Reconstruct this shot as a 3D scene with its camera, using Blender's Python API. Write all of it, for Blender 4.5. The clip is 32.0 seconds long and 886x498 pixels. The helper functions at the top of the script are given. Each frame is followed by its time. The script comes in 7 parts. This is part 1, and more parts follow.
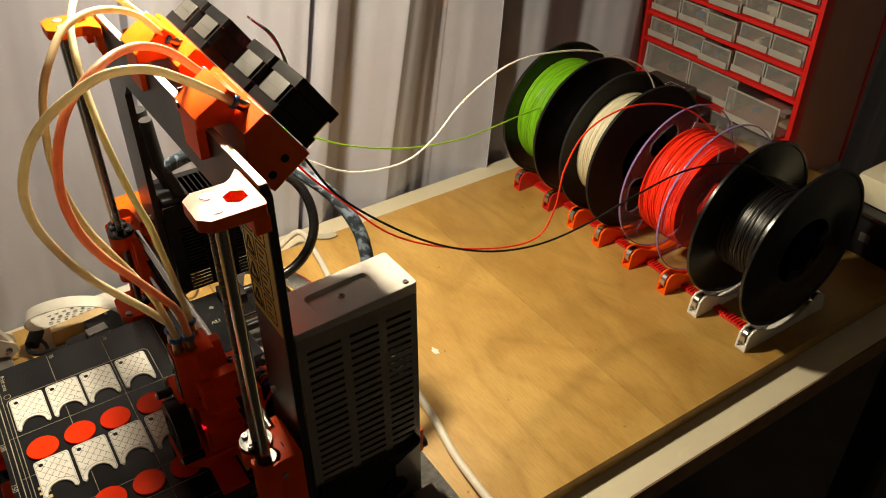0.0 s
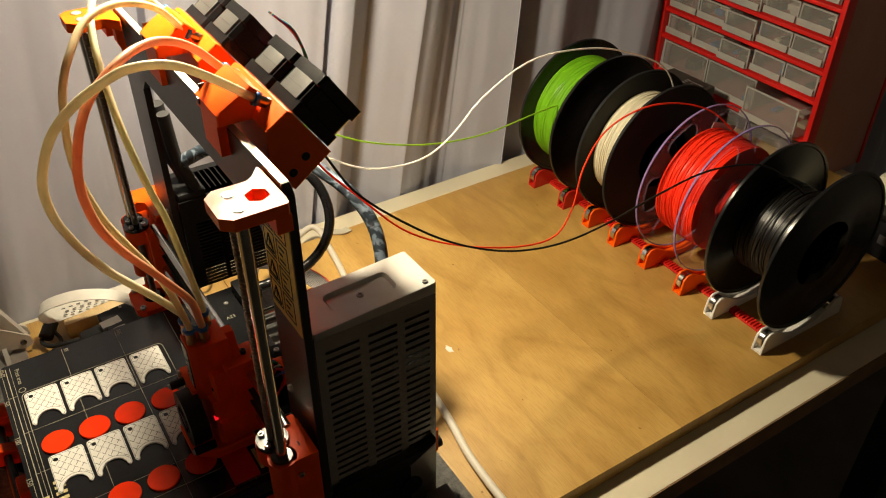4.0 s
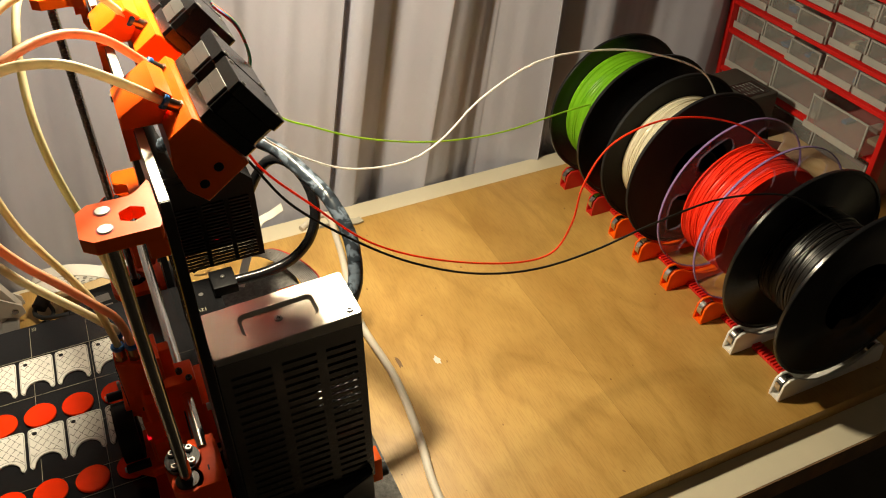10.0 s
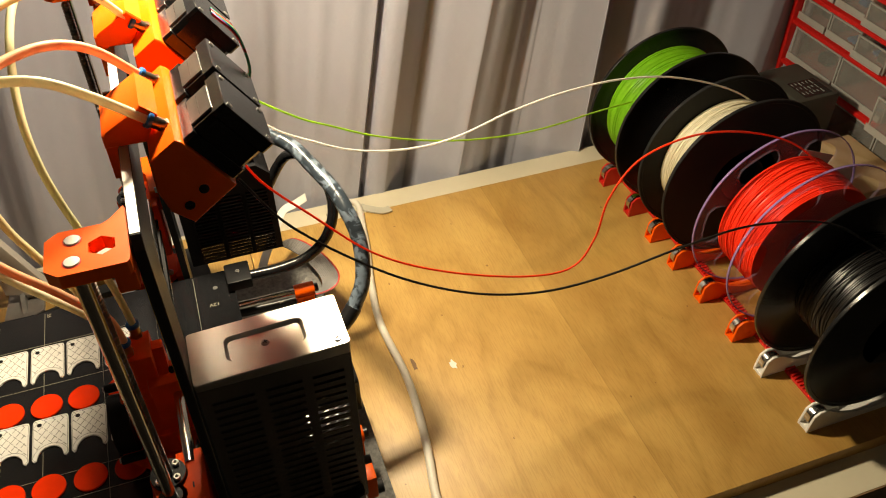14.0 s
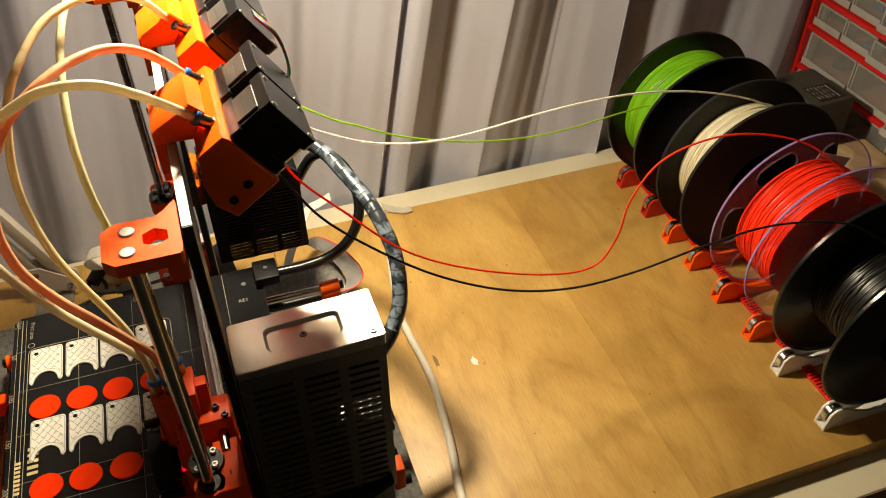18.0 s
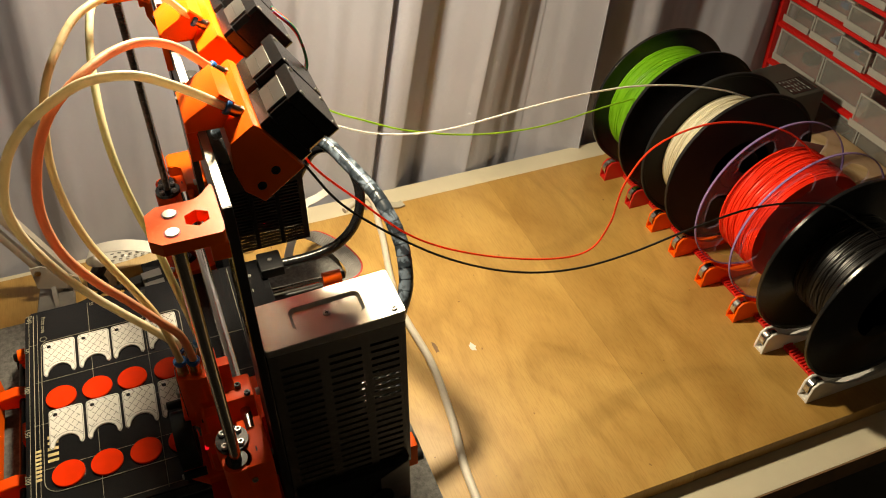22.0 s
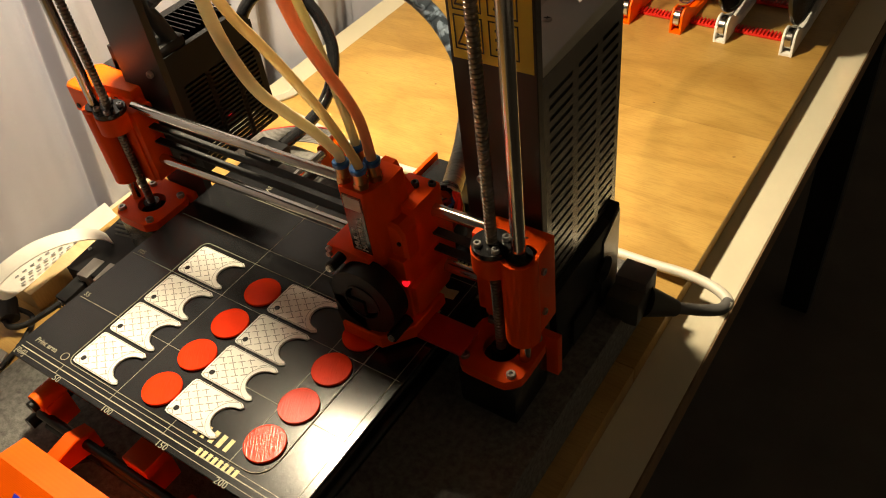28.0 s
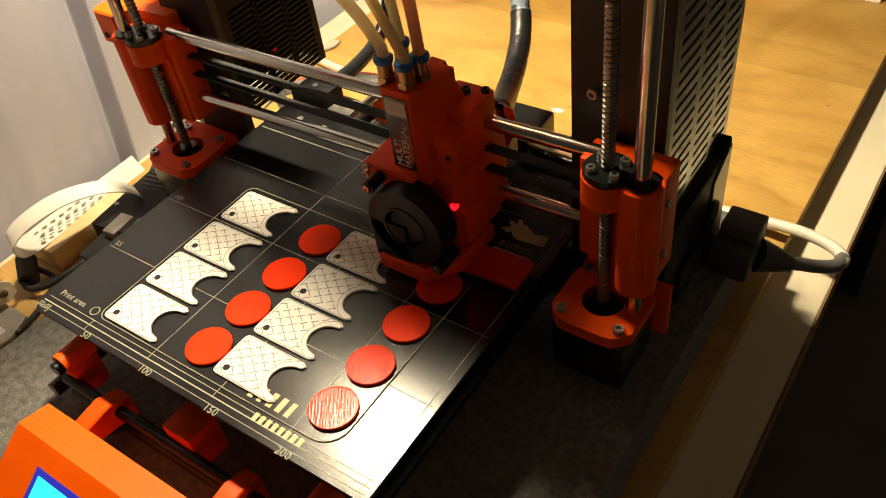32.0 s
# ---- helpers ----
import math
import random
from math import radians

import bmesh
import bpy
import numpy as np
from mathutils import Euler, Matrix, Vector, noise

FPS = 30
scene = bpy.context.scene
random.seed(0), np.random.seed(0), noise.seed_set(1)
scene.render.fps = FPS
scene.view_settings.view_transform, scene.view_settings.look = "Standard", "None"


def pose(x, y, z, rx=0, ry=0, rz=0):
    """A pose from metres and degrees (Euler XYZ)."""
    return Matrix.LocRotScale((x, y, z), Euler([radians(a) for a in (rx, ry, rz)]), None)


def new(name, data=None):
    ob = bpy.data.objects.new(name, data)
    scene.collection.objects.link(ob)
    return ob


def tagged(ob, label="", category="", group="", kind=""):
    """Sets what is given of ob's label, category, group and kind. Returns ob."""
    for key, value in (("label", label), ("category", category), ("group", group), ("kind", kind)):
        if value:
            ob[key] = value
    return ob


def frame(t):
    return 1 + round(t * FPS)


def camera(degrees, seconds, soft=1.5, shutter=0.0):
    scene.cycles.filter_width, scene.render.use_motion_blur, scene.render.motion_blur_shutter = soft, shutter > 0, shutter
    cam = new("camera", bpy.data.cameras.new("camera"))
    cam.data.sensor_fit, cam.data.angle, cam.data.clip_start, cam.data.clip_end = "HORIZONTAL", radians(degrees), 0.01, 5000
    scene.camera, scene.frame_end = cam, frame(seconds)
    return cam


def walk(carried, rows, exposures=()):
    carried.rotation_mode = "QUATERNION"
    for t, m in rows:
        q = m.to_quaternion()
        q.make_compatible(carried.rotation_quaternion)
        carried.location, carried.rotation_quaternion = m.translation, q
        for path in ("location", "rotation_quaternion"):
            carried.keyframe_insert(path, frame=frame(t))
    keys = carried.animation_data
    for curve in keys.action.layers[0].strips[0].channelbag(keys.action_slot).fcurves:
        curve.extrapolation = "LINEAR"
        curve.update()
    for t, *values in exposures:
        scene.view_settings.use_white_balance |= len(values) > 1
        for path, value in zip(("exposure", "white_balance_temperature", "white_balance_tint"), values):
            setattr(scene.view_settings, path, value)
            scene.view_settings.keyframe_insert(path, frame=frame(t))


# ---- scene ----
cam = camera(56.6, 32.0, soft=1.05)
# seconds, place in metres (the board on the table is z = 0), Euler degrees
PATH = [
    (0.0, 0.4815, -0.5943, 0.6482, 53.95, 0.13, 56.47),
    (0.5, 0.4795, -0.5942, 0.6480, 53.95, 0.05, 56.62),
    (1.0, 0.4750, -0.5944, 0.6492, 53.83, 0.01, 56.90),
    (1.5, 0.4737, -0.5912, 0.6492, 53.71, 0.18, 57.15),
    (2.0, 0.4703, -0.5920, 0.6496, 53.55, 0.20, 57.29),
    (2.5, 0.4677, -0.5936, 0.6473, 53.46, 0.04, 57.34),
    (3.0, 0.4698, -0.5938, 0.6487, 53.44, 0.01, 57.40),
    (3.5, 0.4707, -0.5969, 0.6483, 53.49, -0.09, 57.40),
    (5.5, 0.4689, -0.5987, 0.6514, 53.44, -0.34, 57.21),
    (6.0, 0.4680, -0.5950, 0.6509, 53.31, -0.24, 57.17),
    (6.5, 0.4684, -0.5883, 0.6513, 53.19, 0.03, 57.45),
    (7.0, 0.4668, -0.5753, 0.6509, 53.16, 0.21, 57.86),
    (7.5, 0.4683, -0.5528, 0.6505, 53.02, 0.33, 58.50),
    (8.0, 0.4699, -0.5235, 0.6492, 52.69, 0.77, 59.59),
    (8.5, 0.4686, -0.5011, 0.6458, 52.15, 1.20, 60.74),
    (9.0, 0.4718, -0.4922, 0.6449, 51.84, 1.05, 61.99),
    (9.5, 0.4731, -0.4840, 0.6456, 51.67, 0.54, 63.57),
    (10.0, 0.4616, -0.4685, 0.6468, 51.25, 0.13, 65.51),
    (10.5, 0.4446, -0.4520, 0.6457, 50.35, -0.03, 67.32),
    (11.0, 0.4287, -0.4338, 0.6458, 49.17, -0.19, 68.90),
    (11.5, 0.4164, -0.4209, 0.6499, 48.29, -0.14, 69.72),
    (12.0, 0.4125, -0.4113, 0.6540, 47.96, 0.11, 69.99),
    (12.5, 0.4160, -0.4075, 0.6570, 47.98, 0.42, 70.28),
    (13.0, 0.4202, -0.4069, 0.6594, 48.18, 0.54, 70.34),
    (13.5, 0.4238, -0.4083, 0.6614, 48.28, 0.61, 70.50),
    (15.5, 0.4492, -0.4227, 0.6731, 48.70, 0.59, 70.70),
    (16.0, 0.4489, -0.4232, 0.6724, 48.95, 0.77, 71.08),
    (16.5, 0.4463, -0.4262, 0.6705, 48.92, 0.80, 71.42),
    (17.0, 0.4438, -0.4292, 0.6716, 48.83, 0.70, 71.48),
    (17.5, 0.4407, -0.4298, 0.6704, 48.70, 0.64, 71.36),
    (18.0, 0.4401, -0.4334, 0.6721, 48.63, 0.61, 71.15),
    (18.5, 0.4421, -0.4385, 0.6735, 48.61, 0.58, 70.87),
    (19.0, 0.4449, -0.4472, 0.6745, 48.59, 0.52, 70.56),
    (19.5, 0.4483, -0.4555, 0.6770, 48.75, 0.41, 70.15),
    (20.0, 0.4503, -0.4619, 0.6779, 48.93, 0.30, 69.74),
    (20.5, 0.4558, -0.4670, 0.6795, 49.05, 0.22, 69.35),
    (21.0, 0.4608, -0.4712, 0.6808, 49.12, 0.15, 68.93),
    (21.5, 0.4638, -0.4725, 0.6812, 49.04, 0.02, 68.73),
    (22.0, 0.4611, -0.4749, 0.6803, 48.96, -0.04, 68.75),
    (22.5, 0.4531, -0.4910, 0.6800, 48.92, -0.03, 68.35),
    (23.0, 0.4305, -0.5241, 0.6785, 48.76, 0.22, 66.82),
    (23.5, 0.4060, -0.5690, 0.6663, 48.75, 0.31, 63.76),
    (24.0, 0.3790, -0.6257, 0.6478, 49.11, 0.19, 60.17),
    (24.5, 0.3471, -0.6762, 0.6210, 49.23, 0.62, 56.46),
    (25.0, 0.3136, -0.7147, 0.5829, 48.80, 1.12, 52.20),
    (25.5, 0.2909, -0.7379, 0.5512, 48.29, 2.08, 48.20),
    (26.0, 0.2689, -0.7512, 0.5232, 48.53, 3.12, 43.87),
    (26.5, 0.2553, -0.7512, 0.5048, 48.58, 4.48, 39.30),
    (28.5, 0.2633, -0.7606, 0.4964, 45.86, 6.32, 33.29),
    (29.0, 0.2652, -0.7606, 0.4951, 45.65, 6.55, 33.16),
    (29.5, 0.2635, -0.7629, 0.4930, 45.82, 6.69, 33.24),
    (30.0, 0.2566, -0.7765, 0.4848, 46.45, 6.28, 33.47),
    (30.5, 0.2365, -0.7788, 0.4664, 46.76, 5.49, 33.87),
    (31.0, 0.2207, -0.7677, 0.4585, 46.52, 5.28, 35.41),
    (31.5, 0.2237, -0.7589, 0.4445, 46.04, 5.60, 36.79),
    (32.0, 0.1993, -0.7629, 0.4285, 46.24, 6.42, 34.09),
]
EXPOSURES = [(0.0, 0.0, 6500, 10), (10.0, 0.0, 6500, 10), (13.0, 0.0, 6720, 10), (22.0, 0.0, 6720, 10), (24.0, 0.05, 6800, 10), (25.5, 0.3, 6920, 10), (28.5, 0.62, 6950, 10), (32.0, 0.67, 6980, 10)]
walk(cam, [(t, pose(x, y, z, rx, ry, rz)) for t, x, y, z, rx, ry, rz in PATH], EXPOSURES)

# ---- world and light: a dark room at night, one warm desk lamp ----
world = bpy.data.worlds.new("night_room")
scene.world = world
world.use_nodes = True
world.node_tree.nodes["Background"].inputs[0].default_value = (0.9, 0.8, 0.75, 1)
world.node_tree.nodes["Background"].inputs[1].default_value = 0.09

LAMP_AT = Vector((-0.238, -0.390, 0.595))
LAMP_AIM = Vector((0.13, -0.24, 0.0))
bulb_data = bpy.data.lights.new("desk_lamp_light", "POINT")
bulb_data.shadow_soft_size, bulb_data.energy = 0.028, 7.7
bulb_data.color = (1.0, 0.865, 0.615)
bulb = new("desk_lamp_light", bulb_data)
bulb.matrix_world = Matrix.Translation(LAMP_AT)
# the beam that the lamp's reflector throws down
beam_data = bpy.data.lights.new("desk_lamp_beam", "SPOT")
beam_data.shadow_soft_size, beam_data.energy = 0.028, 16.6
beam_data.spot_size, beam_data.spot_blend = radians(156), 1.0
beam_data.color = bulb_data.color
beam = new("desk_lamp_beam", beam_data)
beam.matrix_world = Matrix.Translation(LAMP_AT) @ (LAMP_AIM - LAMP_AT).to_track_quat("-Z", "Y").to_matrix().to_4x4()


# ---- materials ----
def material(name, base, rough=0.5, metal=0.0, var=0.12, scale=30.0, bump=0.1, bump_scale=300.0, spec=0.5, stretch=(1, 1, 1), alpha=None, coat=0.0):
    """A surface of one base colour with two scales of variation and fine relief."""
    m = bpy.data.materials.new(name)
    m.use_nodes = True
    n, l = m.node_tree.nodes, m.node_tree.links
    b = n["Principled BSDF"]
    co = n.new("ShaderNodeTexCoord")
    mp = n.new("ShaderNodeMapping")
    mp.inputs["Scale"].default_value = stretch
    l.new(co.outputs["Object"], mp.inputs["Vector"])
    big = n.new("ShaderNodeTexNoise")
    big.inputs["Scale"].default_value, big.inputs["Detail"].default_value = scale, 6
    l.new(mp.outputs[0], big.inputs["Vector"])
    fine = n.new("ShaderNodeTexNoise")
    fine.inputs["Scale"].default_value, fine.inputs["Detail"].default_value = bump_scale, 3
    l.new(mp.outputs[0], fine.inputs["Vector"])
    ramp = n.new("ShaderNodeValToRGB")
    lo, hi = [max(0, c * (1 - var)) for c in base], [min(1, c * (1 + var)) for c in base]
    ramp.color_ramp.elements[0].position, ramp.color_ramp.elements[1].position = 0.3, 0.7
    ramp.color_ramp.elements[0].color, ramp.color_ramp.elements[1].color = (*lo, 1), (*hi, 1)
    l.new(big.outputs["Fac"], ramp.inputs[0])
    l.new(ramp.outputs[0], b.inputs["Base Color"])
    rr = n.new("ShaderNodeMapRange")
    rr.inputs["To Min"].default_value, rr.inputs["To Max"].default_value = max(0.03, rough * 0.8), min(1, rough * 1.2)
    l.new(big.outputs["Fac"], rr.inputs["Value"])
    l.new(rr.outputs[0], b.inputs["Roughness"])
    bp = n.new("ShaderNodeBump")
    bp.inputs["Strength"].default_value, bp.inputs["Distance"].default_value = bump, 0.001
    l.new(fine.outputs["Fac"], bp.inputs["Height"])
    l.new(bp.outputs[0], b.inputs["Normal"])
    b.inputs["Metallic"].default_value = metal
    b.inputs["Specular IOR Level"].default_value = spec
    b.inputs["Coat Weight"].default_value = coat
    if alpha is not None:
        b.inputs["Transmission Weight"].default_value = alpha
        b.inputs["IOR"].default_value = 1.25
    return m


def layered(name, base, rough=0.4, pitch=0.0003, strength=0.15, axis="Z", spec=0.5):
    """Printed plastic: fine layer lines across one axis."""
    m = material(name, base, rough, var=0.06, scale=60, bump=0.05, bump_scale=900, spec=spec)
    n, l = m.node_tree.nodes, m.node_tree.links
    co = next(q for q in n if q.type == "TEX_COORD")
    wave = n.new("ShaderNodeTexWave")
    wave.bands_direction = axis
    wave.inputs["Scale"].default_value = 0.314 / pitch / 2
    wave.inputs["Distortion"].default_value = 0.3
    l.new(co.outputs["Object"], wave.inputs["Vector"])
    first = next(q for q in n if q.type == "BUMP")
    second = n.new("ShaderNodeBump")
    second.inputs["Strength"].default_value, second.inputs["Distance"].default_value = strength, pitch * 0.5
    l.new(wave.outputs["Fac"], second.inputs["Height"])
    l.new(first.outputs[0], second.inputs["Normal"])
    l.new(second.outputs[0], n["Principled BSDF"].inputs["Normal"])
    return m


def plywood(name, a, b, c, rough=0.45, seam=None):
    """Varnished plywood: drawn-out wavy figure along x, fine flecks, stains; seam: a veneer joint at that y."""
    m = bpy.data.materials.new(name)
    m.use_nodes = True
    n, l = m.node_tree.nodes, m.node_tree.links
    s = n["Principled BSDF"]
    co = n.new("ShaderNodeTexCoord")

    def noise(scale, detail, size=1.0, distortion=0.0, rough_=0.5):
        mp = n.new("ShaderNodeMapping")
        mp.inputs["Scale"].default_value = scale
        mp.inputs["Rotation"].default_value = (0, 0, 0.06)
        l.new(co.outputs["Object"], mp.inputs["Vector"])
        t = n.new("ShaderNodeTexNoise")
        t.inputs["Scale"].default_value, t.inputs["Detail"].default_value = size, detail
        t.inputs["Distortion"].default_value, t.inputs["Roughness"].default_value = distortion, rough_
        l.new(mp.outputs[0], t.inputs["Vector"])
        return t.outputs["Fac"]

    def calc(kind, u, v):
        q = n.new("ShaderNodeMath")
        q.operation = kind
        for i, w in enumerate((u, v)):
            if isinstance(w, float):
                q.inputs[i].default_value = w
            else:
                l.new(w, q.inputs[i])
        return q.outputs[0]

    def ramp(fac, stops):
        r = n.new("ShaderNodeValToRGB")
        e = r.color_ramp.elements
        while len(e) < len(stops):
            e.new(0.5)
        for q, (p, col) in zip(e, stops):
            q.position, q.color = p, (*col, 1)
        l.new(fac, r.inputs[0])
        return r.outputs[0]

    def times(u, v, fac=1.0):
        q = n.new("ShaderNodeMixRGB")
        q.blend_type = "MULTIPLY"
        q.inputs[0].default_value = fac
        l.new(u, q.inputs[1])
        l.new(v, q.inputs[2])
        return q.outputs[0]

    warp = noise((2.6, 6.5, 1.0), 2.0, 1.0, 0.5, 0.4)
    rings = calc("FRACT", calc("MULTIPLY", warp, 9.0), 0.0)
    mid = tuple((u + v) / 2 for u, v in zip(a, b))
    col = ramp(rings, [(0.0, mid), (0.05, a), (0.12, a), (0.26, mid), (0.50, b), (0.85, b), (1.0, mid)])
    flecks = noise((55.0, 620.0, 60.0), 3.0)
    patch = noise((5.0, 11.0, 5.0), 4.0, 1.0, 0.3, 0.6)
    col = times(col, ramp(flecks, [(0.38, c), (0.52, (1, 1, 1))]), 0.24)
    blot = noise((9.0, 16.0, 9.0), 8.0, 1.0, 0.6, 0.68)
    col = times(col, ramp(blot, [(0.36, (0.74, 0.66, 0.56)), (0.56, (1, 1, 1))]), 0.48)
    col = times(col, ramp(patch, [(0.3, (0.86, 0.82, 0.76)), (0.62, (1.0, 1.0, 1.0))]), 1.0)
    dots = noise((120.0, 160.0, 120.0), 1.0)
    col = times(col, ramp(dots, [(0.19, (0.4, 0.3, 0.22)), (0.225, (1, 1, 1))]), 0.8)
    if seam is not None:
        sep = n.new("ShaderNodeSeparateXYZ")
        l.new(co.outputs["Object"], sep.inputs[0])
        step = calc("MULTIPLY", calc("SUBTRACT", sep.outputs[1], seam), 900.0)
        step = calc("ADD", step, 0.5)
        col = times(col, ramp(step, [(0.0, (1, 1, 1)), (0.35, (0.66, 0.60, 0.51)), (1.0, (0.86, 0.83, 0.77))]), 1.0)
    l.new(col, s.inputs["Base Color"])
    rr = n.new("ShaderNodeMapRange")
    rr.inputs["To Min"].default_value, rr.inputs["To Max"].default_value = rough * 0.75, rough * 1.3
    l.new(blot, rr.inputs["Value"])
    l.new(rr.outputs[0], s.inputs["Roughness"])
    bp = n.new("ShaderNodeBump")
    bp.inputs["Strength"].default_value, bp.inputs["Distance"].default_value = 0.15, 0.0005
    l.new(flecks, bp.inputs["Height"])
    l.new(bp.outputs[0], s.inputs["Normal"])
    return m


def translucent(m, share=0.3):
    """Lets light through thin plastic."""
    n, l = m.node_tree.nodes, m.node_tree.links
    b = n["Principled BSDF"]
    t = n.new("ShaderNodeBsdfTranslucent")
    ramp = next(q for q in n if q.type == "VALTORGB")
    l.new(ramp.outputs[0], t.inputs["Color"])
    mix = n.new("ShaderNodeMixShader")
    mix.inputs[0].default_value = share
    l.new(b.outputs[0], mix.inputs[1])
    l.new(t.outputs[0], mix.inputs[2])
    l.new(mix.outputs[0], n["Material Output"].inputs["Surface"])
    return m


def seen_through(m, share, tint):
    """Thin clear plastic: part of the light passes straight through."""
    n, l = m.node_tree.nodes, m.node_tree.links
    t = n.new("ShaderNodeBsdfTransparent")
    t.inputs["Color"].default_value = (*tint, 1)
    mix = n.new("ShaderNodeMixShader")
    mix.inputs[0].default_value = share
    l.new(n["Principled BSDF"].outputs[0], mix.inputs[1])
    l.new(t.outputs[0], mix.inputs[2])
    l.new(mix.outputs[0], n["Material Output"].inputs["Surface"])
    return m


def glow(name, colour, strength):
    m = bpy.data.materials.new(name)
    m.use_nodes = True
    b = m.node_tree.nodes["Principled BSDF"]
    b.inputs["Base Color"].default_value = (0.02, 0.02, 0.02, 1)
    b.inputs["Emission Color"].default_value = (*colour, 1)
    b.inputs["Emission Strength"].default_value = strength
    return m


WOOD = plywood("varnished_plywood", (0.500, 0.304, 0.080), (0.570, 0.358, 0.102), (0.55, 0.42, 0.28), 0.42, seam=-0.082)
WOOD_FAR = plywood("varnished_plywood_under_printer", (0.490, 0.296, 0.082), (0.565, 0.356, 0.108), (0.55, 0.42, 0.28), 0.42)
PINE = plywood("raw_pine", (0.62, 0.46, 0.24), (0.72, 0.56, 0.33), (0.7, 0.6, 0.5), 0.6)
WHITE_LAMINATE = material("white_laminate", (0.72, 0.65, 0.48), 0.45, var=0.06, scale=9, bump=0.04, bump_scale=500)
EDGE_BROWN = material("raw_board_edge", (0.20, 0.115, 0.055), 0.8, var=0.25, scale=60, bump=0.4, bump_scale=500)
CLOTH = material("grey_curtain_cloth", (0.485, 0.49, 0.575), 0.85, var=0.05, scale=12, bump=0.25, bump_scale=1400, stretch=(1, 1, 0.6), spec=0.15)
ORANGE = layered("orange_printed_plastic", (0.98, 0.118, 0.002), 0.42, spec=0.20)
ORANGE_RED = layered("red_orange_printed_plastic", (0.92, 0.078, 0.003), 0.42, spec=0.14)
RED_PRINT = layered("red_printed_plastic", (0.62, 0.018, 0.012), 0.36)
WHITE_PRINT = layered("white_printed_plastic", (0.77, 0.75, 0.70), 0.42, spec=0.3)
BLACK_PRINT = layered("black_printed_plastic", (0.011, 0.011, 0.012), 0.45, spec=0.16)
BLACK_STEEL = material("black_powder_coat", (0.013, 0.013, 0.014), 0.33, var=0.2, scale=20, bump=0.15, bump_scale=1800)
BLACK_GLOSS = material("black_gloss_plastic", (0.010, 0.010, 0.011), 0.25, var=0.2, scale=20, bump=0.04, bump_scale=700)
BLACK_MATT = material("black_matt_plastic", (0.012, 0.012, 0.013), 0.6, var=0.2, scale=40, bump=0.15, bump_scale=900, spec=0.25)
MOTOR_BLACK = material("black_motor_enamel", (0.006, 0.006, 0.0065), 0.22, var=0.15, scale=40, bump=0.08, bump_scale=300, spec=0.35)
BLACK_RUBBER = material("black_rubber", (0.016, 0.016, 0.017), 0.7, var=0.2, scale=60, bump=0.2, bump_scale=900)
DARK_WINDING = material("black_filament", (0.008, 0.007, 0.007), 0.36, var=0.1, scale=60, bump=0.02)
STEEL = material("polished_steel", (0.62, 0.60, 0.57), 0.18, metal=1.0, var=0.06, scale=30, bump=0.03, bump_scale=600)
STEEL_DULL = material("brushed_steel", (0.46, 0.44, 0.42), 0.34, metal=1.0, var=0.08, scale=25, bump=0.08, bump_scale=900, stretch=(1, 1, 8))
ALU_EDGE = material("bare_aluminium_edge", (0.50, 0.49, 0.46), 0.5, metal=0.7, var=0.1, scale=60, bump=0.1, bump_scale=900)
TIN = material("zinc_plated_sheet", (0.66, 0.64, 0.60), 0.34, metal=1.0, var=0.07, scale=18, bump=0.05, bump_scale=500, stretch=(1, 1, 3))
# same zinc sheet, its base darkened for the unlit room it mirrors
TIN_SHADED = material("zinc_plated_shaded_side", (0.52, 0.50, 0.46), 0.21, metal=1.0, var=0.07, scale=18, bump=0.05, bump_scale=500, stretch=(1, 1, 3))
SCREW_STEEL = material("oiled_thread_steel", (0.24, 0.22, 0.20), 0.3, metal=1.0, var=0.15, scale=60)
SCREW_DARK = material("black_oxide_steel", (0.05, 0.05, 0.05), 0.35, metal=1.0, var=0.1)
FITTING = material("nickel_fitting", (0.30, 0.24, 0.18), 0.3, metal=1.0, var=0.1)
BRASS = material("brass", (0.42, 0.30, 0.15), 0.3, metal=1.0, var=0.08)
PCB_BLACK = material("black_bed_surface", (0.009, 0.009, 0.010), 0.21, var=0.25, scale=22, bump=0.03, bump_scale=500, spec=0.5)
SILK = material("silkscreen_print", (0.32, 0.30, 0.22), 0.5, var=0.1, scale=80, bump=0.0)
GOLD_SILK = material("yellow_silkscreen", (0.62, 0.50, 0.24), 0.5, var=0.1, scale=80, bump=0.0)
# shade in the white plates' lattice grooves, put into a grey colour
RIB_SHADE = material("lattice_shade_grey", (0.24, 0.23, 0.205), 0.5, var=0.15, scale=200, bump=0.0)
STRAP = material("pale_strap_plastic", (0.45, 0.42, 0.33), 0.5, var=0.08, scale=60)
STICKER = material("yellow_warning_sticker", (0.72, 0.53, 0.05), 0.4, var=0.08, scale=40, bump=0.02)
INK = material("black_ink", (0.02, 0.018, 0.012), 0.5, var=0.1, scale=60, bump=0.0)
INK_RED = material("red_ink", (0.5, 0.03, 0.02), 0.5, var=0.1, scale=60, bump=0.0)
PAPER = material("white_paper_label", (0.68, 0.64, 0.60), 0.6, var=0.04, scale=40, bump=0.05)
GREY_PAD = material("silver_motor_label", (0.075, 0.075, 0.072), 0.36, metal=0.6, var=0.08, scale=60, bump=0.02)
BLUE_PLASTIC = material("blue_collet_plastic", (0.015, 0.13, 0.42), 0.35, var=0.1, scale=60, bump=0.02)
TUBE_NATURAL = translucent(material("natural_ptfe_tube", (0.90, 0.81, 0.58), 0.4, var=0.06, scale=40, bump=0.02, spec=0.4), 0.28)
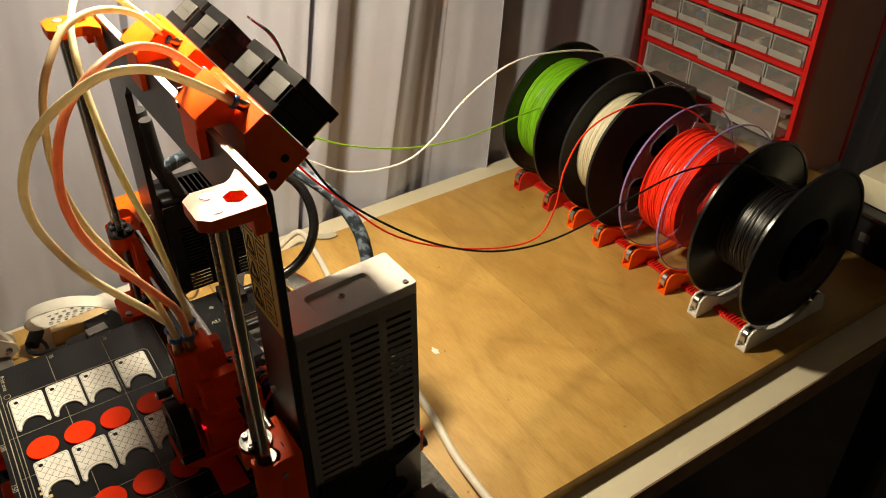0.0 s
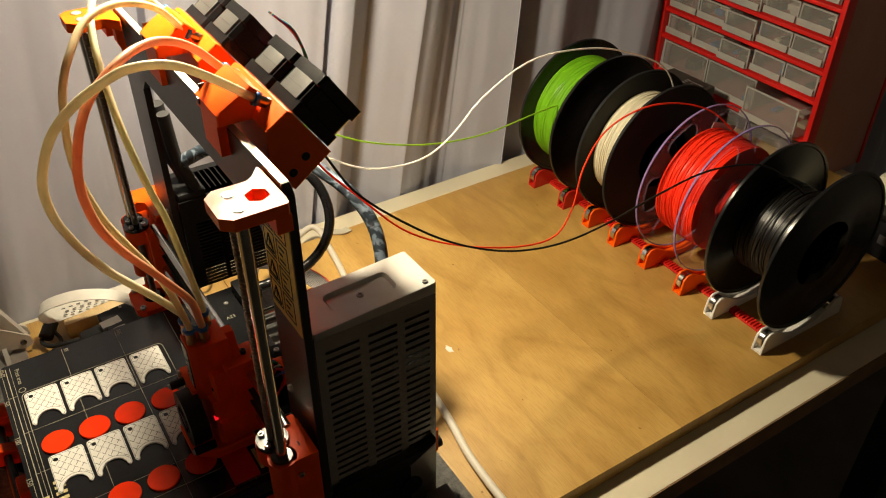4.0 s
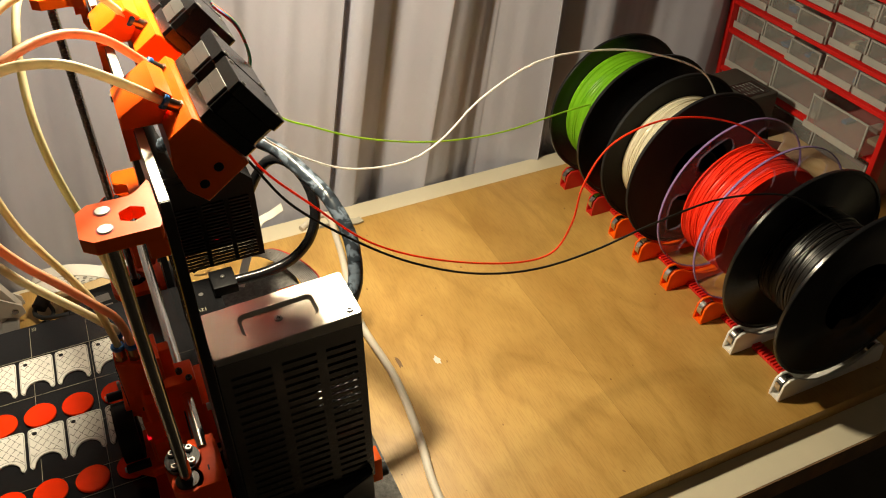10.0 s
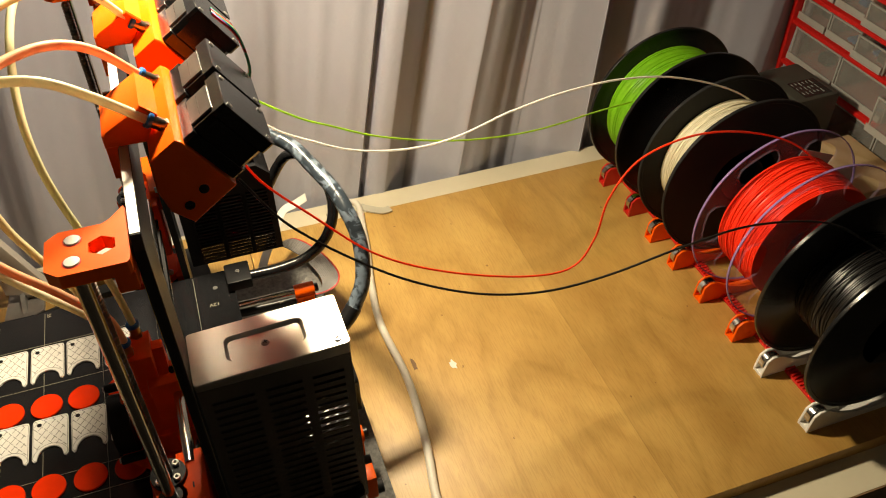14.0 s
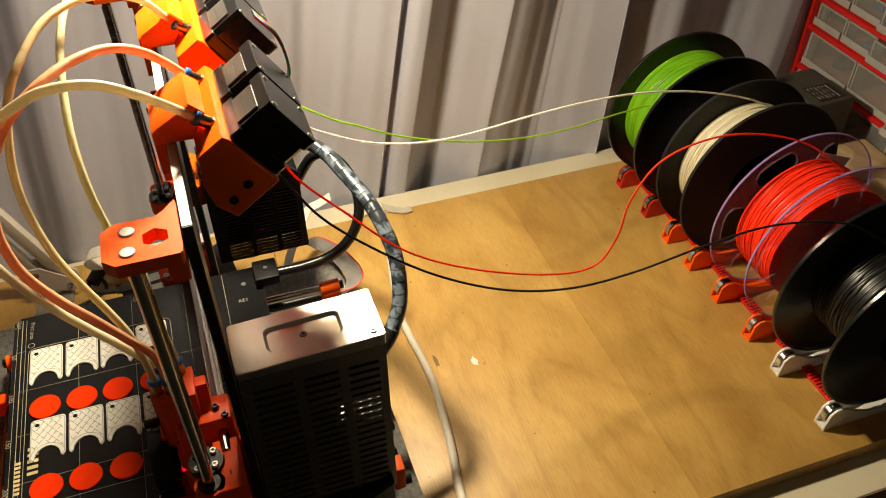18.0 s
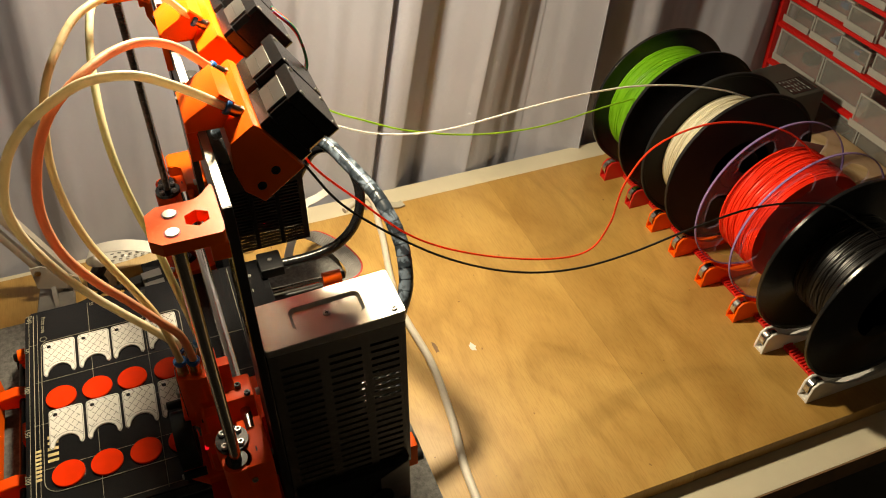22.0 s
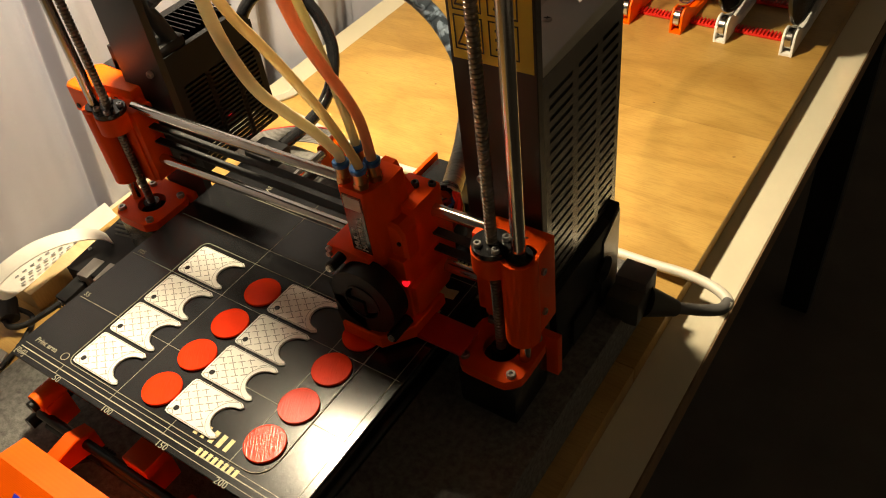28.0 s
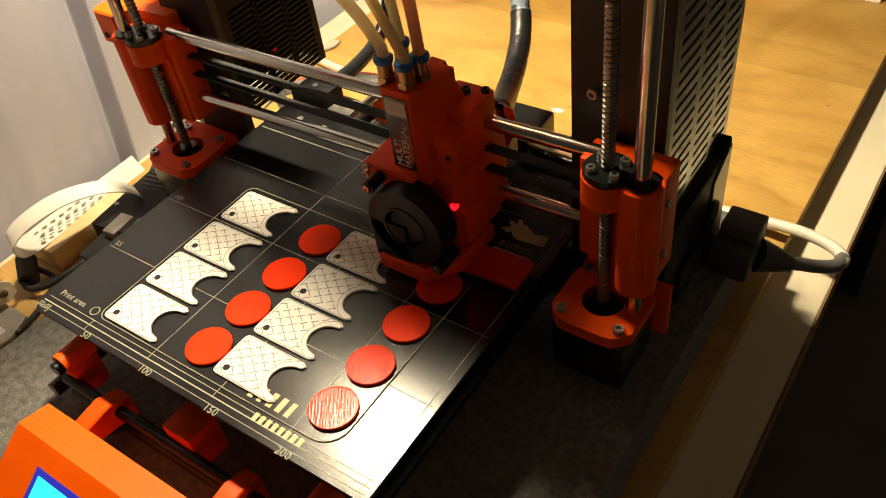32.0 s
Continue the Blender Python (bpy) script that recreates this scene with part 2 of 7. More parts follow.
TUBE_ORANGE = translucent(material("ptfe_tube_with_red_filament", (0.97, 0.50, 0.29), 0.4, var=0.06, scale=40, bump=0.02, spec=0.4), 0.28)
TUBE_YELLOW = translucent(material("ptfe_tube_with_white_filament", (0.87, 0.73, 0.43), 0.4, var=0.06, scale=40, bump=0.02, spec=0.4), 0.28)
TUBE_GREEN = translucent(material("ptfe_tube_with_green_filament", (0.82, 0.78, 0.48), 0.4, var=0.06, scale=40, bump=0.02, spec=0.4), 0.28)
FIL_GREEN = translucent(material("green_filament", (0.25, 0.62, 0.02), 0.35, var=0.1, scale=60, bump=0.02))
# single loose strands let light through; their lamplit brightness is put into the base
LIT_STRAND_GREEN = translucent(material("lit_green_strand", (0.48, 0.76, 0.06), 0.35, var=0.1, scale=60, bump=0.02), 0.45)
LIT_STRAND_WHITE = translucent(material("lit_ivory_strand", (0.97, 0.95, 0.90), 0.35, var=0.04, scale=60, bump=0.02), 0.35)
LIT_STRAND_RED = translucent(material("lit_red_strand", (0.95, 0.085, 0.022), 0.32, var=0.08, scale=60, bump=0.02), 0.4)
FIL_WHITE = translucent(material("ivory_filament", (0.97, 0.90, 0.70), 0.4, var=0.05, scale=60, bump=0.02))
FIL_RED = material("red_filament", (0.92, 0.040, 0.014), 0.32, var=0.08, scale=60, bump=0.02, spec=0.2)
CLEAR = seen_through(material("clear_spool_plastic", (0.50, 0.42, 0.56), 0.1, var=0.05, scale=20, bump=0.05, bump_scale=80), 0.88, (0.97, 0.94, 0.98))
CLEAR_EDGE = seen_through(material("violet_clear_edge", (0.34, 0.24, 0.52), 0.12, var=0.05, scale=40, bump=0.02), 0.35, (0.9, 0.85, 1.0))
MILKY = seen_through(material("frosted_clear_drawer", (0.70, 0.68, 0.64), 0.22, var=0.08, scale=25, bump=0.08, bump_scale=120), 0.80, (0.95, 0.95, 0.94))
MILKY_EDGE = seen_through(material("frosted_drawer_edge", (0.72, 0.70, 0.66), 0.2, var=0.08, scale=25, bump=0.05, bump_scale=120), 0.45, (0.95, 0.95, 0.94))
CAB_RED = material("red_painted_steel", (0.78, 0.016, 0.012), 0.4, var=0.08, scale=12, bump=0.04, bump_scale=800)
CAB_SIDE = material("brown_red_side_panel", (0.56, 0.27, 0.21), 0.5, var=0.08, scale=12, bump=0.04, bump_scale=800)
STONE = material("grey_paving_stone", (0.16, 0.155, 0.145), 0.9, var=0.35, scale=260, bump=0.7, bump_scale=700, spec=0.2)
LAMP_WHITE = material("cream_enamel", (0.68, 0.62, 0.54), 0.3, var=0.05, scale=30, bump=0.03)
LAMP_GREY = material("grey_cast_metal", (0.34, 0.32, 0.30), 0.45, metal=0.4, var=0.15, scale=60, bump=0.15, bump_scale=500)
CREAM = material("cream_plastic", (0.78, 0.73, 0.55), 0.4, var=0.05, scale=20, bump=0.03)
CABLE_WHITE = material("white_cable_sheath", (0.62, 0.57, 0.48), 0.45, var=0.06, scale=60, bump=0.03)
RIBBON = material("white_ribbon_cable", (0.74, 0.71, 0.64), 0.45, var=0.08, scale=50, bump=0.03)
RIBBON_GREY = material("grey_ribbon_cable", (0.20, 0.19, 0.18), 0.5, var=0.15, scale=90, bump=0.1)
ADAPTER = material("dark_grey_plastic", (0.055, 0.056, 0.045), 0.5, var=0.1, scale=40, bump=0.1)
PLUG_GREY = material("grey_socket_plastic", (0.11, 0.105, 0.10), 0.5, var=0.1, scale=40, bump=0.1)
WALL = material("wall_paint", (0.60, 0.57, 0.53), 0.9, var=0.06, scale=3, bump=0.2, bump_scale=60)
CEIL = material("ceiling_paint", (0.78, 0.76, 0.73), 0.9, var=0.05, scale=3, bump=0.2, bump_scale=60)
FLOOR = material("dark_floor_covering", (0.10, 0.084, 0.070), 0.8, var=0.25, scale=8, bump=0.4, bump_scale=90)
WIRE_COLOURS = [material("wire_" + k, v, 0.45, var=0.05, bump=0.0) for k, v in (("red", (0.5, 0.02, 0.02)), ("blue", (0.03, 0.1, 0.45)), ("green", (0.04, 0.3, 0.12)), ("white", (0.6, 0.58, 0.55)), ("black", (0.015, 0.015, 0.015)))]
SCREEN = glow("lcd_backlight", (0.0, 0.55, 1.0), 1.6)
SCREEN_RIM = glow("lcd_dark_blue_rim", (0.005, 0.01, 0.30), 1.0)
LED = glow("red_led", (1.0, 0.01, 0.02), 0.9)


def wrap_material():
    """Black spiral wrap under glossy foil: broken diagonal streaks."""
    m = material("spiral_wrapped_bundle", (0.05, 0.06, 0.075), 0.3, var=0.2, scale=40, bump=0.3, bump_scale=200)
    n, l = m.node_tree.nodes, m.node_tree.links
    ramp = next(q for q in n if q.type == "VALTORGB")
    ramp.color_ramp.elements[0].position, ramp.color_ramp.elements[1].position = 0.47, 0.56
    ramp.color_ramp.elements[0].color, ramp.color_ramp.elements[1].color = (0.03, 0.04, 0.052, 1), (0.17, 0.215, 0.27, 1)
    big = next(q for q in n if q.type == "TEX_NOISE" and q.inputs["Scale"].default_value == 40.0)
    big.inputs["Scale"].default_value = 70.0
    big.inputs["Distortion"].default_value = 1.5
    return m


WRAP = wrap_material()


# ---- building helpers ----
def spline(pts, k=8):
    """A smooth line through the points."""
    p = [Vector(q) for q in pts]
    p = [p[0] * 2 - p[1]] + p + [p[-1] * 2 - p[-2]]
    out = []
    for i in range(1, len(p) - 2):
        a, b, c, d = p[i - 1:i + 3]
        for s in range(k):
            t = s / k
            out.append(0.5 * (2 * b + (c - a) * t + (2 * a - 5 * b + 4 * c - d) * t * t + (3 * b - a - 3 * c + d) * t ** 3))
    return out + [p[-2]]


def add_verts_faces(bm, verts, faces, m=None):
    vs = [bm.verts.new((m @ Vector(v)) if m else v) for v in verts]
    for f in faces:
        try:
            bm.faces.new([vs[i] for i in f])
        except ValueError:
            pass
    return vs


def add_box(bm, lo, hi, m=None, bev=0.0):
    """A box, with chamfered edges where bev is given."""
    sub = bmesh.new()
    (x0, y0, z0), (x1, y1, z1) = lo, hi
    v = [(x, y, z) for z in (z0, z1) for y in (y0, y1) for x in (x0, x1)]
    add_verts_faces(sub, v, [(0, 2, 3, 1), (4, 5, 7, 6), (0, 1, 5, 4), (1, 3, 7, 5), (3, 2, 6, 7), (2, 0, 4, 6)])
    if bev:
        bmesh.ops.bevel(sub, geom=sub.edges[:], offset=bev, segments=2, affect="EDGES", profile=0.6)
    merge(bm, sub, m)


def merge(bm, sub, m=None):
    """Moves all of sub into bm."""
    if m:
        sub.transform(m)
    index = {}
    for v in sub.verts:
        index[v] = bm.verts.new(v.co)
    for f in sub.faces:
        try:
            bm.faces.new([index[v] for v in f.verts])
        except ValueError:
            pass
    sub.free()


def add_cyl(bm, p0, p1, r0, r1=None, n=20, caps=True, m=None):
    p0, p1 = Vector(p0), Vector(p1)
    r1 = r0 if r1 is None else r1
    q = (p1 - p0).to_track_quat("Z", "Y")
    ring = [Vector((math.cos(2 * math.pi * i / n), math.sin(2 * math.pi * i / n), 0)) for i in range(n)]
    v = [p0 + q @ (c * r0) for c in ring] + [p1 + q @ (c * r1) for c in ring]
    f = [(i, (i + 1) % n, n + (i + 1) % n, n + i) for i in range(n)]
    if caps:
        f += [tuple(range(n - 1, -1, -1)), tuple(range(n, 2 * n))]
    add_verts_faces(bm, v, f, m)


def add_tube(bm, pts, r, n=10, m=None, flat=None, up=None):
    """A round tube along the points, or with flat=(a, b) a band of half sizes a and b."""
    pts = [Vector(p) for p in pts]
    tang = [(pts[min(i + 1, len(pts) - 1)] - pts[max(i - 1, 0)]).normalized() for i in range(len(pts))]
    side = Vector(up) if up else tang[0].orthogonal()
    verts, rings = [], []
    for p, t in zip(pts, tang):
        side = (side - t * side.dot(t)).normalized()
        other = t.cross(side)
        rings.append(len(verts))
        if flat:
            a, b = flat
            verts += [p + side * a + other * b, p - side * a + other * b, p - side * a - other * b, p + side * a - other * b]
        else:
            verts += [p + (side * math.cos(2 * math.pi * i / n) + other * math.sin(2 * math.pi * i / n)) * r for i in range(n)]
    k = 4 if flat else n
    faces = [(a + i, a + (i + 1) % k, a + k + (i + 1) % k, a + k + i) for a in rings[:-1] for i in range(k)]
    faces += [tuple(range(k - 1, -1, -1)), tuple(range(rings[-1], rings[-1] + k))]
    add_verts_faces(bm, verts, faces, m)


def add_wrap(bm, pts, r, pitch, n=14, lip=0.07):
    """A tube wound with an overlapping band: its radius steps once in every turn."""
    pts = [Vector(p) for p in pts]
    side, s = (pts[1] - pts[0]).orthogonal().normalized(), 0.0
    verts = []
    for i, p in enumerate(pts):
        t = (pts[min(i + 1, len(pts) - 1)] - pts[max(i - 1, 0)]).normalized()
        if i:
            s += (p - pts[i - 1]).length
        side = (side - t * side.dot(t)).normalized()
        other = t.cross(side)
        for k in range(n):
            a = 2 * math.pi * k / n
            saw = (s / pitch - k / n) % 1.0
            q = r * (1 - lip + lip * min(1.0, saw * 6) - lip * 0.25 * saw)
            verts.append(p + (side * math.cos(a) + other * math.sin(a)) * q)
    faces = [(i * n + k, i * n + (k + 1) % n, (i + 1) * n + (k + 1) % n, (i + 1) * n + k) for i in range(len(pts) - 1) for k in range(n)]
    faces += [tuple(range(n - 1, -1, -1)), tuple(range(len(pts) * n - n, len(pts) * n))]
    add_verts_faces(bm, verts, faces)


def add_prism(bm, poly, h0, h1, m=None, bev=0.0):
    """A flat outline raised from h0 to h1 along z."""
    sub = bmesh.new()
    n = len(poly)
    v = [(x, y, h0) for x, y in poly] + [(x, y, h1) for x, y in poly]
    f = [tuple(range(n - 1, -1, -1)), tuple(range(n, 2 * n))] + [(i, (i + 1) % n, n + (i + 1) % n, n + i) for i in range(n)]
    add_verts_faces(sub, v, f)
    if bev:
        rim = [e for e in sub.edges if abs(e.verts[0].co.z - e.verts[1].co.z) < 1e-9]
        bmesh.ops.bevel(sub, geom=rim, offset=bev, segments=1, affect="EDGES")
    merge(bm, sub, m)


def add_holed_plate(bm, outer, hole, h0, h1, m=None):
    """A plate with one hole; outline and hole have the same number of points."""
    n = len(outer)
    v = [(x, y, h0) for x, y in outer] + [(x, y, h0) for x, y in hole] + [(x, y, h1) for x, y in outer] + [(x, y, h1) for x, y in hole]
    f = []
    for i in range(n):
        j = (i + 1) % n
        f += [(j, i, n + i, n + j), (2 * n + i, 2 * n + j, 3 * n + j, 3 * n + i), (i, j, 2 * n + j, 2 * n + i), (n + j, n + i, 3 * n + i, 3 * n + j)]
    add_verts_faces(bm, v, f, m)


def add_lathe(bm, prof, m=None, n=48):
    """A profile of (radius, height) turned round z; closed as a ring of its points."""
    v = [(r * math.cos(2 * math.pi * i / n), r * math.sin(2 * math.pi * i / n), h) for i in range(n) for r, h in prof]
    k = len(prof)
    f = []
    for i in range(n):
        for j in range(k - 1):
            a, b = i * k + j, ((i + 1) % n) * k + j
            f.append((a, b, b + 1, a + 1))
    add_verts_faces(bm, v, f, m)


def ring_points(r, n, cx=0.0, cy=0.0, turn=0.0):
    return [(cx + r * math.cos(turn + 2 * math.pi * i / n), cy + r * math.sin(turn + 2 * math.pi * i / n)) for i in range(n)]


def finish(name, bm, mat, smooth=True):
    me = bpy.data.meshes.new(name)
    bmesh.ops.remove_doubles(bm, verts=bm.verts[:], dist=1e-6)
    bmesh.ops.recalc_face_normals(bm, faces=bm.faces[:])
    bm.to_mesh(me)
    bm.free()
    me.materials.append(mat)
    if smooth:
        me.shade_smooth()
        me.set_sharp_from_angle(angle=radians(32))
    return me


def part(name, bm, mat, parent=None, label="", m=None):
    """Links a bmesh as one mesh object under a thing or a part."""
    ob = new(name, finish(name, bm, mat))
    if parent:
        ob.parent = parent
    if m:
        ob.matrix_basis = m
    return tagged(ob, label)


def share(name, me, parent, m):
    ob = new(name, me)
    ob.parent = parent
    ob.matrix_basis = m
    return ob


def thing(name, label, category, m=None, group="", kind=""):
    ob = new(name)
    ob.empty_display_size = 0.02
    if m:
        ob.matrix_basis = m
    return tagged(ob, label, category, group, kind)


def box_part(name, lo, hi, mat, parent=None, bev=0.001, label=""):
    bm = bmesh.new()
    add_box(bm, lo, hi, bev=bev)
    return part(name, bm, mat, parent, label)


def cyl_part(name, p0, p1, r, mat, parent=None, n=20, label="", r1=None):
    bm = bmesh.new()
    add_cyl(bm, p0, p1, r, r1, n)
    return part(name, bm, mat, parent, label)


def tube_part(name, pts, r, mat, parent=None, k=8, n=10, label=""):
    bm = bmesh.new()
    add_tube(bm, spline(pts, k), r, n)
    return part(name, bm, mat, parent, label)


def text_part(name, words, size, mat, parent, m, depth=0.00012):
    """Raised lettering in the built-in font, as a mesh."""
    cu = bpy.data.curves.new(name, "FONT")
    cu.body, cu.size, cu.extrude, cu.resolution_u = words, size, depth, 2
    tmp = new(name, cu)
    bpy.context.view_layer.update()
    me = bpy.data.meshes.new_from_object(tmp.evaluated_get(bpy.context.evaluated_depsgraph_get()))
    bpy.data.objects.remove(tmp)
    me.materials.clear()
    me.materials.append(mat)
    ob = new(name, me)
    ob.parent = parent
    ob.matrix_basis = m
    return ob


# ---- the room ----
def slab(name, lo, hi, mat, label):
    ob = box_part(name, lo, hi, mat, bev=0)
    return tagged(ob, label, name.split("_")[0], kind="structure")


FLOOR_Z = -0.768
slab("floor", (-0.75, -2.2, FLOOR_Z - 0.05), (2.2, 1.6, FLOOR_Z), FLOOR, "dark floor covering under the work table")
# unseen walls and ceiling, added to close the room; pale, to bounce lamplight
slab("wall_west", (-0.75, -2.2, FLOOR_Z), (-0.70, 1.6, 1.85), WALL, "dim wall behind the grey curtain")
slab("wall_north", (-0.70, 1.55, FLOOR_Z), (2.2, 1.6, 1.85), WALL, "dim wall beyond the drawer cabinet")
slab("wall_south", (-0.70, -2.2, FLOOR_Z), (2.2, -2.15, 1.85), WALL, "dim wall at the near end of the room")
slab("wall_east", (2.15, -2.15, FLOOR_Z), (2.2, 1.55, 1.85), WALL, "dim wall across the dark room")
slab("ceiling", (-0.75, -2.2, 1.85), (2.2, 1.6, 1.9), CEIL, "plain ceiling above the work table")


def curtain():
    """One hanging cloth of uneven pleats."""
    rnd = random.Random(5)
    folds = "-.95 -.01|-.90 .02|-.84 -.015|-.78 .02|-.74 .006|-.70 .014|-.66 -.008|-.642 -.012|-.625 -.002|-.607 .014|-.59 .013|-.545 -.008|-.50 -.007|-.45 -.010|-.428 -.014|-.4175 -.0170|-.4150 -.0155|-.4144 -.006|-.4140 .004|-.4136 .0125|-.4118 .0155|-.405 .0160|-.370 .013|-.34 .004|-.303 -.010|-.26 0|-.205 .009|-.197 .008|-.190 -.004|-.183 .008|-.166 .013|-.155 .008|-.126 -.013|-.114 -.012|-.062 .008|-.050 .010|-.03 .007|-.005 0|.016 -.008|.028 -.009|.04 -.007|.102 .011|.108 .011|.116 .003|.130 -.007|.142 -.006|.19 .008|.21 .008|.25 -.002|.285 -.011|.305 -.010|.37 .010|.392 .012|.415 .004"
    line = [tuple(float(v) for v in f.split()) for f in folds.split("|")]
    y = -1.0
    while y > -2.1:
        line.insert(0, (y, rnd.uniform(0.012, 0.022)))
        line.insert(0, (y - 0.045, -rnd.uniform(0.012, 0.022)))
        y -= rnd.uniform(0.08, 0.11)
    y = 0.45
    while y < 1.5:
        line += [(y, rnd.uniform(0.012, 0.022)), (y + 0.045, -rnd.uniform(0.012, 0.022))]
        y += rnd.uniform(0.08, 0.11)

    def slope(y):
        """How far the pleats lean along the wall."""
        if y < -0.25:
            return 0.11 + 0.06 * max(0.0, (y + 0.35) / 0.10)
        return 0.17 - 0.09 * min(1.0, max(0.0, (y + 0.02) / 0.12))

    bm = bmesh.new()
    pts = spline([(a, b, 0) for a, b in line], 10)
    levels = [FLOOR_Z + 0.02, -0.35, -0.1, 0.0, 0.1, 0.2, 0.35, 0.5, 0.8, 1.2, 1.8]
    rows = []
    for i, z in enumerate(levels):
        row = []
        for j, p in enumerate(pts):
            sway = 0.002 * math.sin(p.x * 9 + z * 4) + 0.0015 * math.sin(p.x * 23 - z * 7) + 0.0008 * math.sin(p.x * 171 + 2.0 * math.sin(p.x * 19) + z) + 0.0004 * math.sin(p.x * 307 - z * 2)
            lean = (min(z, 0.7) - 0.2) * slope(p.x) if z > -0.2 else -0.05
            row.append(bm.verts.new((-0.449 + p.y * (0.9 - 0.12 * z + 0.5 * min(1.0, max(0.0, (p.x + 0.28) / 0.12))) + sway, p.x + lean, z)))
        rows.append(row)
    for a, b in zip(rows, rows[1:]):
        for j in range(len(a) - 1):
            bm.faces.new((a[j], a[j + 1], b[j + 1], b[j]))
    ob = part("curtain", bm, CLOTH)
    solid = ob.modifiers.new("thickness", "SOLIDIFY")
    solid.thickness = 0.0015
    tagged(ob, "long grey cloth curtain hanging in soft pleats behind the table", "curtain")


curtain()


# ---- the table and what lies on it ----
def table():
    t = thing("table", "white laminate table with raw brown edges under wooden boards", "table", pose(0, 0, FLOOR_Z))
    h = -0.018 - FLOOR_Z
    box_part("tabletop", (-0.434, -1.15, h - 0.028), (0.1605, 0.535, h), WHITE_LAMINATE, t, 0.001)
    box_part("edge_band", (0.1605, -1.15, h - 0.028), (0.162, 0.535, h - 0.0006), EDGE_BROWN, t, 0.0, "raw brown edge band")
    for x in (-0.36, 0.12):
        for y in (-1.1, 0.48):
            box_part("leg", (x - 0.025, y - 0.025, 0), (x + 0.025, y + 0.025, h - 0.028), BLACK_STEEL, t, 0.002)
    b = thing("plywood_board", "varnished plywood board with wavy grain lying on the table", "board", pose(0, 0, -0.018))
    box_part("panel", (-0.378, -0.392, 0), (0.1240, 0.485, 0.018), WOOD, b, 0.0008)
    rnd = random.Random(8)
    for nm, x, y, a, e, mat, lab in (("glue_spot", -0.1014, -0.2204, 0.0075, 0.0045, PAPER, "dried pale glue spot"), ("scuff", -0.1155, -0.2591, 0.010, 0.0035, EDGE_BROWN, "dark brown scuff")):
        bm = bmesh.new()
        add_prism(bm, [(x + a * q * math.cos(k * 0.52), y + e * q * math.sin(k * 0.52)) for k in range(12) for q in (rnd.uniform(0.55, 1.05),)], 0.018, 0.0182)
        part(nm, bm, mat, b, lab)
    c = thing("plywood_board", "second varnished plywood board lying under the printer", "board", pose(0, 0, -0.018))
    box_part("panel", (-0.404, -1.12, 0), (0.1240, -0.3925, 0.018), WOOD_FAR, c, 0.0008)


table()

slab_bm = bmesh.new()
add_box(slab_bm, (-0.192, -0.195, 0), (0.192, 0.195, 0.04), bev=0.002)
stone = part("paving_stone", slab_bm, STONE, m=pose(-0.083, -0.523, 0))
tagged(stone, "rough grey concrete paving stone under the printer", "paving stone")


# ---- the printer ----
XC, FRONT = -0.088, -0.459          # middle of the printer, front of its frame plate
LEAD_Y, LEAD_DX, ROD_DX = -0.487, 0.158, 0.175
BED_TOP = 0.103
TOWER_SHIFT = {1: (0.002, 0.0, 0.0), -1: (-0.0052, -0.0052, 0.0)}   # the frame stands a little askew
printer = thing("printer", "desktop filament printer with black frame and orange printed parts", "printer", pose(0, 0, 0.04))


def P(x, y, z):
    """World place to the printer's own space."""
    return Vector((x, y, z - 0.04))


def pbox(name, lo, hi, mat, parent=printer, bev=0.001, label=""):
    off = P(0, 0, 0)
    return box_part(name, Vector(lo) + off, Vector(hi) + off, mat, parent, bev, label)


def bolt(parent, p, way=(0, 0, 1), r=0.0028, h=0.003, mat=None):
    """A socket head bolt."""
    bm = bmesh.new()
    w = Vector(way).normalized()
    p = Vector(p)
    q = w.to_track_quat("Z", "Y").to_matrix().to_4x4()
    add_lathe(bm, [(0.0001, h * 0.45), (r * 0.45, h * 0.45), (r * 0.5, h), (r * 0.9, h), (r, h * 0.85), (r, 0)], Matrix.Translation(p) @ q, 12)
    return part("bolt", bm, mat or STEEL_DULL, parent)


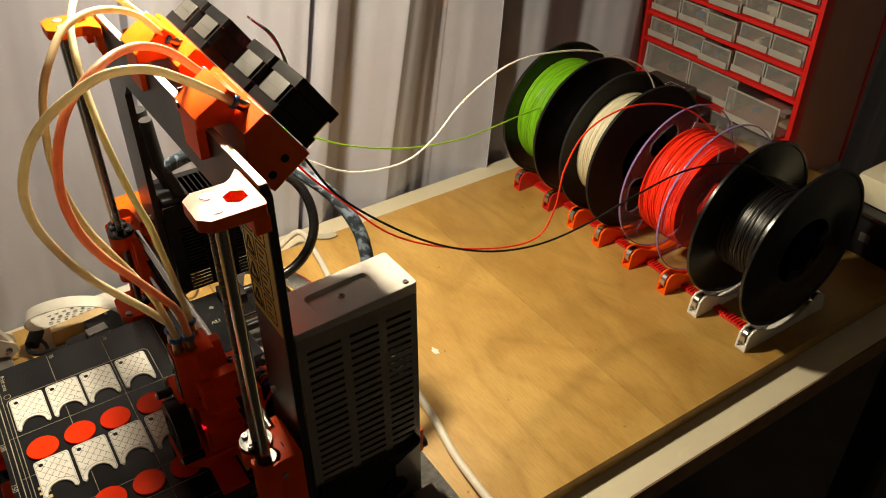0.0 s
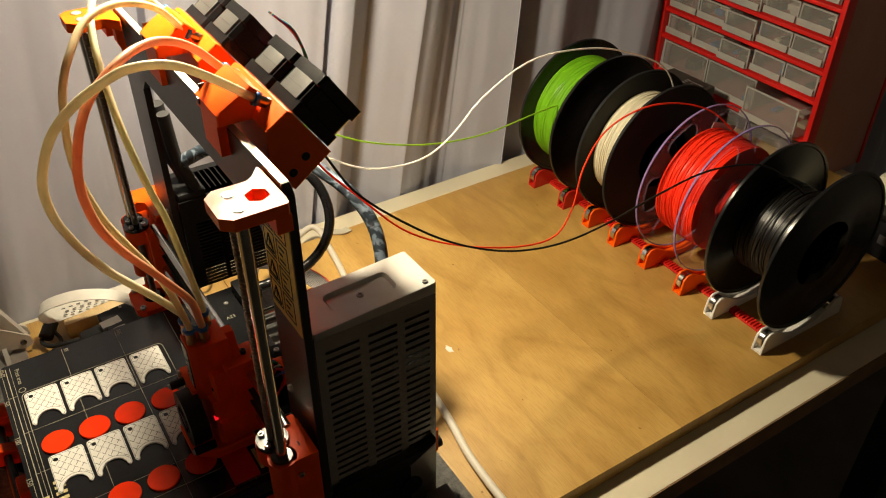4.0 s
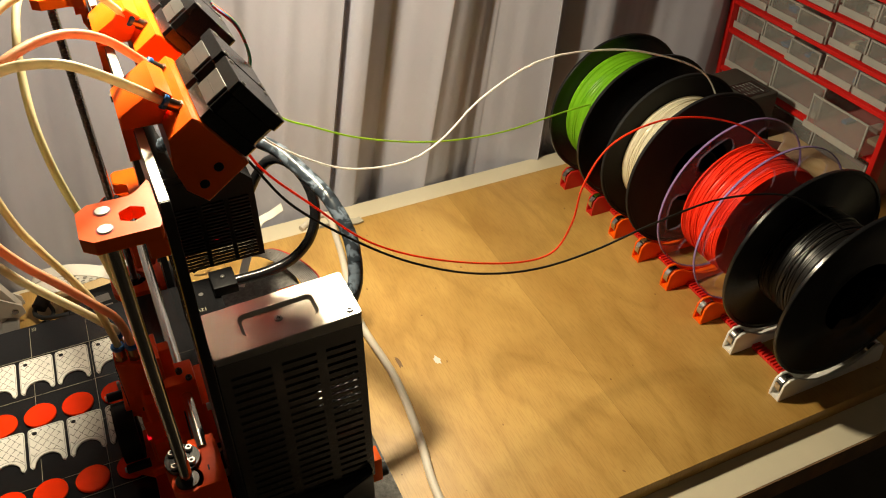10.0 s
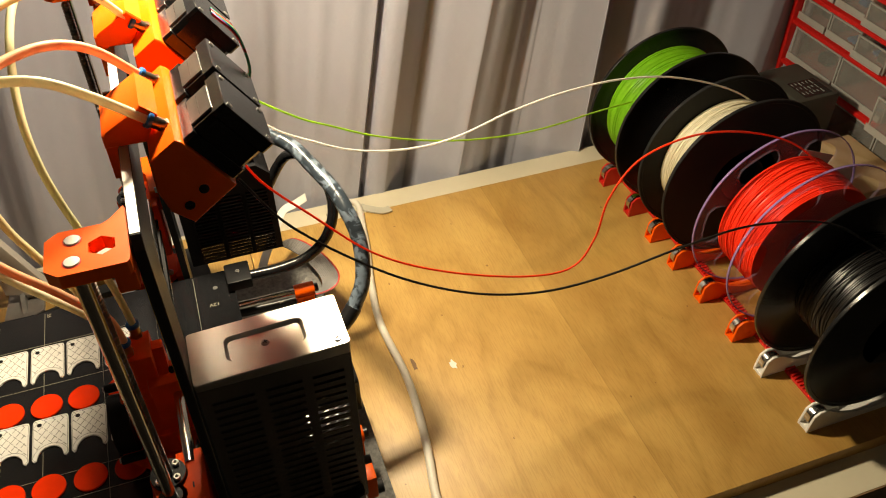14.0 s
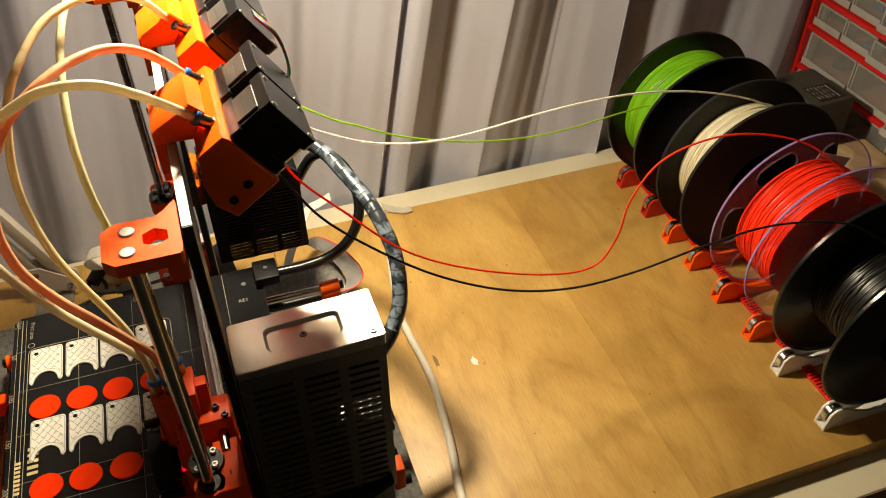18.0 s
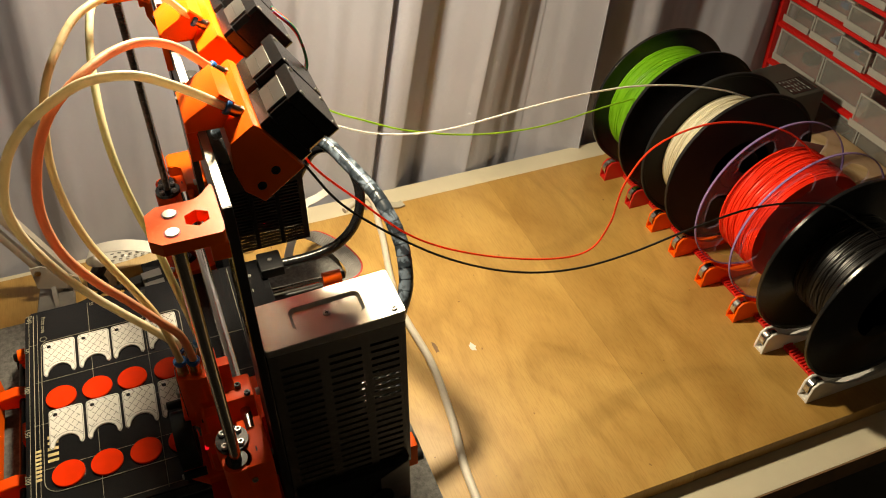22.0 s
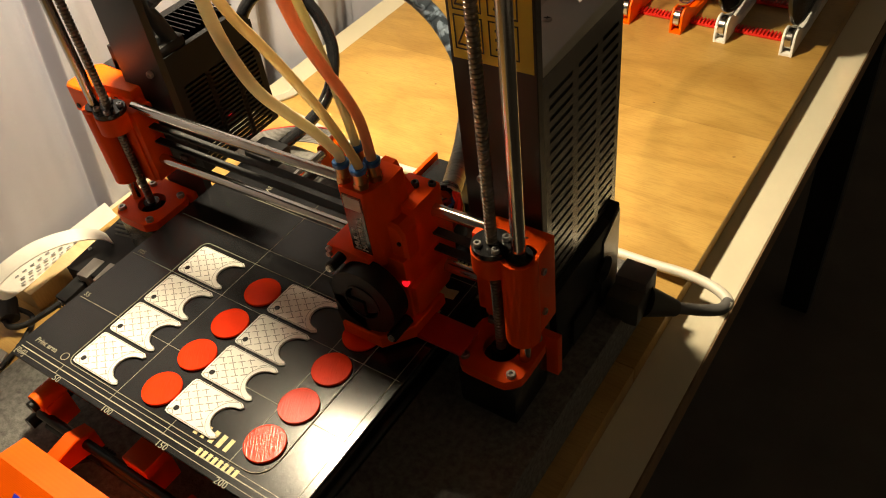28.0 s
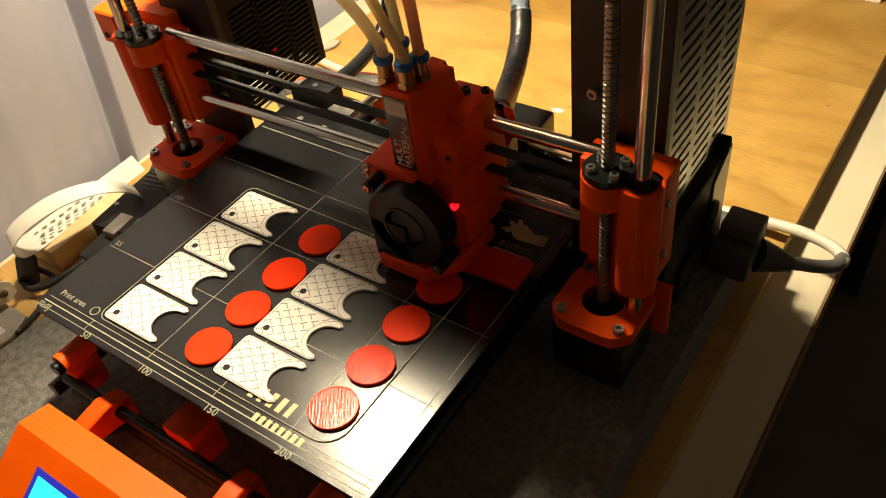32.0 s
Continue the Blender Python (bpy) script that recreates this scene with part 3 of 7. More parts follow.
def frame_plate():
    bm = bmesh.new()
    y0, y1 = FRONT, FRONT + 0.006
    x0, x1 = XC - 0.176, XC + 0.176
    out = [(x0, 0.045), (x0, 0.391), (x0 + 0.006, 0.397), (x1 - 0.006, 0.397), (x1, 0.391), (x1, 0.045), (x1 - 0.049, 0.045), (x1 - 0.049, 0.338), (x1 - 0.064, 0.352), (x0 + 0.064, 0.352), (x0 + 0.049, 0.338), (x0 + 0.049, 0.045)]
    m = Matrix.Translation((0, y1, -0.04)) @ Matrix.Rotation(radians(90), 4, "X")
    add_prism(bm, out, 0, 0.006, m, bev=0.0004)
    askew = Matrix.Translation((x1, y0, 0)) @ Matrix.Rotation(0.0147, 4, "Z") @ Matrix.Translation((-x1, -y0, 0))
    f = part("frame", bm, BLACK_STEEL, printer, "", askew)
    cap = bmesh.new()
    add_box(cap, (x0 + 0.007, y0 + 0.0004, 0.3572), (x1 - 0.007, y1 - 0.0004, 0.3574), bev=0)
    part("bare_edge", cap, ALU_EDGE, f, "bare aluminium top edge")
    low = bmesh.new()
    add_box(low, (x0 + 0.049, y0, 0.012), (x1 - 0.049, y1, 0.05), bev=0.0006)
    part("cross_bar", low, BLACK_STEEL, f)
    # warning sticker on the right leg
    st = pbox("sticker", (XC + 0.1285, FRONT - 0.0004, 0.2805), (XC + 0.1745, FRONT, 0.372), STICKER, f, 0, "yellow warning sticker with black pictograms")
    for x in (XC + 0.1335, XC + 0.1535):
        for i in range(4):
            z = 0.286 + i * 0.0215
            bm = bmesh.new()
            w, h, t = 0.0165, 0.019, 0.0007
            for lo, hi in (((0, 0), (w, t)), ((0, h - t), (w, h)), ((0, 0), (t, h)), ((w - t, 0), (w, h))):
                add_box(bm, (x - 0.003 + lo[0], FRONT - 0.0007, z - 0.04 + lo[1]), (x - 0.003 + hi[0], FRONT - 0.0004, z - 0.04 + hi[1]))
            if x < XC + 0.14:
                a = [(0.002, 0.003), (0.0145, 0.003), (0.008, 0.0155)]
                for (ax, az), (bx, bz) in zip(a, a[1:] + a[:1]):
                    add_tube(bm, [(x - 0.003 + ax, FRONT - 0.0007, z - 0.04 + az), (x - 0.003 + bx, FRONT - 0.0007, z - 0.04 + bz)], 0.0005, 4)
                add_box(bm, (x + 0.0045, FRONT - 0.0007, z - 0.034), (x + 0.0055, FRONT - 0.0004, z - 0.029))
            else:
                for k in range(3):
                    add_box(bm, (x + 0.0005, FRONT - 0.0007, z - 0.0365 + k * 0.005), (x + 0.0085 - (k % 2) * 0.003, FRONT - 0.0004, z - 0.0352 + k * 0.005))
            part("pictogram", bm, INK, f)
    for z in (0.13, 0.205):
        bolt(f, P(XC + 0.139, FRONT, z), (0, -1, 0))
        bolt(f, P(XC - 0.139, FRONT, z), (0, -1, 0))
    return f


frame_plate()


def mirrored(side):
    """x of a point given by its distance from the printer's middle."""
    return lambda dx: XC + side * dx


def z_axis(side):
    X = mirrored(side)
    lead, rod = X(LEAD_DX), X(ROD_DX)
    # top bracket with hexagonal opening
    bm = bmesh.new()
    s = side
    out = [(X(0.149), -0.479), (X(0.149), -0.494), (X(0.155), -0.5005), (X(0.178), -0.5005), (X(0.184), -0.494), (X(0.184), -0.4605), (X(0.1770), -0.4598), (X(0.137), -0.4598), (X(0.137), -0.4645), (X(0.1440), -0.4660), (X(0.1490), -0.4720)]
    ring = []
    n = 60
    for i in range(n):
        a = 2 * math.pi * i / n
        c = Vector((X(0.1665), -0.4745))
        d = Vector((math.cos(a), math.sin(a)))
        best = 0.05
        for p, q in zip(out, out[1:] + out[:1]):
            p, q = Vector(p), Vector(q)
            e = q - p
            det = d.x * -e.y + d.y * e.x
            if abs(det) < 1e-9:
                continue
            t = ((p.x - c.x) * -e.y + (p.y - c.y) * e.x) / det
            u = (d.x * (p.y - c.y) - d.y * (p.x - c.x)) / det
            if t > 0 and -1e-6 <= u <= 1 + 1e-6:
                best = min(best, t)
        ring.append(tuple(c + d * best))
    hole = []
    for i in range(n):
        a = 2 * math.pi * i / n
        k = (a % (math.pi / 3)) - math.pi / 6
        r = 0.0075 * math.cos(math.pi / 6) / math.cos(k)
        hole.append((X(0.1665) + r * math.cos(a), -0.473 + r * math.sin(a)))
    add_holed_plate(bm, ring, hole, 0.3858 - 0.04, 0.394 - 0.04)
    lo, hi = sorted((X(0.1600), X(0.1835)))
    add_box(bm, (lo, -0.4700, 0.3740 - 0.04), (hi, -0.4597, 0.3860 - 0.04), bev=0.0008)
    top = part("z_top_bracket", bm, ORANGE, printer)
    box_lo, box_hi = sorted((X(0.142), X(0.152)))
    bm = bmesh.new()
    add_prism(bm, [(-0.4596, 0.318), (-0.4596, 0.3456), (-0.466, 0.3456), (-0.466, 0.334)], box_lo, box_hi, Matrix(((0, 0, 1, 0), (1, 0, 0, 0), (0, 1, 0, 0), (0, 0, 0, 1))))
    part("gusset", bm, ORANGE, top)
    for x, y in ((lead, LEAD_Y), (rod, LEAD_Y - 0.0005)):
        bm = bmesh.new()
        add_lathe(bm, [(0.0001, 0.0), (0.0042, 0.0), (0.0042, 0.0005), (0.0037, 0.0010), (0.0018, 0.0011), (0.0001, 0.0011)], Matrix.Translation(P(x, y, 0.3937)), 24)
        part("rod_end", bm, ALU_EDGE, top, "domed bright metal rod end")
        # dark red ring: shade of the recess round each rod end, put into colour
        bm = bmesh.new()
        add_lathe(bm, [(0.0041, 0.0), (0.0041, 0.0007), (0.0047, 0.0007), (0.0047, 0.0)], Matrix.Translation(P(x, y, 0.3935)), 24)
        part("rim", bm, RED_PRINT, top)
    rod_ = cyl_part("z_rod", P(rod, LEAD_Y, 0.085), P(rod, LEAD_Y, 0.384), 0.004, STEEL, printer, 20, "polished steel smooth rod")
    # lead screw with thread
    bm = bmesh.new()
    prof, z = [], 0.075
    steps = 112
    for i in range(steps):
        prof += [(rr, 0.075 + 0.306 * (i + k) / steps - 0.04) for rr, k in ((0.0033, 0.1), (0.0033, 0.45), (0.0026, 0.6), (0.0026, 0.95))]
    add_lathe(bm, [(0.0001, 0.034)] + prof + [(0.0001, 0.342)], Matrix.Translation((lead, LEAD_Y, 0)), 14)
    screw = part("lead_screw", bm, SCREW_STEEL, printer, "threaded steel lead screw")
    # bottom bracket with motor below
    bm = bmesh.new()
    outer, hole = [], []
    for i in range(32):
        a = 2 * math.pi * i / 32
        c, sn = math.cos(a), math.sin(a)
        k = min(0.0235 / max(1e-6, abs(c)), 0.0235 / max(1e-6, abs(sn)), 0.0275)
        outer.append((lead + k * c, LEAD_Y + k * sn))
        hole.append((lead + 0.0115 * c, LEAD_Y + 0.0115 * sn))
    add_holed_plate(bm, outer, hole, 0.0885 - 0.04, 0.096 - 0.04)
    lo, hi = sorted((X(0.135), X(0.186)))
    add_box(bm, (lo, -0.4655, 0.06 - 0.04), (hi, -0.4595, 0.0955 - 0.04), bev=0.0008)
    zb = part("z_bottom_bracket", bm, ORANGE_RED, printer)
    for dx, dy in ((-1, -1), (1, -1), (-1, 1), (1, 1)):
        bolt(zb, P(lead + dx * 0.0165, LEAD_Y + dy * 0.0165, 0.096), r=0.003)
    bm = bmesh.new()
    add_box(bm, (lead - 0.021, LEAD_Y - 0.021, 0.0125), (lead + 0.021, LEAD_Y + 0.021, 0.0482), bev=0.003)
    motor = part("z_motor", bm, BLACK_GLOSS, printer, "black stepper motor")
    cyl_part("coupling", P(lead, LEAD_Y, 0.0885), P(lead, LEAD_Y, 0.0975), 0.0065, BLACK_GLOSS, zb, 20)
    # end block of the x axis
    bm = bmesh.new()
    a, b = sorted((X(0.141), X(0.171)))
    lo, hi = sorted((X(0.146), X(0.184)))
    add_box(bm, (lo, -0.4832, 0.078), (hi, -0.4625, 0.143), bev=0.0016)
    xe = part("x_end", bm, ORANGE_RED, printer, "orange printed end block")
    cyl_part("bearing_barrel", P(rod, LEAD_Y, 0.117), P(rod, LEAD_Y, 0.183), 0.0105, ORANGE_RED, xe, 32)
    lo, hi = sorted((X(0.1405), X(0.172)))
    box_part("rod_clamp", (lo, -0.4815, 0.080), (hi, -0.4635, 0.1425), ORANGE_RED, xe, 0.0012)
    cyl_part("nut_seat", P(lead, LEAD_Y, 0.169), P(lead, LEAD_Y, 0.183), 0.0125, ORANGE_RED, xe, 32)
    cyl_part("nut_flange", P(lead, LEAD_Y, 0.1831), P(lead, LEAD_Y, 0.1866), 0.0118, BLACK_GLOSS, xe, 28, "black round nut flange")
    cyl_part("bearing_seal", P(rod, LEAD_Y, 0.1831), P(rod, LEAD_Y, 0.1846), 0.0078, BLACK_GLOSS, xe, 24)
    for ang in (45, 135, 225, 315):
        bolt(xe, P(lead + 0.0083 * math.cos(radians(ang)), LEAD_Y + 0.0083 * math.sin(radians(ang)), 0.1866), r=0.0024, h=0.0026)
    bm = bmesh.new()
    add_box(bm, (X(0.17) - 0.0022, -0.4725, 0.1428), (X(0.17) + 0.0022, -0.4715, 0.1432), bev=0)
    part("slot", bm, BLACK_MATT, xe)
    bolt(xe, P(X(0.1842), -0.478, 0.168), (side, 0, 0), r=0.0022, h=0.0018)
    bolt(xe, P(X(0.1842), -0.478, 0.135), (side, 0, 0), r=0.0022, h=0.0018)
    if side < 0:
        bm = bmesh.new()
        add_prism(bm, [(X(0.1545), -0.4685), (X(0.1545), -0.4480), (X(0.2120), -0.4480), (X(0.2168), -0.4520), (X(0.2168), -0.4785), (X(0.2130), -0.4823), (X(0.1950), -0.4823), (X(0.1905), -0.4770), (X(0.1870), -0.4685)], 0.1255, 0.1495, None, bev=0.0012)
        mount = part("motor_mount", bm, ORANGE, xe, "bright orange motor mount")
        bolt(mount, P(X(0.2080), -0.4824, 0.172), (0, -1, 0), r=0.0022, h=0.001, mat=SCREW_DARK)
        pbox("x_motor", (X(0.2140), -0.4478, 0.148), (X(0.1730), -0.4120, 0.1885), BLACK_GLOSS, xe, 0.003)
    for ob in (top, rod_, screw, zb, motor, xe):
        ob.matrix_basis = Matrix.Translation(TOWER_SHIFT[side])


z_axis(1)
z_axis(-1)

for z in (0.181, 0.136):
    cyl_part("x_rod", P(XC - 0.156, -0.4775, z), P(XC + 0.153, -0.4725, z), 0.004, STEEL, printer, 20, "polished steel smooth rod")
bm = bmesh.new()
for z in (0.166, 0.1525):
    add_box(bm, (XC - 0.15, -0.4785, z - 0.0407), (XC + 0.15, -0.4725, z - 0.0393), bev=0)
part("drive_belt", bm, BLACK_RUBBER, printer, "black toothed drive belt")


# ---- power supply ----
def power_supply():
    x0, x1, y0, y1, z1 = 0.0405, 0.0865, -0.4525, -0.356, 0.281
    bm = bmesh.new()
    add_box(bm, (x0, y0, 0.11 - 0.04), (x1 - 0.001, y0 + 0.052, z1 - 0.046), bev=0.0015)
    add_box(bm, (x0, y1 - 0.003, 0.11 - 0.04), (x1 - 0.001, y1, z1 - 0.046), bev=0.0008)
    add_box(bm, (x0 + 0.012, y0 + 0.05, 0.11 - 0.04), (x1 - 0.006, y1 - 0.003, 0.152 - 0.04), bev=0.0008)
    ps = part("power_supply", bm, BLACK_MATT, printer, "zinc-plated power supply with slotted side")
    # perforated side sheet: three columns of slots
    bm = bmesh.new()
    ys = [y0 + 0.001, y0 + 0.0075]
    cols = [(y0 + 0.0075, y0 + 0.0335), (y0 + 0.0405, y0 + 0.0635), (y0 + 0.0700, y0 + 0.0905)]
    za, zb, pitch = 0.112, z1 - 0.0045, 0.0071
    top = z1 - 0.018
    rows = []
    z = za + 0.004
    while z < top:
        rows.append(z)
        z += pitch
    gaps = [(y0 + 0.0005, cols[0][0]), (cols[0][1], cols[1][0]), (cols[1][1], cols[2][0]), (cols[2][1], y1 - 0.0005)]
    edges = [gaps[0][0]] + [q for pair in cols for q in pair] + [gaps[3][1]]
    levels = [za] + [q for zz in rows for q in (zz, zz + 0.0027)] + [zb]
    grid = [[bm.verts.new((x1, a, q - 0.04)) for q in levels] for a in edges]
    sheet = []
    for i in range(len(edges) - 1):
        for k in range(len(levels) - 1):
            if i % 2 == 0 or k % 2 == 0:
                sheet.append(bm.faces.new((grid[i][k], grid[i + 1][k], grid[i + 1][k + 1], grid[i][k + 1])))
    back = bmesh.ops.extrude_face_region(bm, geom=sheet)
    for q in back["geom"]:
        if isinstance(q, bmesh.types.BMVert):
            q.co.x -= 0.001
    bmesh.ops.recalc_face_normals(bm, faces=bm.faces[:])
    part("slotted_side", bm, TIN_SHADED, ps, "slotted zinc-plated side sheet")
    # added plate behind the slots; its rows of small openings leave specks of light
    bm = bmesh.new()
    ya = [y0 + 0.052 + k * 0.0016 for k in range(27)]
    zs = [0.112 - 0.04 + k * 0.0018 for k in range(90)]
    vents = [[bm.verts.new((x1 - 0.0032, a, q)) for q in zs] for a in ya]
    for i in range(26):
        for k in range(89):
            if not (i % 4 == 2 and 5 < i < 24 and k % 4 == 2 and 30 < k < 74):
                bm.faces.new((vents[i][k], vents[i + 1][k], vents[i + 1][k + 1], vents[i][k + 1]))
    part("inner_plate", bm, BLACK_MATT, ps, "perforated plate added for specks of light")
    # top sheet with pressed recess
    bm = bmesh.new()
    def rrect(ax, bx, ay, by, r, n=6):
        pts = []
        for cx, cy, st in ((bx - r, by - r, 0), (ax + r, by - r, 90), (ax + r, ay + r, 180), (bx - r, ay + r, 270)):
            pts += [(cx + r * math.cos(radians(st + 90 * i / (n - 1))), cy + r * math.sin(radians(st + 90 * i / (n - 1)))) for i in range(n)]
        return pts
    o = rrect(x0, x1 + 0.0004, y0, y1 + 0.0004, 0.0022)
    a = rrect(x0 + 0.0120, x1 - 0.0115, y0 + 0.022, y1 - 0.024, 0.005)
    b = rrect(x0 + 0.0140, x1 - 0.0135, y0 + 0.024, y1 - 0.026, 0.004)
    k = len(o)
    zt = z1 - 0.04
    xm, ym = (x0 + x1) / 2, (y0 + y1) / 2
    def lift(x, y):
        return 0.0020 * (y - ym) / 0.048 + 0.0008 * (x - xm) / 0.023
    v = [(*p, zt - 0.0065) for p in o] + [(x, y, zt - 0.0006 + lift(x, y)) for x, y in o] + [(x * 0.985 + 0.0009, y * 0.996 - 0.0016, zt + lift(x, y)) for x, y in o] + [(x, y, zt + lift(x, y)) for x, y in a] + [(x, y, zt - 0.0026 + lift(x, y)) for x, y in b]
    f = []
    for lvl in range(4):
        f += [(lvl * k + i, lvl * k + (i + 1) % k, (lvl + 1) * k + (i + 1) % k, (lvl + 1) * k + i) for i in range(k)]
    f.append(tuple(range(4 * k, 5 * k)))
    add_verts_faces(bm, v, f)
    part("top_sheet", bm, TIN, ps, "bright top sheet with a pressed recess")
    screw = bmesh.new()
    add_lathe(screw, [(0.0001, 0.0013), (0.0012, 0.0013), (0.0026, 0.0006), (0.0028, 0)], Matrix.Translation(P(0.0645, -0.4055, z1 - 0.0026)), 16)
    part("screw", screw, STEEL_DULL, ps)
    for aa in (0, 90):
        bm = bmesh.new()
        add_box(bm, (-0.0016, -0.0003, 0.0012), (0.0016, 0.0003, 0.00145), Matrix.Translation(P(0.0645, -0.4055, z1 - 0.0026)) @ Matrix.Rotation(radians(aa + 20), 4, "Z"))
        part("slot", bm, BLACK_MATT, ps)
    bolt(ps, P(0.0815, -0.3625, z1 + 0.0023), r=0.0022, h=0.0012)
    # black socket cover below
    bm = bmesh.new()
    add_box(bm, (x0 - 0.001, y0 + 0.002, 0.045 - 0.04), (0.0915, y1 - 0.0045, 0.118 - 0.04), bev=0.002)
    add_prism(bm, [(y1 - 0.030, 0.110), (y1 - 0.0035, 0.125), (y1 - 0.0035, 0.045), (y1 - 0.030, 0.045)], x0 + 0.001, 0.0918, Matrix(((0, 0, 1, 0), (1, 0, 0, 0), (0, 1, 0, -0.04), (0, 0, 0, 1))), bev=0.0008)
    cov = part("socket_cover", bm, BLACK_PRINT, ps, "black printed socket cover")
    bm = bmesh.new()
    add_prism(bm, [(y1 - 0.0285, 0.108), (y1 - 0.0045, 0.1215), (y1 - 0.0045, 0.046), (y1 - 0.0285, 0.046)], 0.0919, 0.0926, Matrix(((0, 0, 1, 0), (1, 0, 0, 0), (0, 1, 0, -0.04), (0, 0, 0, 1))))
    part("end_plate", bm, STEEL_DULL, cov, "satin metal end plate")
    cyl_part("rocker_switch", P(0.0915, -0.385, 0.084), P(0.0945, -0.385, 0.084), 0.010, BLACK_GLOSS, cov, 24, "round black mains switch")
    pbox("mains_socket", (0.0915, -0.432, 0.052), (0.0945, -0.400, 0.076), BLACK_MATT, cov, 0.001)
    bolt(cov, P(0.0926, -0.367, 0.052), (1, 0, 0), r=0.002, h=0.001)
    # small clip with red knob at the rear
    pbox("rear_clip", (0.060, -0.3555, 0.085), (0.075, -0.3465, 0.112), ORANGE, printer, 0.0015, "orange rear clip")
    cyl_part("rear_knob", P(0.0675, -0.3465, 0.088), P(0.0675, -0.3410, 0.088), 0.0055, BLACK_MATT, printer, 16)


power_supply()


# ---- electronics box ----
def electronics_box():
    x0, x1, y0, y1, z0, z1 = -0.290, -0.229, -0.4525, -0.361, 0.102, 0.208
    bm = bmesh.new()
    m = Matrix(((0, 0, 1, 0), (1, 0, 0, 0), (0, 1, 0, -0.04), (0, 0, 0, 1)))
    c = 0.012
    lip = z0 + 0.018
    add_prism(bm, [(y0, lip), (y1, lip), (y1, z1 - c), (y1 - c, z1), (y0, z1)], x0, x1 - 0.0045, m, bev=0.0008)
    for a, b in ((y0, y0 + 0.003), (y1 - 0.003, y1)):
        add_prism(bm, [(a, z0), (b, z0), (b, z1 - c), (a, z1 - c)], x0, x1 - 0.0025, m)
    add_prism(bm, [(y0, z1 - c), (y1, z1 - c), (y1 - c, z1), (y0, z1)], x0 + 0.01, x1 - 0.0025, m)
    eb = part("electronics_box", bm, BLACK_PRINT, printer, "black printed electronics box with vent grille")
    # grille of the face: slits in three groups
    bm = bmesh.new()
    face = z0 + 0.078
    add_prism(bm, [(y0, face), (y1, face), (y1, z1 - c), (y1 - c, z1), (y0, z1)], x1 - 0.0025, x1, m)
    for a, b in ((y0, y0 + 0.012), (y0 + 0.034, y0 + 0.0385), (y0 + 0.0605, y0 + 0.065), (y1 - 0.006, y1)):
        add_prism(bm, [(a, z0), (b, z0), (b, face), (a, face)], x1 - 0.0025, x1, m)
    for i in range(19):
        z = z0 + i * 0.0041
        add_prism(bm, [(y0 + 0.012, z), (y1 - 0.006, z), (y1 - 0.006, z + 0.0019), (y0 + 0.012, z + 0.0019)], x1 - 0.0025, x1, m)
    part("grille", bm, BLACK_PRINT, eb)
    bm = bmesh.new()
    for i in range(14):
        yy = y0 + 0.014 + i * 0.0056
        add_tube(bm, [(x0 + 0.012, yy, z1 - 0.0397), (x1 - 0.012, yy, z1 - 0.0397)], 0.0006, 4)
    part("top_ribs", bm, BLACK_PRINT, eb)
    pbox("status_led", (x1 - 0.006, y0 + 0.045, z0 + 0.03), (x1 - 0.003, y0 + 0.048, z0 + 0.032), LED, eb, 0, "small red status light")
    # cable duct on top against the frame
    tube_part("cable_duct", [P(-0.262, -0.447, 0.30), P(-0.262, -0.445, 0.255), P(-0.258, -0.437, 0.228), P(-0.255, -0.432, 0.206)], 0.008, BLACK_RUBBER, eb, 8, 12)
    tube_part("cable_duct", [P(-0.238, -0.447, 0.30), P(-0.24, -0.443, 0.25), P(-0.238, -0.436, 0.228), P(-0.236, -0.43, 0.206)], 0.006, BLACK_RUBBER, eb, 8, 12)
    pbox("cable_gland", (-0.268, -0.452, 0.207), (-0.230, -0.424, 0.216), BLACK_MATT, eb, 0.003)


electronics_box()


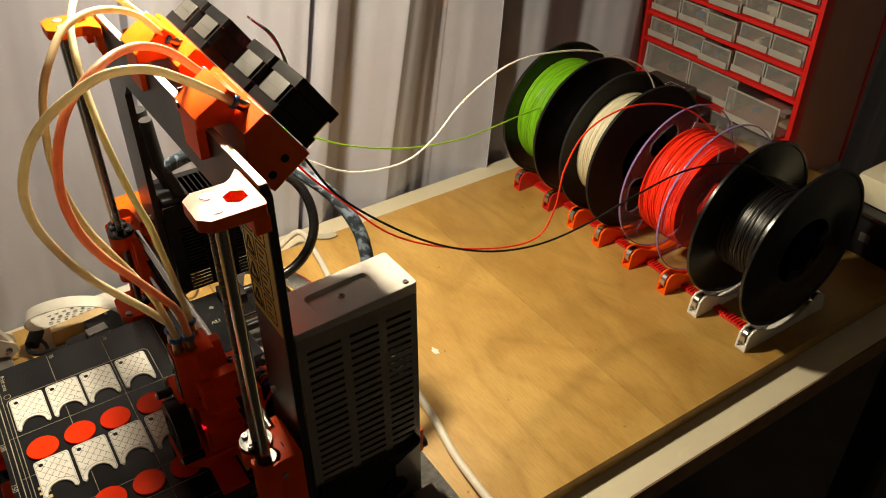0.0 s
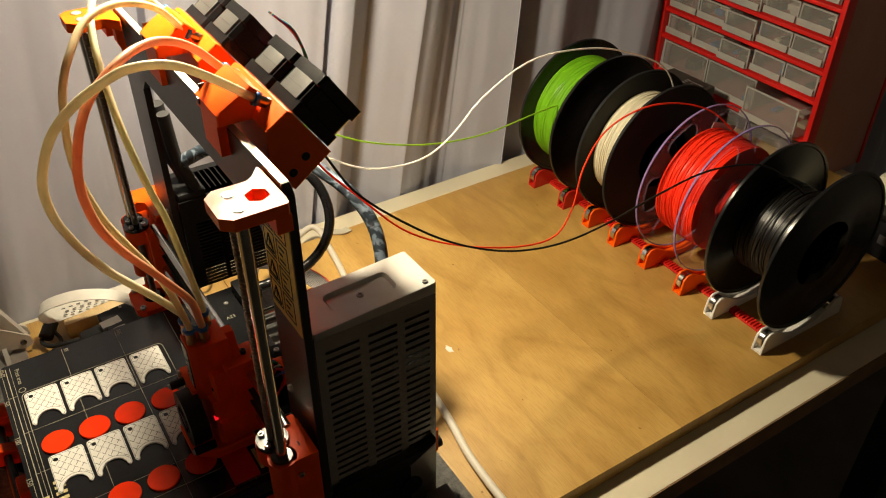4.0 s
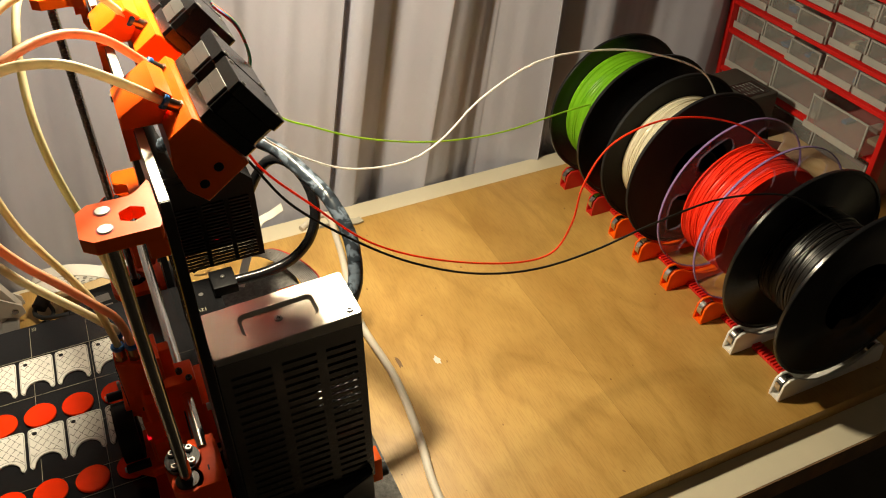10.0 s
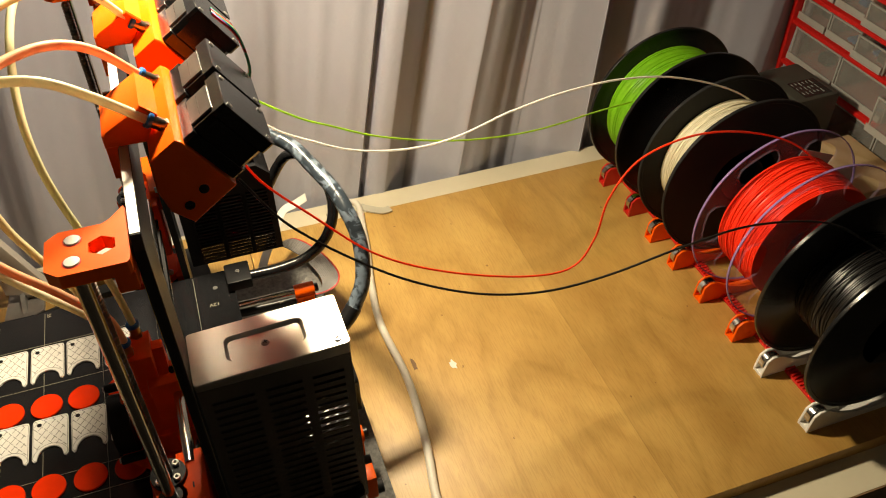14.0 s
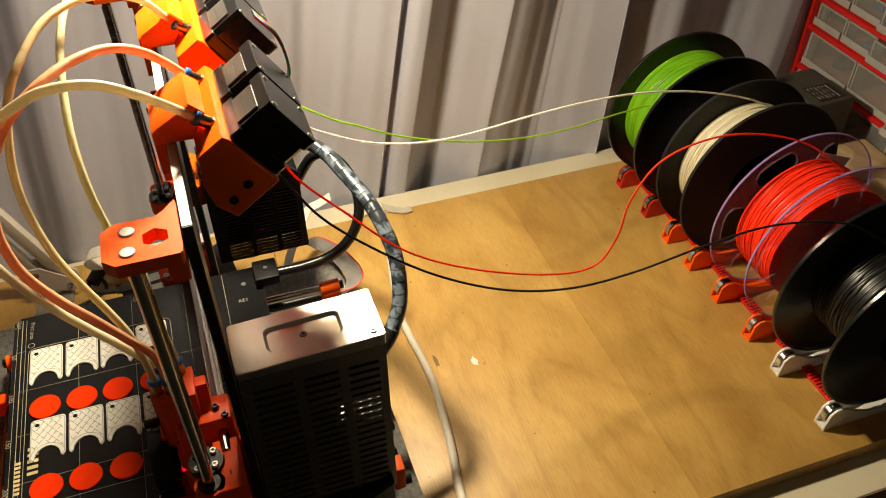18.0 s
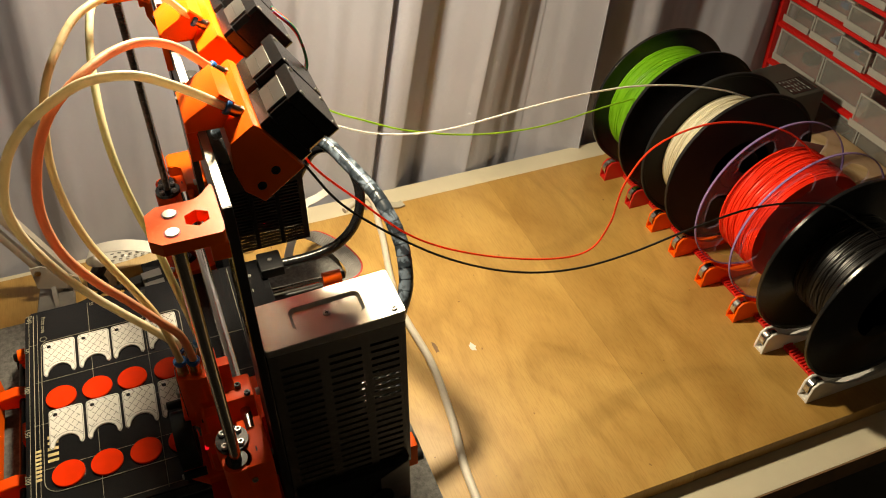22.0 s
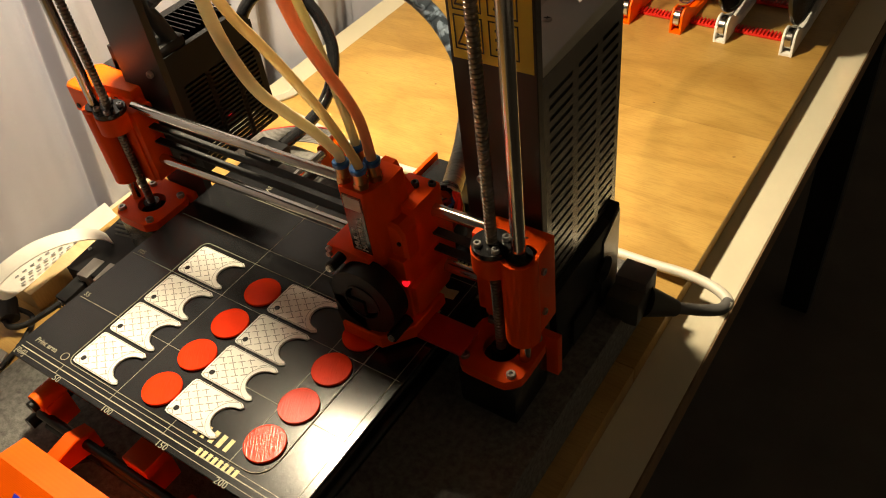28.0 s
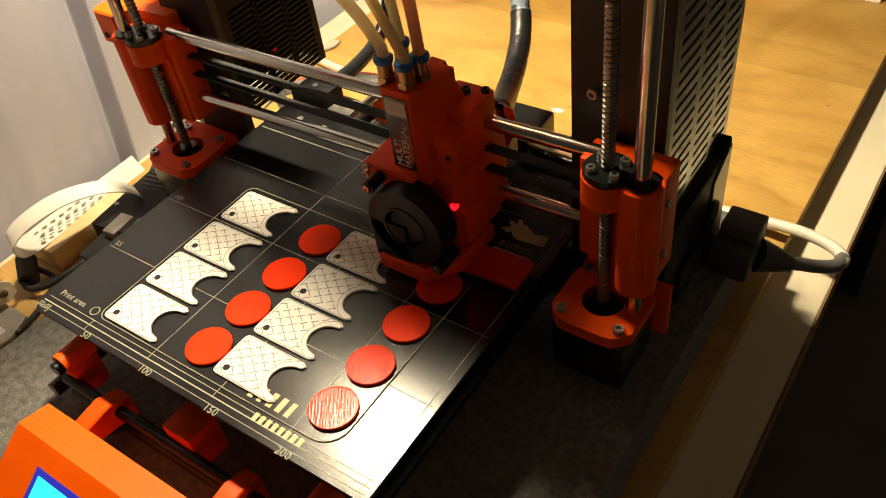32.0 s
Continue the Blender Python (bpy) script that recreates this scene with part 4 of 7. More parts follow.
# ---- heated bed ----
def heated_bed():
    x0, x1, y0, y1 = -0.2127, 0.0375, -0.6512, -0.418
    bm = bmesh.new()
    c = 0.006
    out = [(x0 + c, y0), (x1 - 0.003, y0), (x1, y0 + 0.003), (x1, y1), (x0, y1), (x0, y0 + c)]
    add_prism(bm, out, BED_TOP - 0.0030 - 0.04, BED_TOP - 0.04, None, bev=0.0004)
    bed = part("heated_bed", bm, PCB_BLACK, printer, "black heated print bed with printed grid")
    bm = bmesh.new()
    add_box(bm, (x0 + 0.016, y0 + 0.006, BED_TOP - 0.0475), (x1 - 0.016, y1 - 0.01, BED_TOP - 0.0440), bev=0.0006)
    part("carriage_plate", bm, BLACK_STEEL, bed)
    for x in (x0 + 0.02, (x0 + x1) / 2, x1 - 0.02):
        for y in (y0 + 0.02, (y0 + y1) / 2, y1 - 0.02):
            cyl_part("standoff", P(x, y, BED_TOP - 0.0042), P(x, y, BED_TOP - 0.003), 0.004, STEEL_DULL, bed, 10)
    t = 0.00036
    zt = BED_TOP - 0.04
    def line(ax, ay, bx, by, w=t, mat=SILK):
        bm = bmesh.new()
        add_box(bm, (min(ax, bx) - w / 2, min(ay, by) - w / 2, zt), (max(ax, bx) + w / 2, max(ay, by) + w / 2, zt + 0.00015))
        part("grid_line", bm, mat, bed)
    xs, ysl = [-0.1668, -0.1173, -0.0672, -0.0180], [-0.5935, -0.5440, -0.4945, -0.4555]
    for x in xs[1:] + [0.0319]:
        line(x, -0.644, x, -0.43)
    for y in ysl:
        line(-0.2095, y, 0.0345, y)
    for y, w in ((-0.6400, t), (-0.6435, 0.0007), (-0.6475, t)):
        line(-0.2080, y, 0.0345, y, w)
    line(-0.1668, -0.6475, -0.1668, -0.6400)
    # frame line round the prints
    def label(words, size, x, y, turn=0.0, mat=SILK):
        text_part("bed_label", words, size, mat, bed, Matrix.Translation((x, y, zt + 0.0001)) @ Matrix.Rotation(radians(turn), 4, "Z"))
    label("50", 0.0062, -0.1650, -0.6520 + 0.0002)
    label("100", 0.0062, -0.1165, -0.6518)
    label("150", 0.0062, -0.0664, -0.6518)
    label("200", 0.0062, -0.0172, -0.6518)
    label("55", 0.0052, -0.2085, -0.5915)
    label("105", 0.0052, -0.2085, -0.5420)
    label("Print area", 0.0056, -0.2035, -0.6365)
    label("[0;0]", 0.0056, -0.2095, -0.6488)
    label("12V", 0.0062, -0.1690, -0.4345, -90)
    bm = bmesh.new()
    add_lathe(bm, [(0.0026, 0), (0.0026, 0.00015), (0.0031, 0.00015), (0.0031, 0)], Matrix.Translation((-0.1725, -0.6350, zt)), 24)
    part("grid_mark", bm, SILK, bed)
    # maker's lettering, drawn as plain strokes
    for i, (w, h, y) in enumerate(((0.0032, 0.0085, -0.634), (0.0028, 0.0085, -0.634), (0.0034, 0.0085, -0.634), (0.0034, 0.0085, -0.634), (0.0030, 0.0085, -0.634))):
        bm = bmesh.new()
        add_box(bm, (-0.052 + i * 0.0062, y, zt), (-0.052 + i * 0.0062 + w, y + h, zt + 0.00015))
        part("lettering_bar", bm, GOLD_SILK, bed)
    for i in range(8):
        bm = bmesh.new()
        add_box(bm, (-0.040 + i * 0.0042, -0.6445 + 0.0008, zt), (-0.040 + i * 0.0042 + 0.0026, -0.6390, zt + 0.00016))
        part("lettering_bar", bm, GOLD_SILK, bed)
    # rear writing
    for i in range(13):
        bm = bmesh.new()
        add_box(bm, (-0.018 + i * 0.0034, -0.4435, zt), (-0.018 + i * 0.0034 + 0.0022, -0.4395, zt + 0.00015))
        part("lettering_bar", bm, SILK, bed)
    # warning mark: plain pale wedge over wavy lines
    bm = bmesh.new()
    add_prism(bm, [(-0.0025, -0.4690), (0.0005, -0.4672), (0.0030, -0.4655), (-0.0008, -0.4630), (0.0005, -0.4612), (0.0050, -0.4628), (0.0035, -0.4590), (0.0055, -0.4580), (0.0085, -0.4615), (0.0105, -0.4610), (0.0130, -0.4630), (0.0180, -0.4655), (0.0265, -0.4640), (0.0270, -0.4725), (0.0180, -0.4735), (0.0110, -0.4740), (0.0070, -0.4725), (0.0055, -0.4700), (0.0020, -0.4710)], zt, zt + 0.00015)
    part("warning_mark", bm, GOLD_SILK, bed)
    for i in range(9):
        bm = bmesh.new()
        x = 0.004 + i * 0.0022
        add_tube(bm, [(x, -0.4825, zt + 0.0001), (x + 0.0012, -0.481, zt + 0.0001), (x - 0.0002, -0.4795, zt + 0.0001), (x + 0.001, -0.478, zt + 0.0001)], 0.0003, 4)
        part("warning_stroke", bm, GOLD_SILK, bed)
    bm = bmesh.new()
    add_box(bm, (0.002, -0.4872, zt), (0.0255, -0.4842, zt + 0.00015))
    part("warning_bar", bm, GOLD_SILK, bed)
    # cable outlet at the rear of the bed
    bm = bmesh.new()
    add_box(bm, (-0.207, -0.424, zt + 0.0002), (-0.178, -0.400, zt + 0.012), bev=0.002)
    part("cable_cover", bm, BLACK_PRINT, bed, "black cable cover")
    bolt(bed, P(-0.1925, -0.412, BED_TOP + 0.012), r=0.0022, h=0.0015)
    cyl_part("silver_mark", P(-0.190, -0.436, BED_TOP), P(-0.190, -0.436, BED_TOP + 0.0003), 0.0024, STEEL_DULL, bed, 16)


heated_bed()


# ---- y axis under the bed ----
def y_axis():
    for x in (XC - 0.095, XC + 0.095):
        cyl_part("y_rod", P(x, -0.668, 0.0785), P(x, -0.345, 0.0785), 0.004, STEEL, printer, 20, "polished steel smooth rod")
        for y in (-0.654, -0.352):
            bm = bmesh.new()
            add_box(bm, (x - 0.008, y - 0.009, 0.012), (x + 0.008, y + 0.009, 0.036), bev=0.002)
            add_cyl(bm, P(x, y - 0.010, 0.0785), P(x, y + 0.010, 0.0785), 0.0072, n=20)
            yc = part("y_corner", bm, ORANGE, printer, "orange printed rod corner")
            bolt(yc, P(x, y + (-0.0102 if y < -0.5 else 0.0102), 0.0785), (0, -1 if y < -0.5 else 1, 0), r=0.0045, h=0.004, mat=SCREW_DARK)
    for x in (XC - 0.1075, XC + 0.1075):
        cyl_part("threaded_rod", P(x, -0.672, 0.056), P(x, -0.34, 0.056), 0.0048, SCREW_DARK, printer, 14)
    for y in (-0.664, -0.356):
        for z in (0.0525, 0.066):
            cyl_part("threaded_rod", P(XC - 0.098, y, z), P(XC + 0.098, y, z), 0.0035, SCREW_DARK, printer, 14)
    bm = bmesh.new()
    add_box(bm, (XC - 0.006, -0.655, 0.034), (XC + 0.006, -0.35, 0.036), bev=0)
    part("y_belt", bm, BLACK_RUBBER, printer)
    pbox("idler", (XC - 0.011, -0.662, 0.050), (XC + 0.011, -0.642, 0.078), ORANGE_RED, printer, 0.002)
    bm = bmesh.new()
    add_box(bm, (XC + 0.006, -0.371, 0.006), (XC + 0.046, -0.331, 0.046), bev=0.003)
    part("y_motor", bm, BLACK_GLOSS, printer)
    pbox("y_motor_mount", (XC + 0.002, -0.372, 0.05), (XC + 0.0055, -0.330, 0.09), ORANGE_RED, printer, 0.001)


y_axis()


# ---- control panel ----
def control_panel():
    # profile in y, z: sloping face to the front and up
    x0, x1 = -0.171, -0.005
    m = Matrix(((0, 0, 1, 0), (1, 0, 0, 0), (0, 1, 0, -0.04), (0, 0, 0, 1)))
    prof = [(-0.685, 0.052), (-0.684, 0.076), (-0.702, 0.080), (-0.752, 0.046), (-0.750, 0.0415), (-0.70, 0.0415)]
    bm = bmesh.new()
    add_prism(bm, prof, x0, x1, m, bev=0.0018)
    lcd = part("control_panel", bm, ORANGE, printer, "bright orange control panel with lit blue screen")
    a, b = Vector((0, -0.702, 0.080)), Vector((0, -0.752, 0.046))
    d = (b - a).normalized()
    nrm = Vector((0, d.z, -d.y))
    if nrm.z < 0:
        nrm = -nrm
    base = Matrix((( 1, d.x * 0, 0, 0), (0, -d.y, nrm.y, 0), (0, -d.z, nrm.z, 0), (0, 0, 0, 1)))
    mid = (a + b) / 2
    face = Matrix.Translation(P(mid.x, mid.y, mid.z)) @ base
    bm = bmesh.new()
    add_box(bm, (-0.1415, -0.0220, -0.002), (-0.0395, 0.0180, 0.0006), face)
    part("screen_rim", bm, SCREEN_RIM, lcd, "dark blue screen rim")
    bm = bmesh.new()
    add_box(bm, (-0.1380, -0.0185, -0.002), (-0.0430, 0.0145, 0.0009), face)
    part("screen", bm, SCREEN, lcd, "lit cyan screen")
    cyl_part("knob", face @ Vector((-0.022, 0, 0)), face @ Vector((-0.022, 0, 0.014)), 0.010, BLACK_MATT, lcd, 24)
    for x in (x0 + 0.022, x0 + 0.125):
        bm = bmesh.new()
        add_prism(bm, [(-0.688, 0.060), (-0.688, 0.072), (-0.668, 0.075), (-0.655, 0.070), (-0.655, 0.052), (-0.668, 0.058)], x, x + 0.012, m, bev=0.0008)
        part("support_arm", bm, ORANGE_RED, lcd, "orange support arm")
    for i in range(5):
        tube_part("wire", [P(x0 + 0.01 + i * 0.004, -0.684, 0.058), P(x0 + 0.012 + i * 0.004, -0.672, 0.047 + i * 0.001), P(x0 + 0.03 + i * 0.003, -0.655, 0.048)], 0.0012, BLACK_RUBBER, lcd, 6, 6)


control_panel()


# ---- print head (its space: x = 0 at the front right tube fitting) ----
def fitting(parent, p, way, scale=1.0):
    """A push fitting: threaded body, black barrel, blue collet."""
    p, w = Vector(p), Vector(way).normalized()
    m = Matrix.Translation(p) @ w.to_track_quat("Z", "Y").to_matrix().to_4x4()
    bm = bmesh.new()
    add_cyl(bm, (0, 0, 0), (0, 0, 0.005), 0.0045, n=6)
    add_cyl(bm, (0, 0, 0.005), (0, 0, 0.012), 0.0038, n=16)
    f = part("tube_fitting", bm, BRASS if scale > 1 else FITTING, parent, "", m)
    bm = bmesh.new()
    add_lathe(bm, [(0.0022, 0.0120), (0.0046, 0.0120), (0.0049, 0.0128), (0.0049, 0.0145), (0.0043, 0.0152), (0.0022, 0.0152)], None, 18)
    part("collet", bm, BLUE_PLASTIC, f, "blue collet ring")
    return f


def print_head():
    tall = Matrix(((1, 0, 0, 0), (0, 0, -1, 0), (0, 1, 0, 0), (0, 0, 0, 1)))
    bm = bmesh.new()
    base = [(-0.0157, -0.514), (0.0022, -0.514), (0.0048, -0.509), (0.0080, -0.498), (0.0080, -0.484), (-0.0200, -0.484)]
    foot = [(-0.0135, -0.514), (-0.0012, -0.514), (0.0040, -0.509), (0.0085, -0.498), (0.0085, -0.484), (-0.0160, -0.484)]
    sub = bmesh.new()
    k = len(base)
    add_verts_faces(sub, [(x, y, 0.120) for x, y in foot] + [(x, y, 0.1775) for x, y in base], [tuple(range(k - 1, -1, -1)), tuple(range(k, 2 * k))] + [(i, (i + 1) % k, k + (i + 1) % k, k + i) for i in range(k)])
    bmesh.ops.bevel(sub, geom=sub.edges[:], offset=0.0010, segments=2, affect="EDGES", profile=0.6)
    merge(bm, sub)
    head = part("print_head", bm, ORANGE_RED, printer, "orange multi-filament print head with black fan")
    box_part("carriage_body", (-0.0280, -0.508, 0.078), (0.0165, -0.456, 0.126), ORANGE_RED, head, 0.0020)
    box_part("rod_holder", (-0.0060, -0.4925, 0.116), (0.0172, -0.4640, 0.1555), ORANGE_RED, head, 0.0022)
    bm = bmesh.new()
    add_prism(bm, [(-0.0105, 0.150), (0.0080, 0.150), (0.0072, 0.1560), (0.0030, 0.1600), (-0.0008, 0.1655), (-0.0024, 0.1740), (-0.0105, 0.1745)], 0.4760, 0.4845, tall, bev=0.0007)
    part("tube_guard", bm, ORANGE_RED, head)
    bm = bmesh.new()
    add_prism(bm, [(0.0020, 0.124), (0.0168, 0.124), (0.0168, 0.1440), (0.0125, 0.1495), (0.0020, 0.1510)], 0.4900, 0.5040, tall, bev=0.0020)
    part("shoulder", bm, ORANGE_RED, head)
    box_part("base_flange", (-0.0335, -0.5180, 0.1170), (-0.0015, -0.4800, 0.1292), ORANGE_RED, head, 0.0014)
    box_part("led_seat", (0.0070, -0.5060, 0.0800), (0.0205, -0.4700, 0.1045), ORANGE_RED, head, 0.0035)
    for y, z in ((-0.4740, 0.1590), (-0.4685, 0.1575)):
        bolt(head, (0.006 + (y + 0.474) * 1.5, y, z - 0.0035), (0, 0, 1), r=0.0024, h=0.0035, mat=SCREW_DARK)
    cyl_part("screw_hole", (0.0128, -0.5042, 0.1370), (0.0128, -0.5050, 0.1370), 0.0014, BLACK_MATT, head, 12)
    # blower on the front
    bm = bmesh.new()
    ring = ring_points(0.0235, 40, -0.0035, 0.1020)
    inner = ring_points(0.0120, 40, -0.0035, 0.1020)
    m = Matrix(((1, 0, 0, 0), (0, 0, -1, -0.512), (0, 1, 0, 0), (0, 0, 0, 1)))
    add_holed_plate(bm, ring, inner, 0.002, 0.0165, m)
    add_box(bm, (-0.0270, -0.5285, 0.0735), (-0.0030, -0.514, 0.1015), bev=0.001)
    fan = part("fan", bm, BLACK_PRINT, head, "black blower fan")
    bm = bmesh.new()
    add_cyl(bm, m @ Vector((-0.0035, 0.1020, 0.003)), m @ Vector((-0.0035, 0.1020, 0.0145)), 0.0102, n=36)
    for i in range(18):
        a = 2 * math.pi * i / 18
        add_box(bm, (0.0100, -0.0004, -0.524), (0.0118, 0.0004, -0.516), Matrix(((1, 0, 0, -0.0035), (0, 0, 1, 0), (0, 1, 0, 0.1020), (0, 0, 0, 1))) @ Matrix.Rotation(a, 4, "Z"))
    part("impeller", bm, BLACK_RUBBER, fan)
    bm = bmesh.new()
    add_lathe(bm, [(0.0120, 0), (0.0120, 0.0006), (0.0134, 0.0006), (0.0134, 0)], m @ Matrix.Translation((-0.0035, 0.1020, 0.0165)), 40)
    part("inlet_rim", bm, BLACK_PRINT, fan)
    for x, z in ((-0.0225, 0.1235), (0.0155, 0.0815)):
        cyl_part("fan_lug", (x, -0.512, z), (x, -0.5295, z), 0.0036, BLACK_PRINT, fan, 14)
        bolt(fan, (x, -0.5295, z), (0, -1, 0), r=0.0021, h=0.0016)
    # duct, nozzle, light
    bm = bmesh.new()
    add_prism(bm, [(-0.024, -0.530), (0.006, -0.530), (0.020, -0.512), (0.020, -0.480), (-0.024, -0.480)], 0.0660, 0.0765, None, bev=0.001)
    part("air_duct", bm, ORANGE_RED, head, "orange air duct")
    bm = bmesh.new()
    add_box(bm, (0.012, -0.512, 0.0655), (0.052, -0.490, 0.0685), bev=0.001)
    part("sensor_arm", bm, RED_PRINT, head)
    cyl_part("heater_block", (0.0, -0.487, 0.0672), (0.0, -0.487, 0.078), 0.008, STEEL_DULL, head, 12)
    cyl_part("nozzle", (0.0, -0.487, 0.0645), (0.0, -0.487, 0.0672), 0.0008, BRASS, head, 12, r1=0.004)
    cyl_part("led", (0.0150, -0.5060, 0.1085), (0.0150, -0.5085, 0.1085), 0.0022, LED, head, 12, "lit red indicator")
    # label on the tower front
    bm = bmesh.new()
    add_box(bm, (-0.0140, -0.5146, 0.131), (-0.0002, -0.5141, 0.1735))
    lab = part("label_plate", bm, BLACK_GLOSS, head, "black label with white lettering")
    for i, words in enumerate(("MULTI", "MATERIAL")):
        mm = Matrix.Translation((-0.0078 + i * 0.0052, -0.5148, 0.1325)) @ Matrix(((0, -1, 0, 0), (0, 0, -1, 0), (1, 0, 0, 0), (0, 0, 0, 1)))
        text_part("lettering", words, 0.0058, PAPER, lab, mm)
    bm = bmesh.new()
    add_box(bm, (-0.0130, -0.5149, 0.1635), (-0.0012, -0.5146, 0.1722))
    part("logo_bar", bm, PAPER, lab)
    # four fittings on the tower
    for x, y in ((0.0, -0.4994), (-0.0025, -0.5085), (-0.0150, -0.5080), (-0.0165, -0.4925)):
        fitting(head, (x, y, 0.176), (0, 0, 1), 2.0)
    # screws, belt clamp and wiring behind
    for x, y, z in ((-0.0305, -0.5185, 0.1275), (-0.0315, -0.5185, 0.1225)):
        bolt(head, (x, y, z), (0, -1, 0), r=0.002, h=0.002)
    box_part("wire_clamp", (-0.006, -0.457, 0.104), (0.012, -0.446, 0.118), BLACK_PRINT, head, 0.002)
    for i in range(7):
        a = -0.012 + i * 0.003
        tube_part("wire", [(a, -0.456, 0.108), (a + 0.002, -0.450, 0.119 + 0.002 * (i % 3)), (a + 0.003, -0.444, 0.121), (-0.004, -0.432, 0.112)], 0.0011, WIRE_COLOURS[i % 5], head, 5, 6)
    box_part("motor", (-0.030, -0.456, 0.080), (0.008, -0.430, 0.112), BLACK_GLOSS, head, 0.003)
    for k in range(3):
        tube_part("red_wire", [(0.004 + k * 0.002, -0.436, 0.122), (0.011 + k * 0.002, -0.445, 0.117), (0.006 + k * 0.002, -0.453, 0.102), (0.002 + k * 0.002, -0.457, 0.085)], 0.0012, FIL_RED, head, 6, 8)
    box_part("cable_holder", (-0.0250, -0.447, 0.108), (-0.0080, -0.433, 0.1225), BLACK_PRINT, head, 0.0022)
    bolt(head, (-0.0165, -0.440, 0.1225), r=0.0024, h=0.0018)
    bm = bmesh.new()
    add_lathe(bm, [(0.0060, -0.004), (0.0088, -0.004), (0.0088, 0.003), (0.0060, 0.003), (0.0060, -0.004)], Matrix.Translation((-0.004, -0.443, 0.115)) @ Vector((-0.3, 0.75, -0.2)).to_track_quat("Z", "Y").to_matrix().to_4x4(), 24)
    part("cable_ring", bm, ORANGE, head, "bright orange cable ring")
    for k in range(4):
        w = Vector((-0.3, 0.75, -0.2)).normalized()
        bm = bmesh.new()
        add_lathe(bm, [(0.0066, -0.0011), (0.0083, -0.0011), (0.0083, 0.0011), (0.0066, 0.0011)], Matrix.Translation(Vector((0.0022, -0.4475, 0.1185)) + w * (0.0032 * k + 0.009)) @ w.to_track_quat("Z", "Y").to_matrix().to_4x4(), 18)
        add_box(bm, (-0.002, 0.007, -0.0015), (0.002, 0.0105, 0.0015), Matrix.Translation(Vector((0.0022, -0.4475, 0.1185)) + w * (0.0032 * k + 0.009)) @ w.to_track_quat("Z", "Y").to_matrix().to_4x4() @ Matrix.Rotation(k * 1.3, 4, "Z"), 0.0004)
        part("zip_tie", bm, BLACK_GLOSS, head)
    return head


head = print_head()


# ---- filament feeders on top of the frame ----
U, V = Vector((0, 0.819, 0.574)), Vector((0, 0.574, -0.819))


def feeder_mount(x0, x1, nose0, nose1):
    m = Matrix(((0, 0, 1, 0), (1, 0, 0, 0), (0, 1, 0, -0.04), (0, 0, 0, 1)))
    bm = bmesh.new()
    add_prism(bm, [(-0.4435, 0.4005), (-0.4280, 0.4110), (-0.4245, 0.4085), (-0.4005, 0.3735), (-0.4285, 0.3530), (-0.4400, 0.3640), (-0.4445, 0.3800)], x0, x1, m, bev=0.0008)
    f = part("feeder_mount", bm, ORANGE, printer, "orange printed filament feeder")
    bm = bmesh.new()
    add_prism(bm, [(-0.4665, 0.3995), (-0.4665, 0.4075), (-0.4635, 0.4098), (-0.4425, 0.4230), (-0.4340, 0.4150), (-0.4440, 0.3990)], nose0, nose1, m, bev=0.0010)
    add_prism(bm, [(-0.4665, 0.3995), (-0.4665, 0.3770), (-0.4595, 0.3770), (-0.4595, 0.3995)], nose0 + 0.008, nose1 - 0.003, m)
    part("clamp", bm, ORANGE, f, "orange frame clamp")
    bm = bmesh.new()
    add_box(bm, (nose0 - 0.0006, -0.4630, 0.3690), (nose0 + 0.0004, -0.4590, 0.3730))
    part("nut", bm, SCREW_DARK, f)
    bm = bmesh.new()
    add_box(bm, (nose0 + 0.006, -0.4675, 0.3635), (nose0 + 0.010, -0.4664, 0.3675))
    part("nut", bm, SCREW_DARK, f)
    for x in (x1, x1 - 0.0455):
        for k, (yy, zz) in enumerate(((-0.4290, 0.3665), (-0.4190, 0.3760))):
            bolt(f, P(x, yy, zz), (1, 0, 0), r=0.003, h=0.001, mat=BLACK_MATT)
    return f


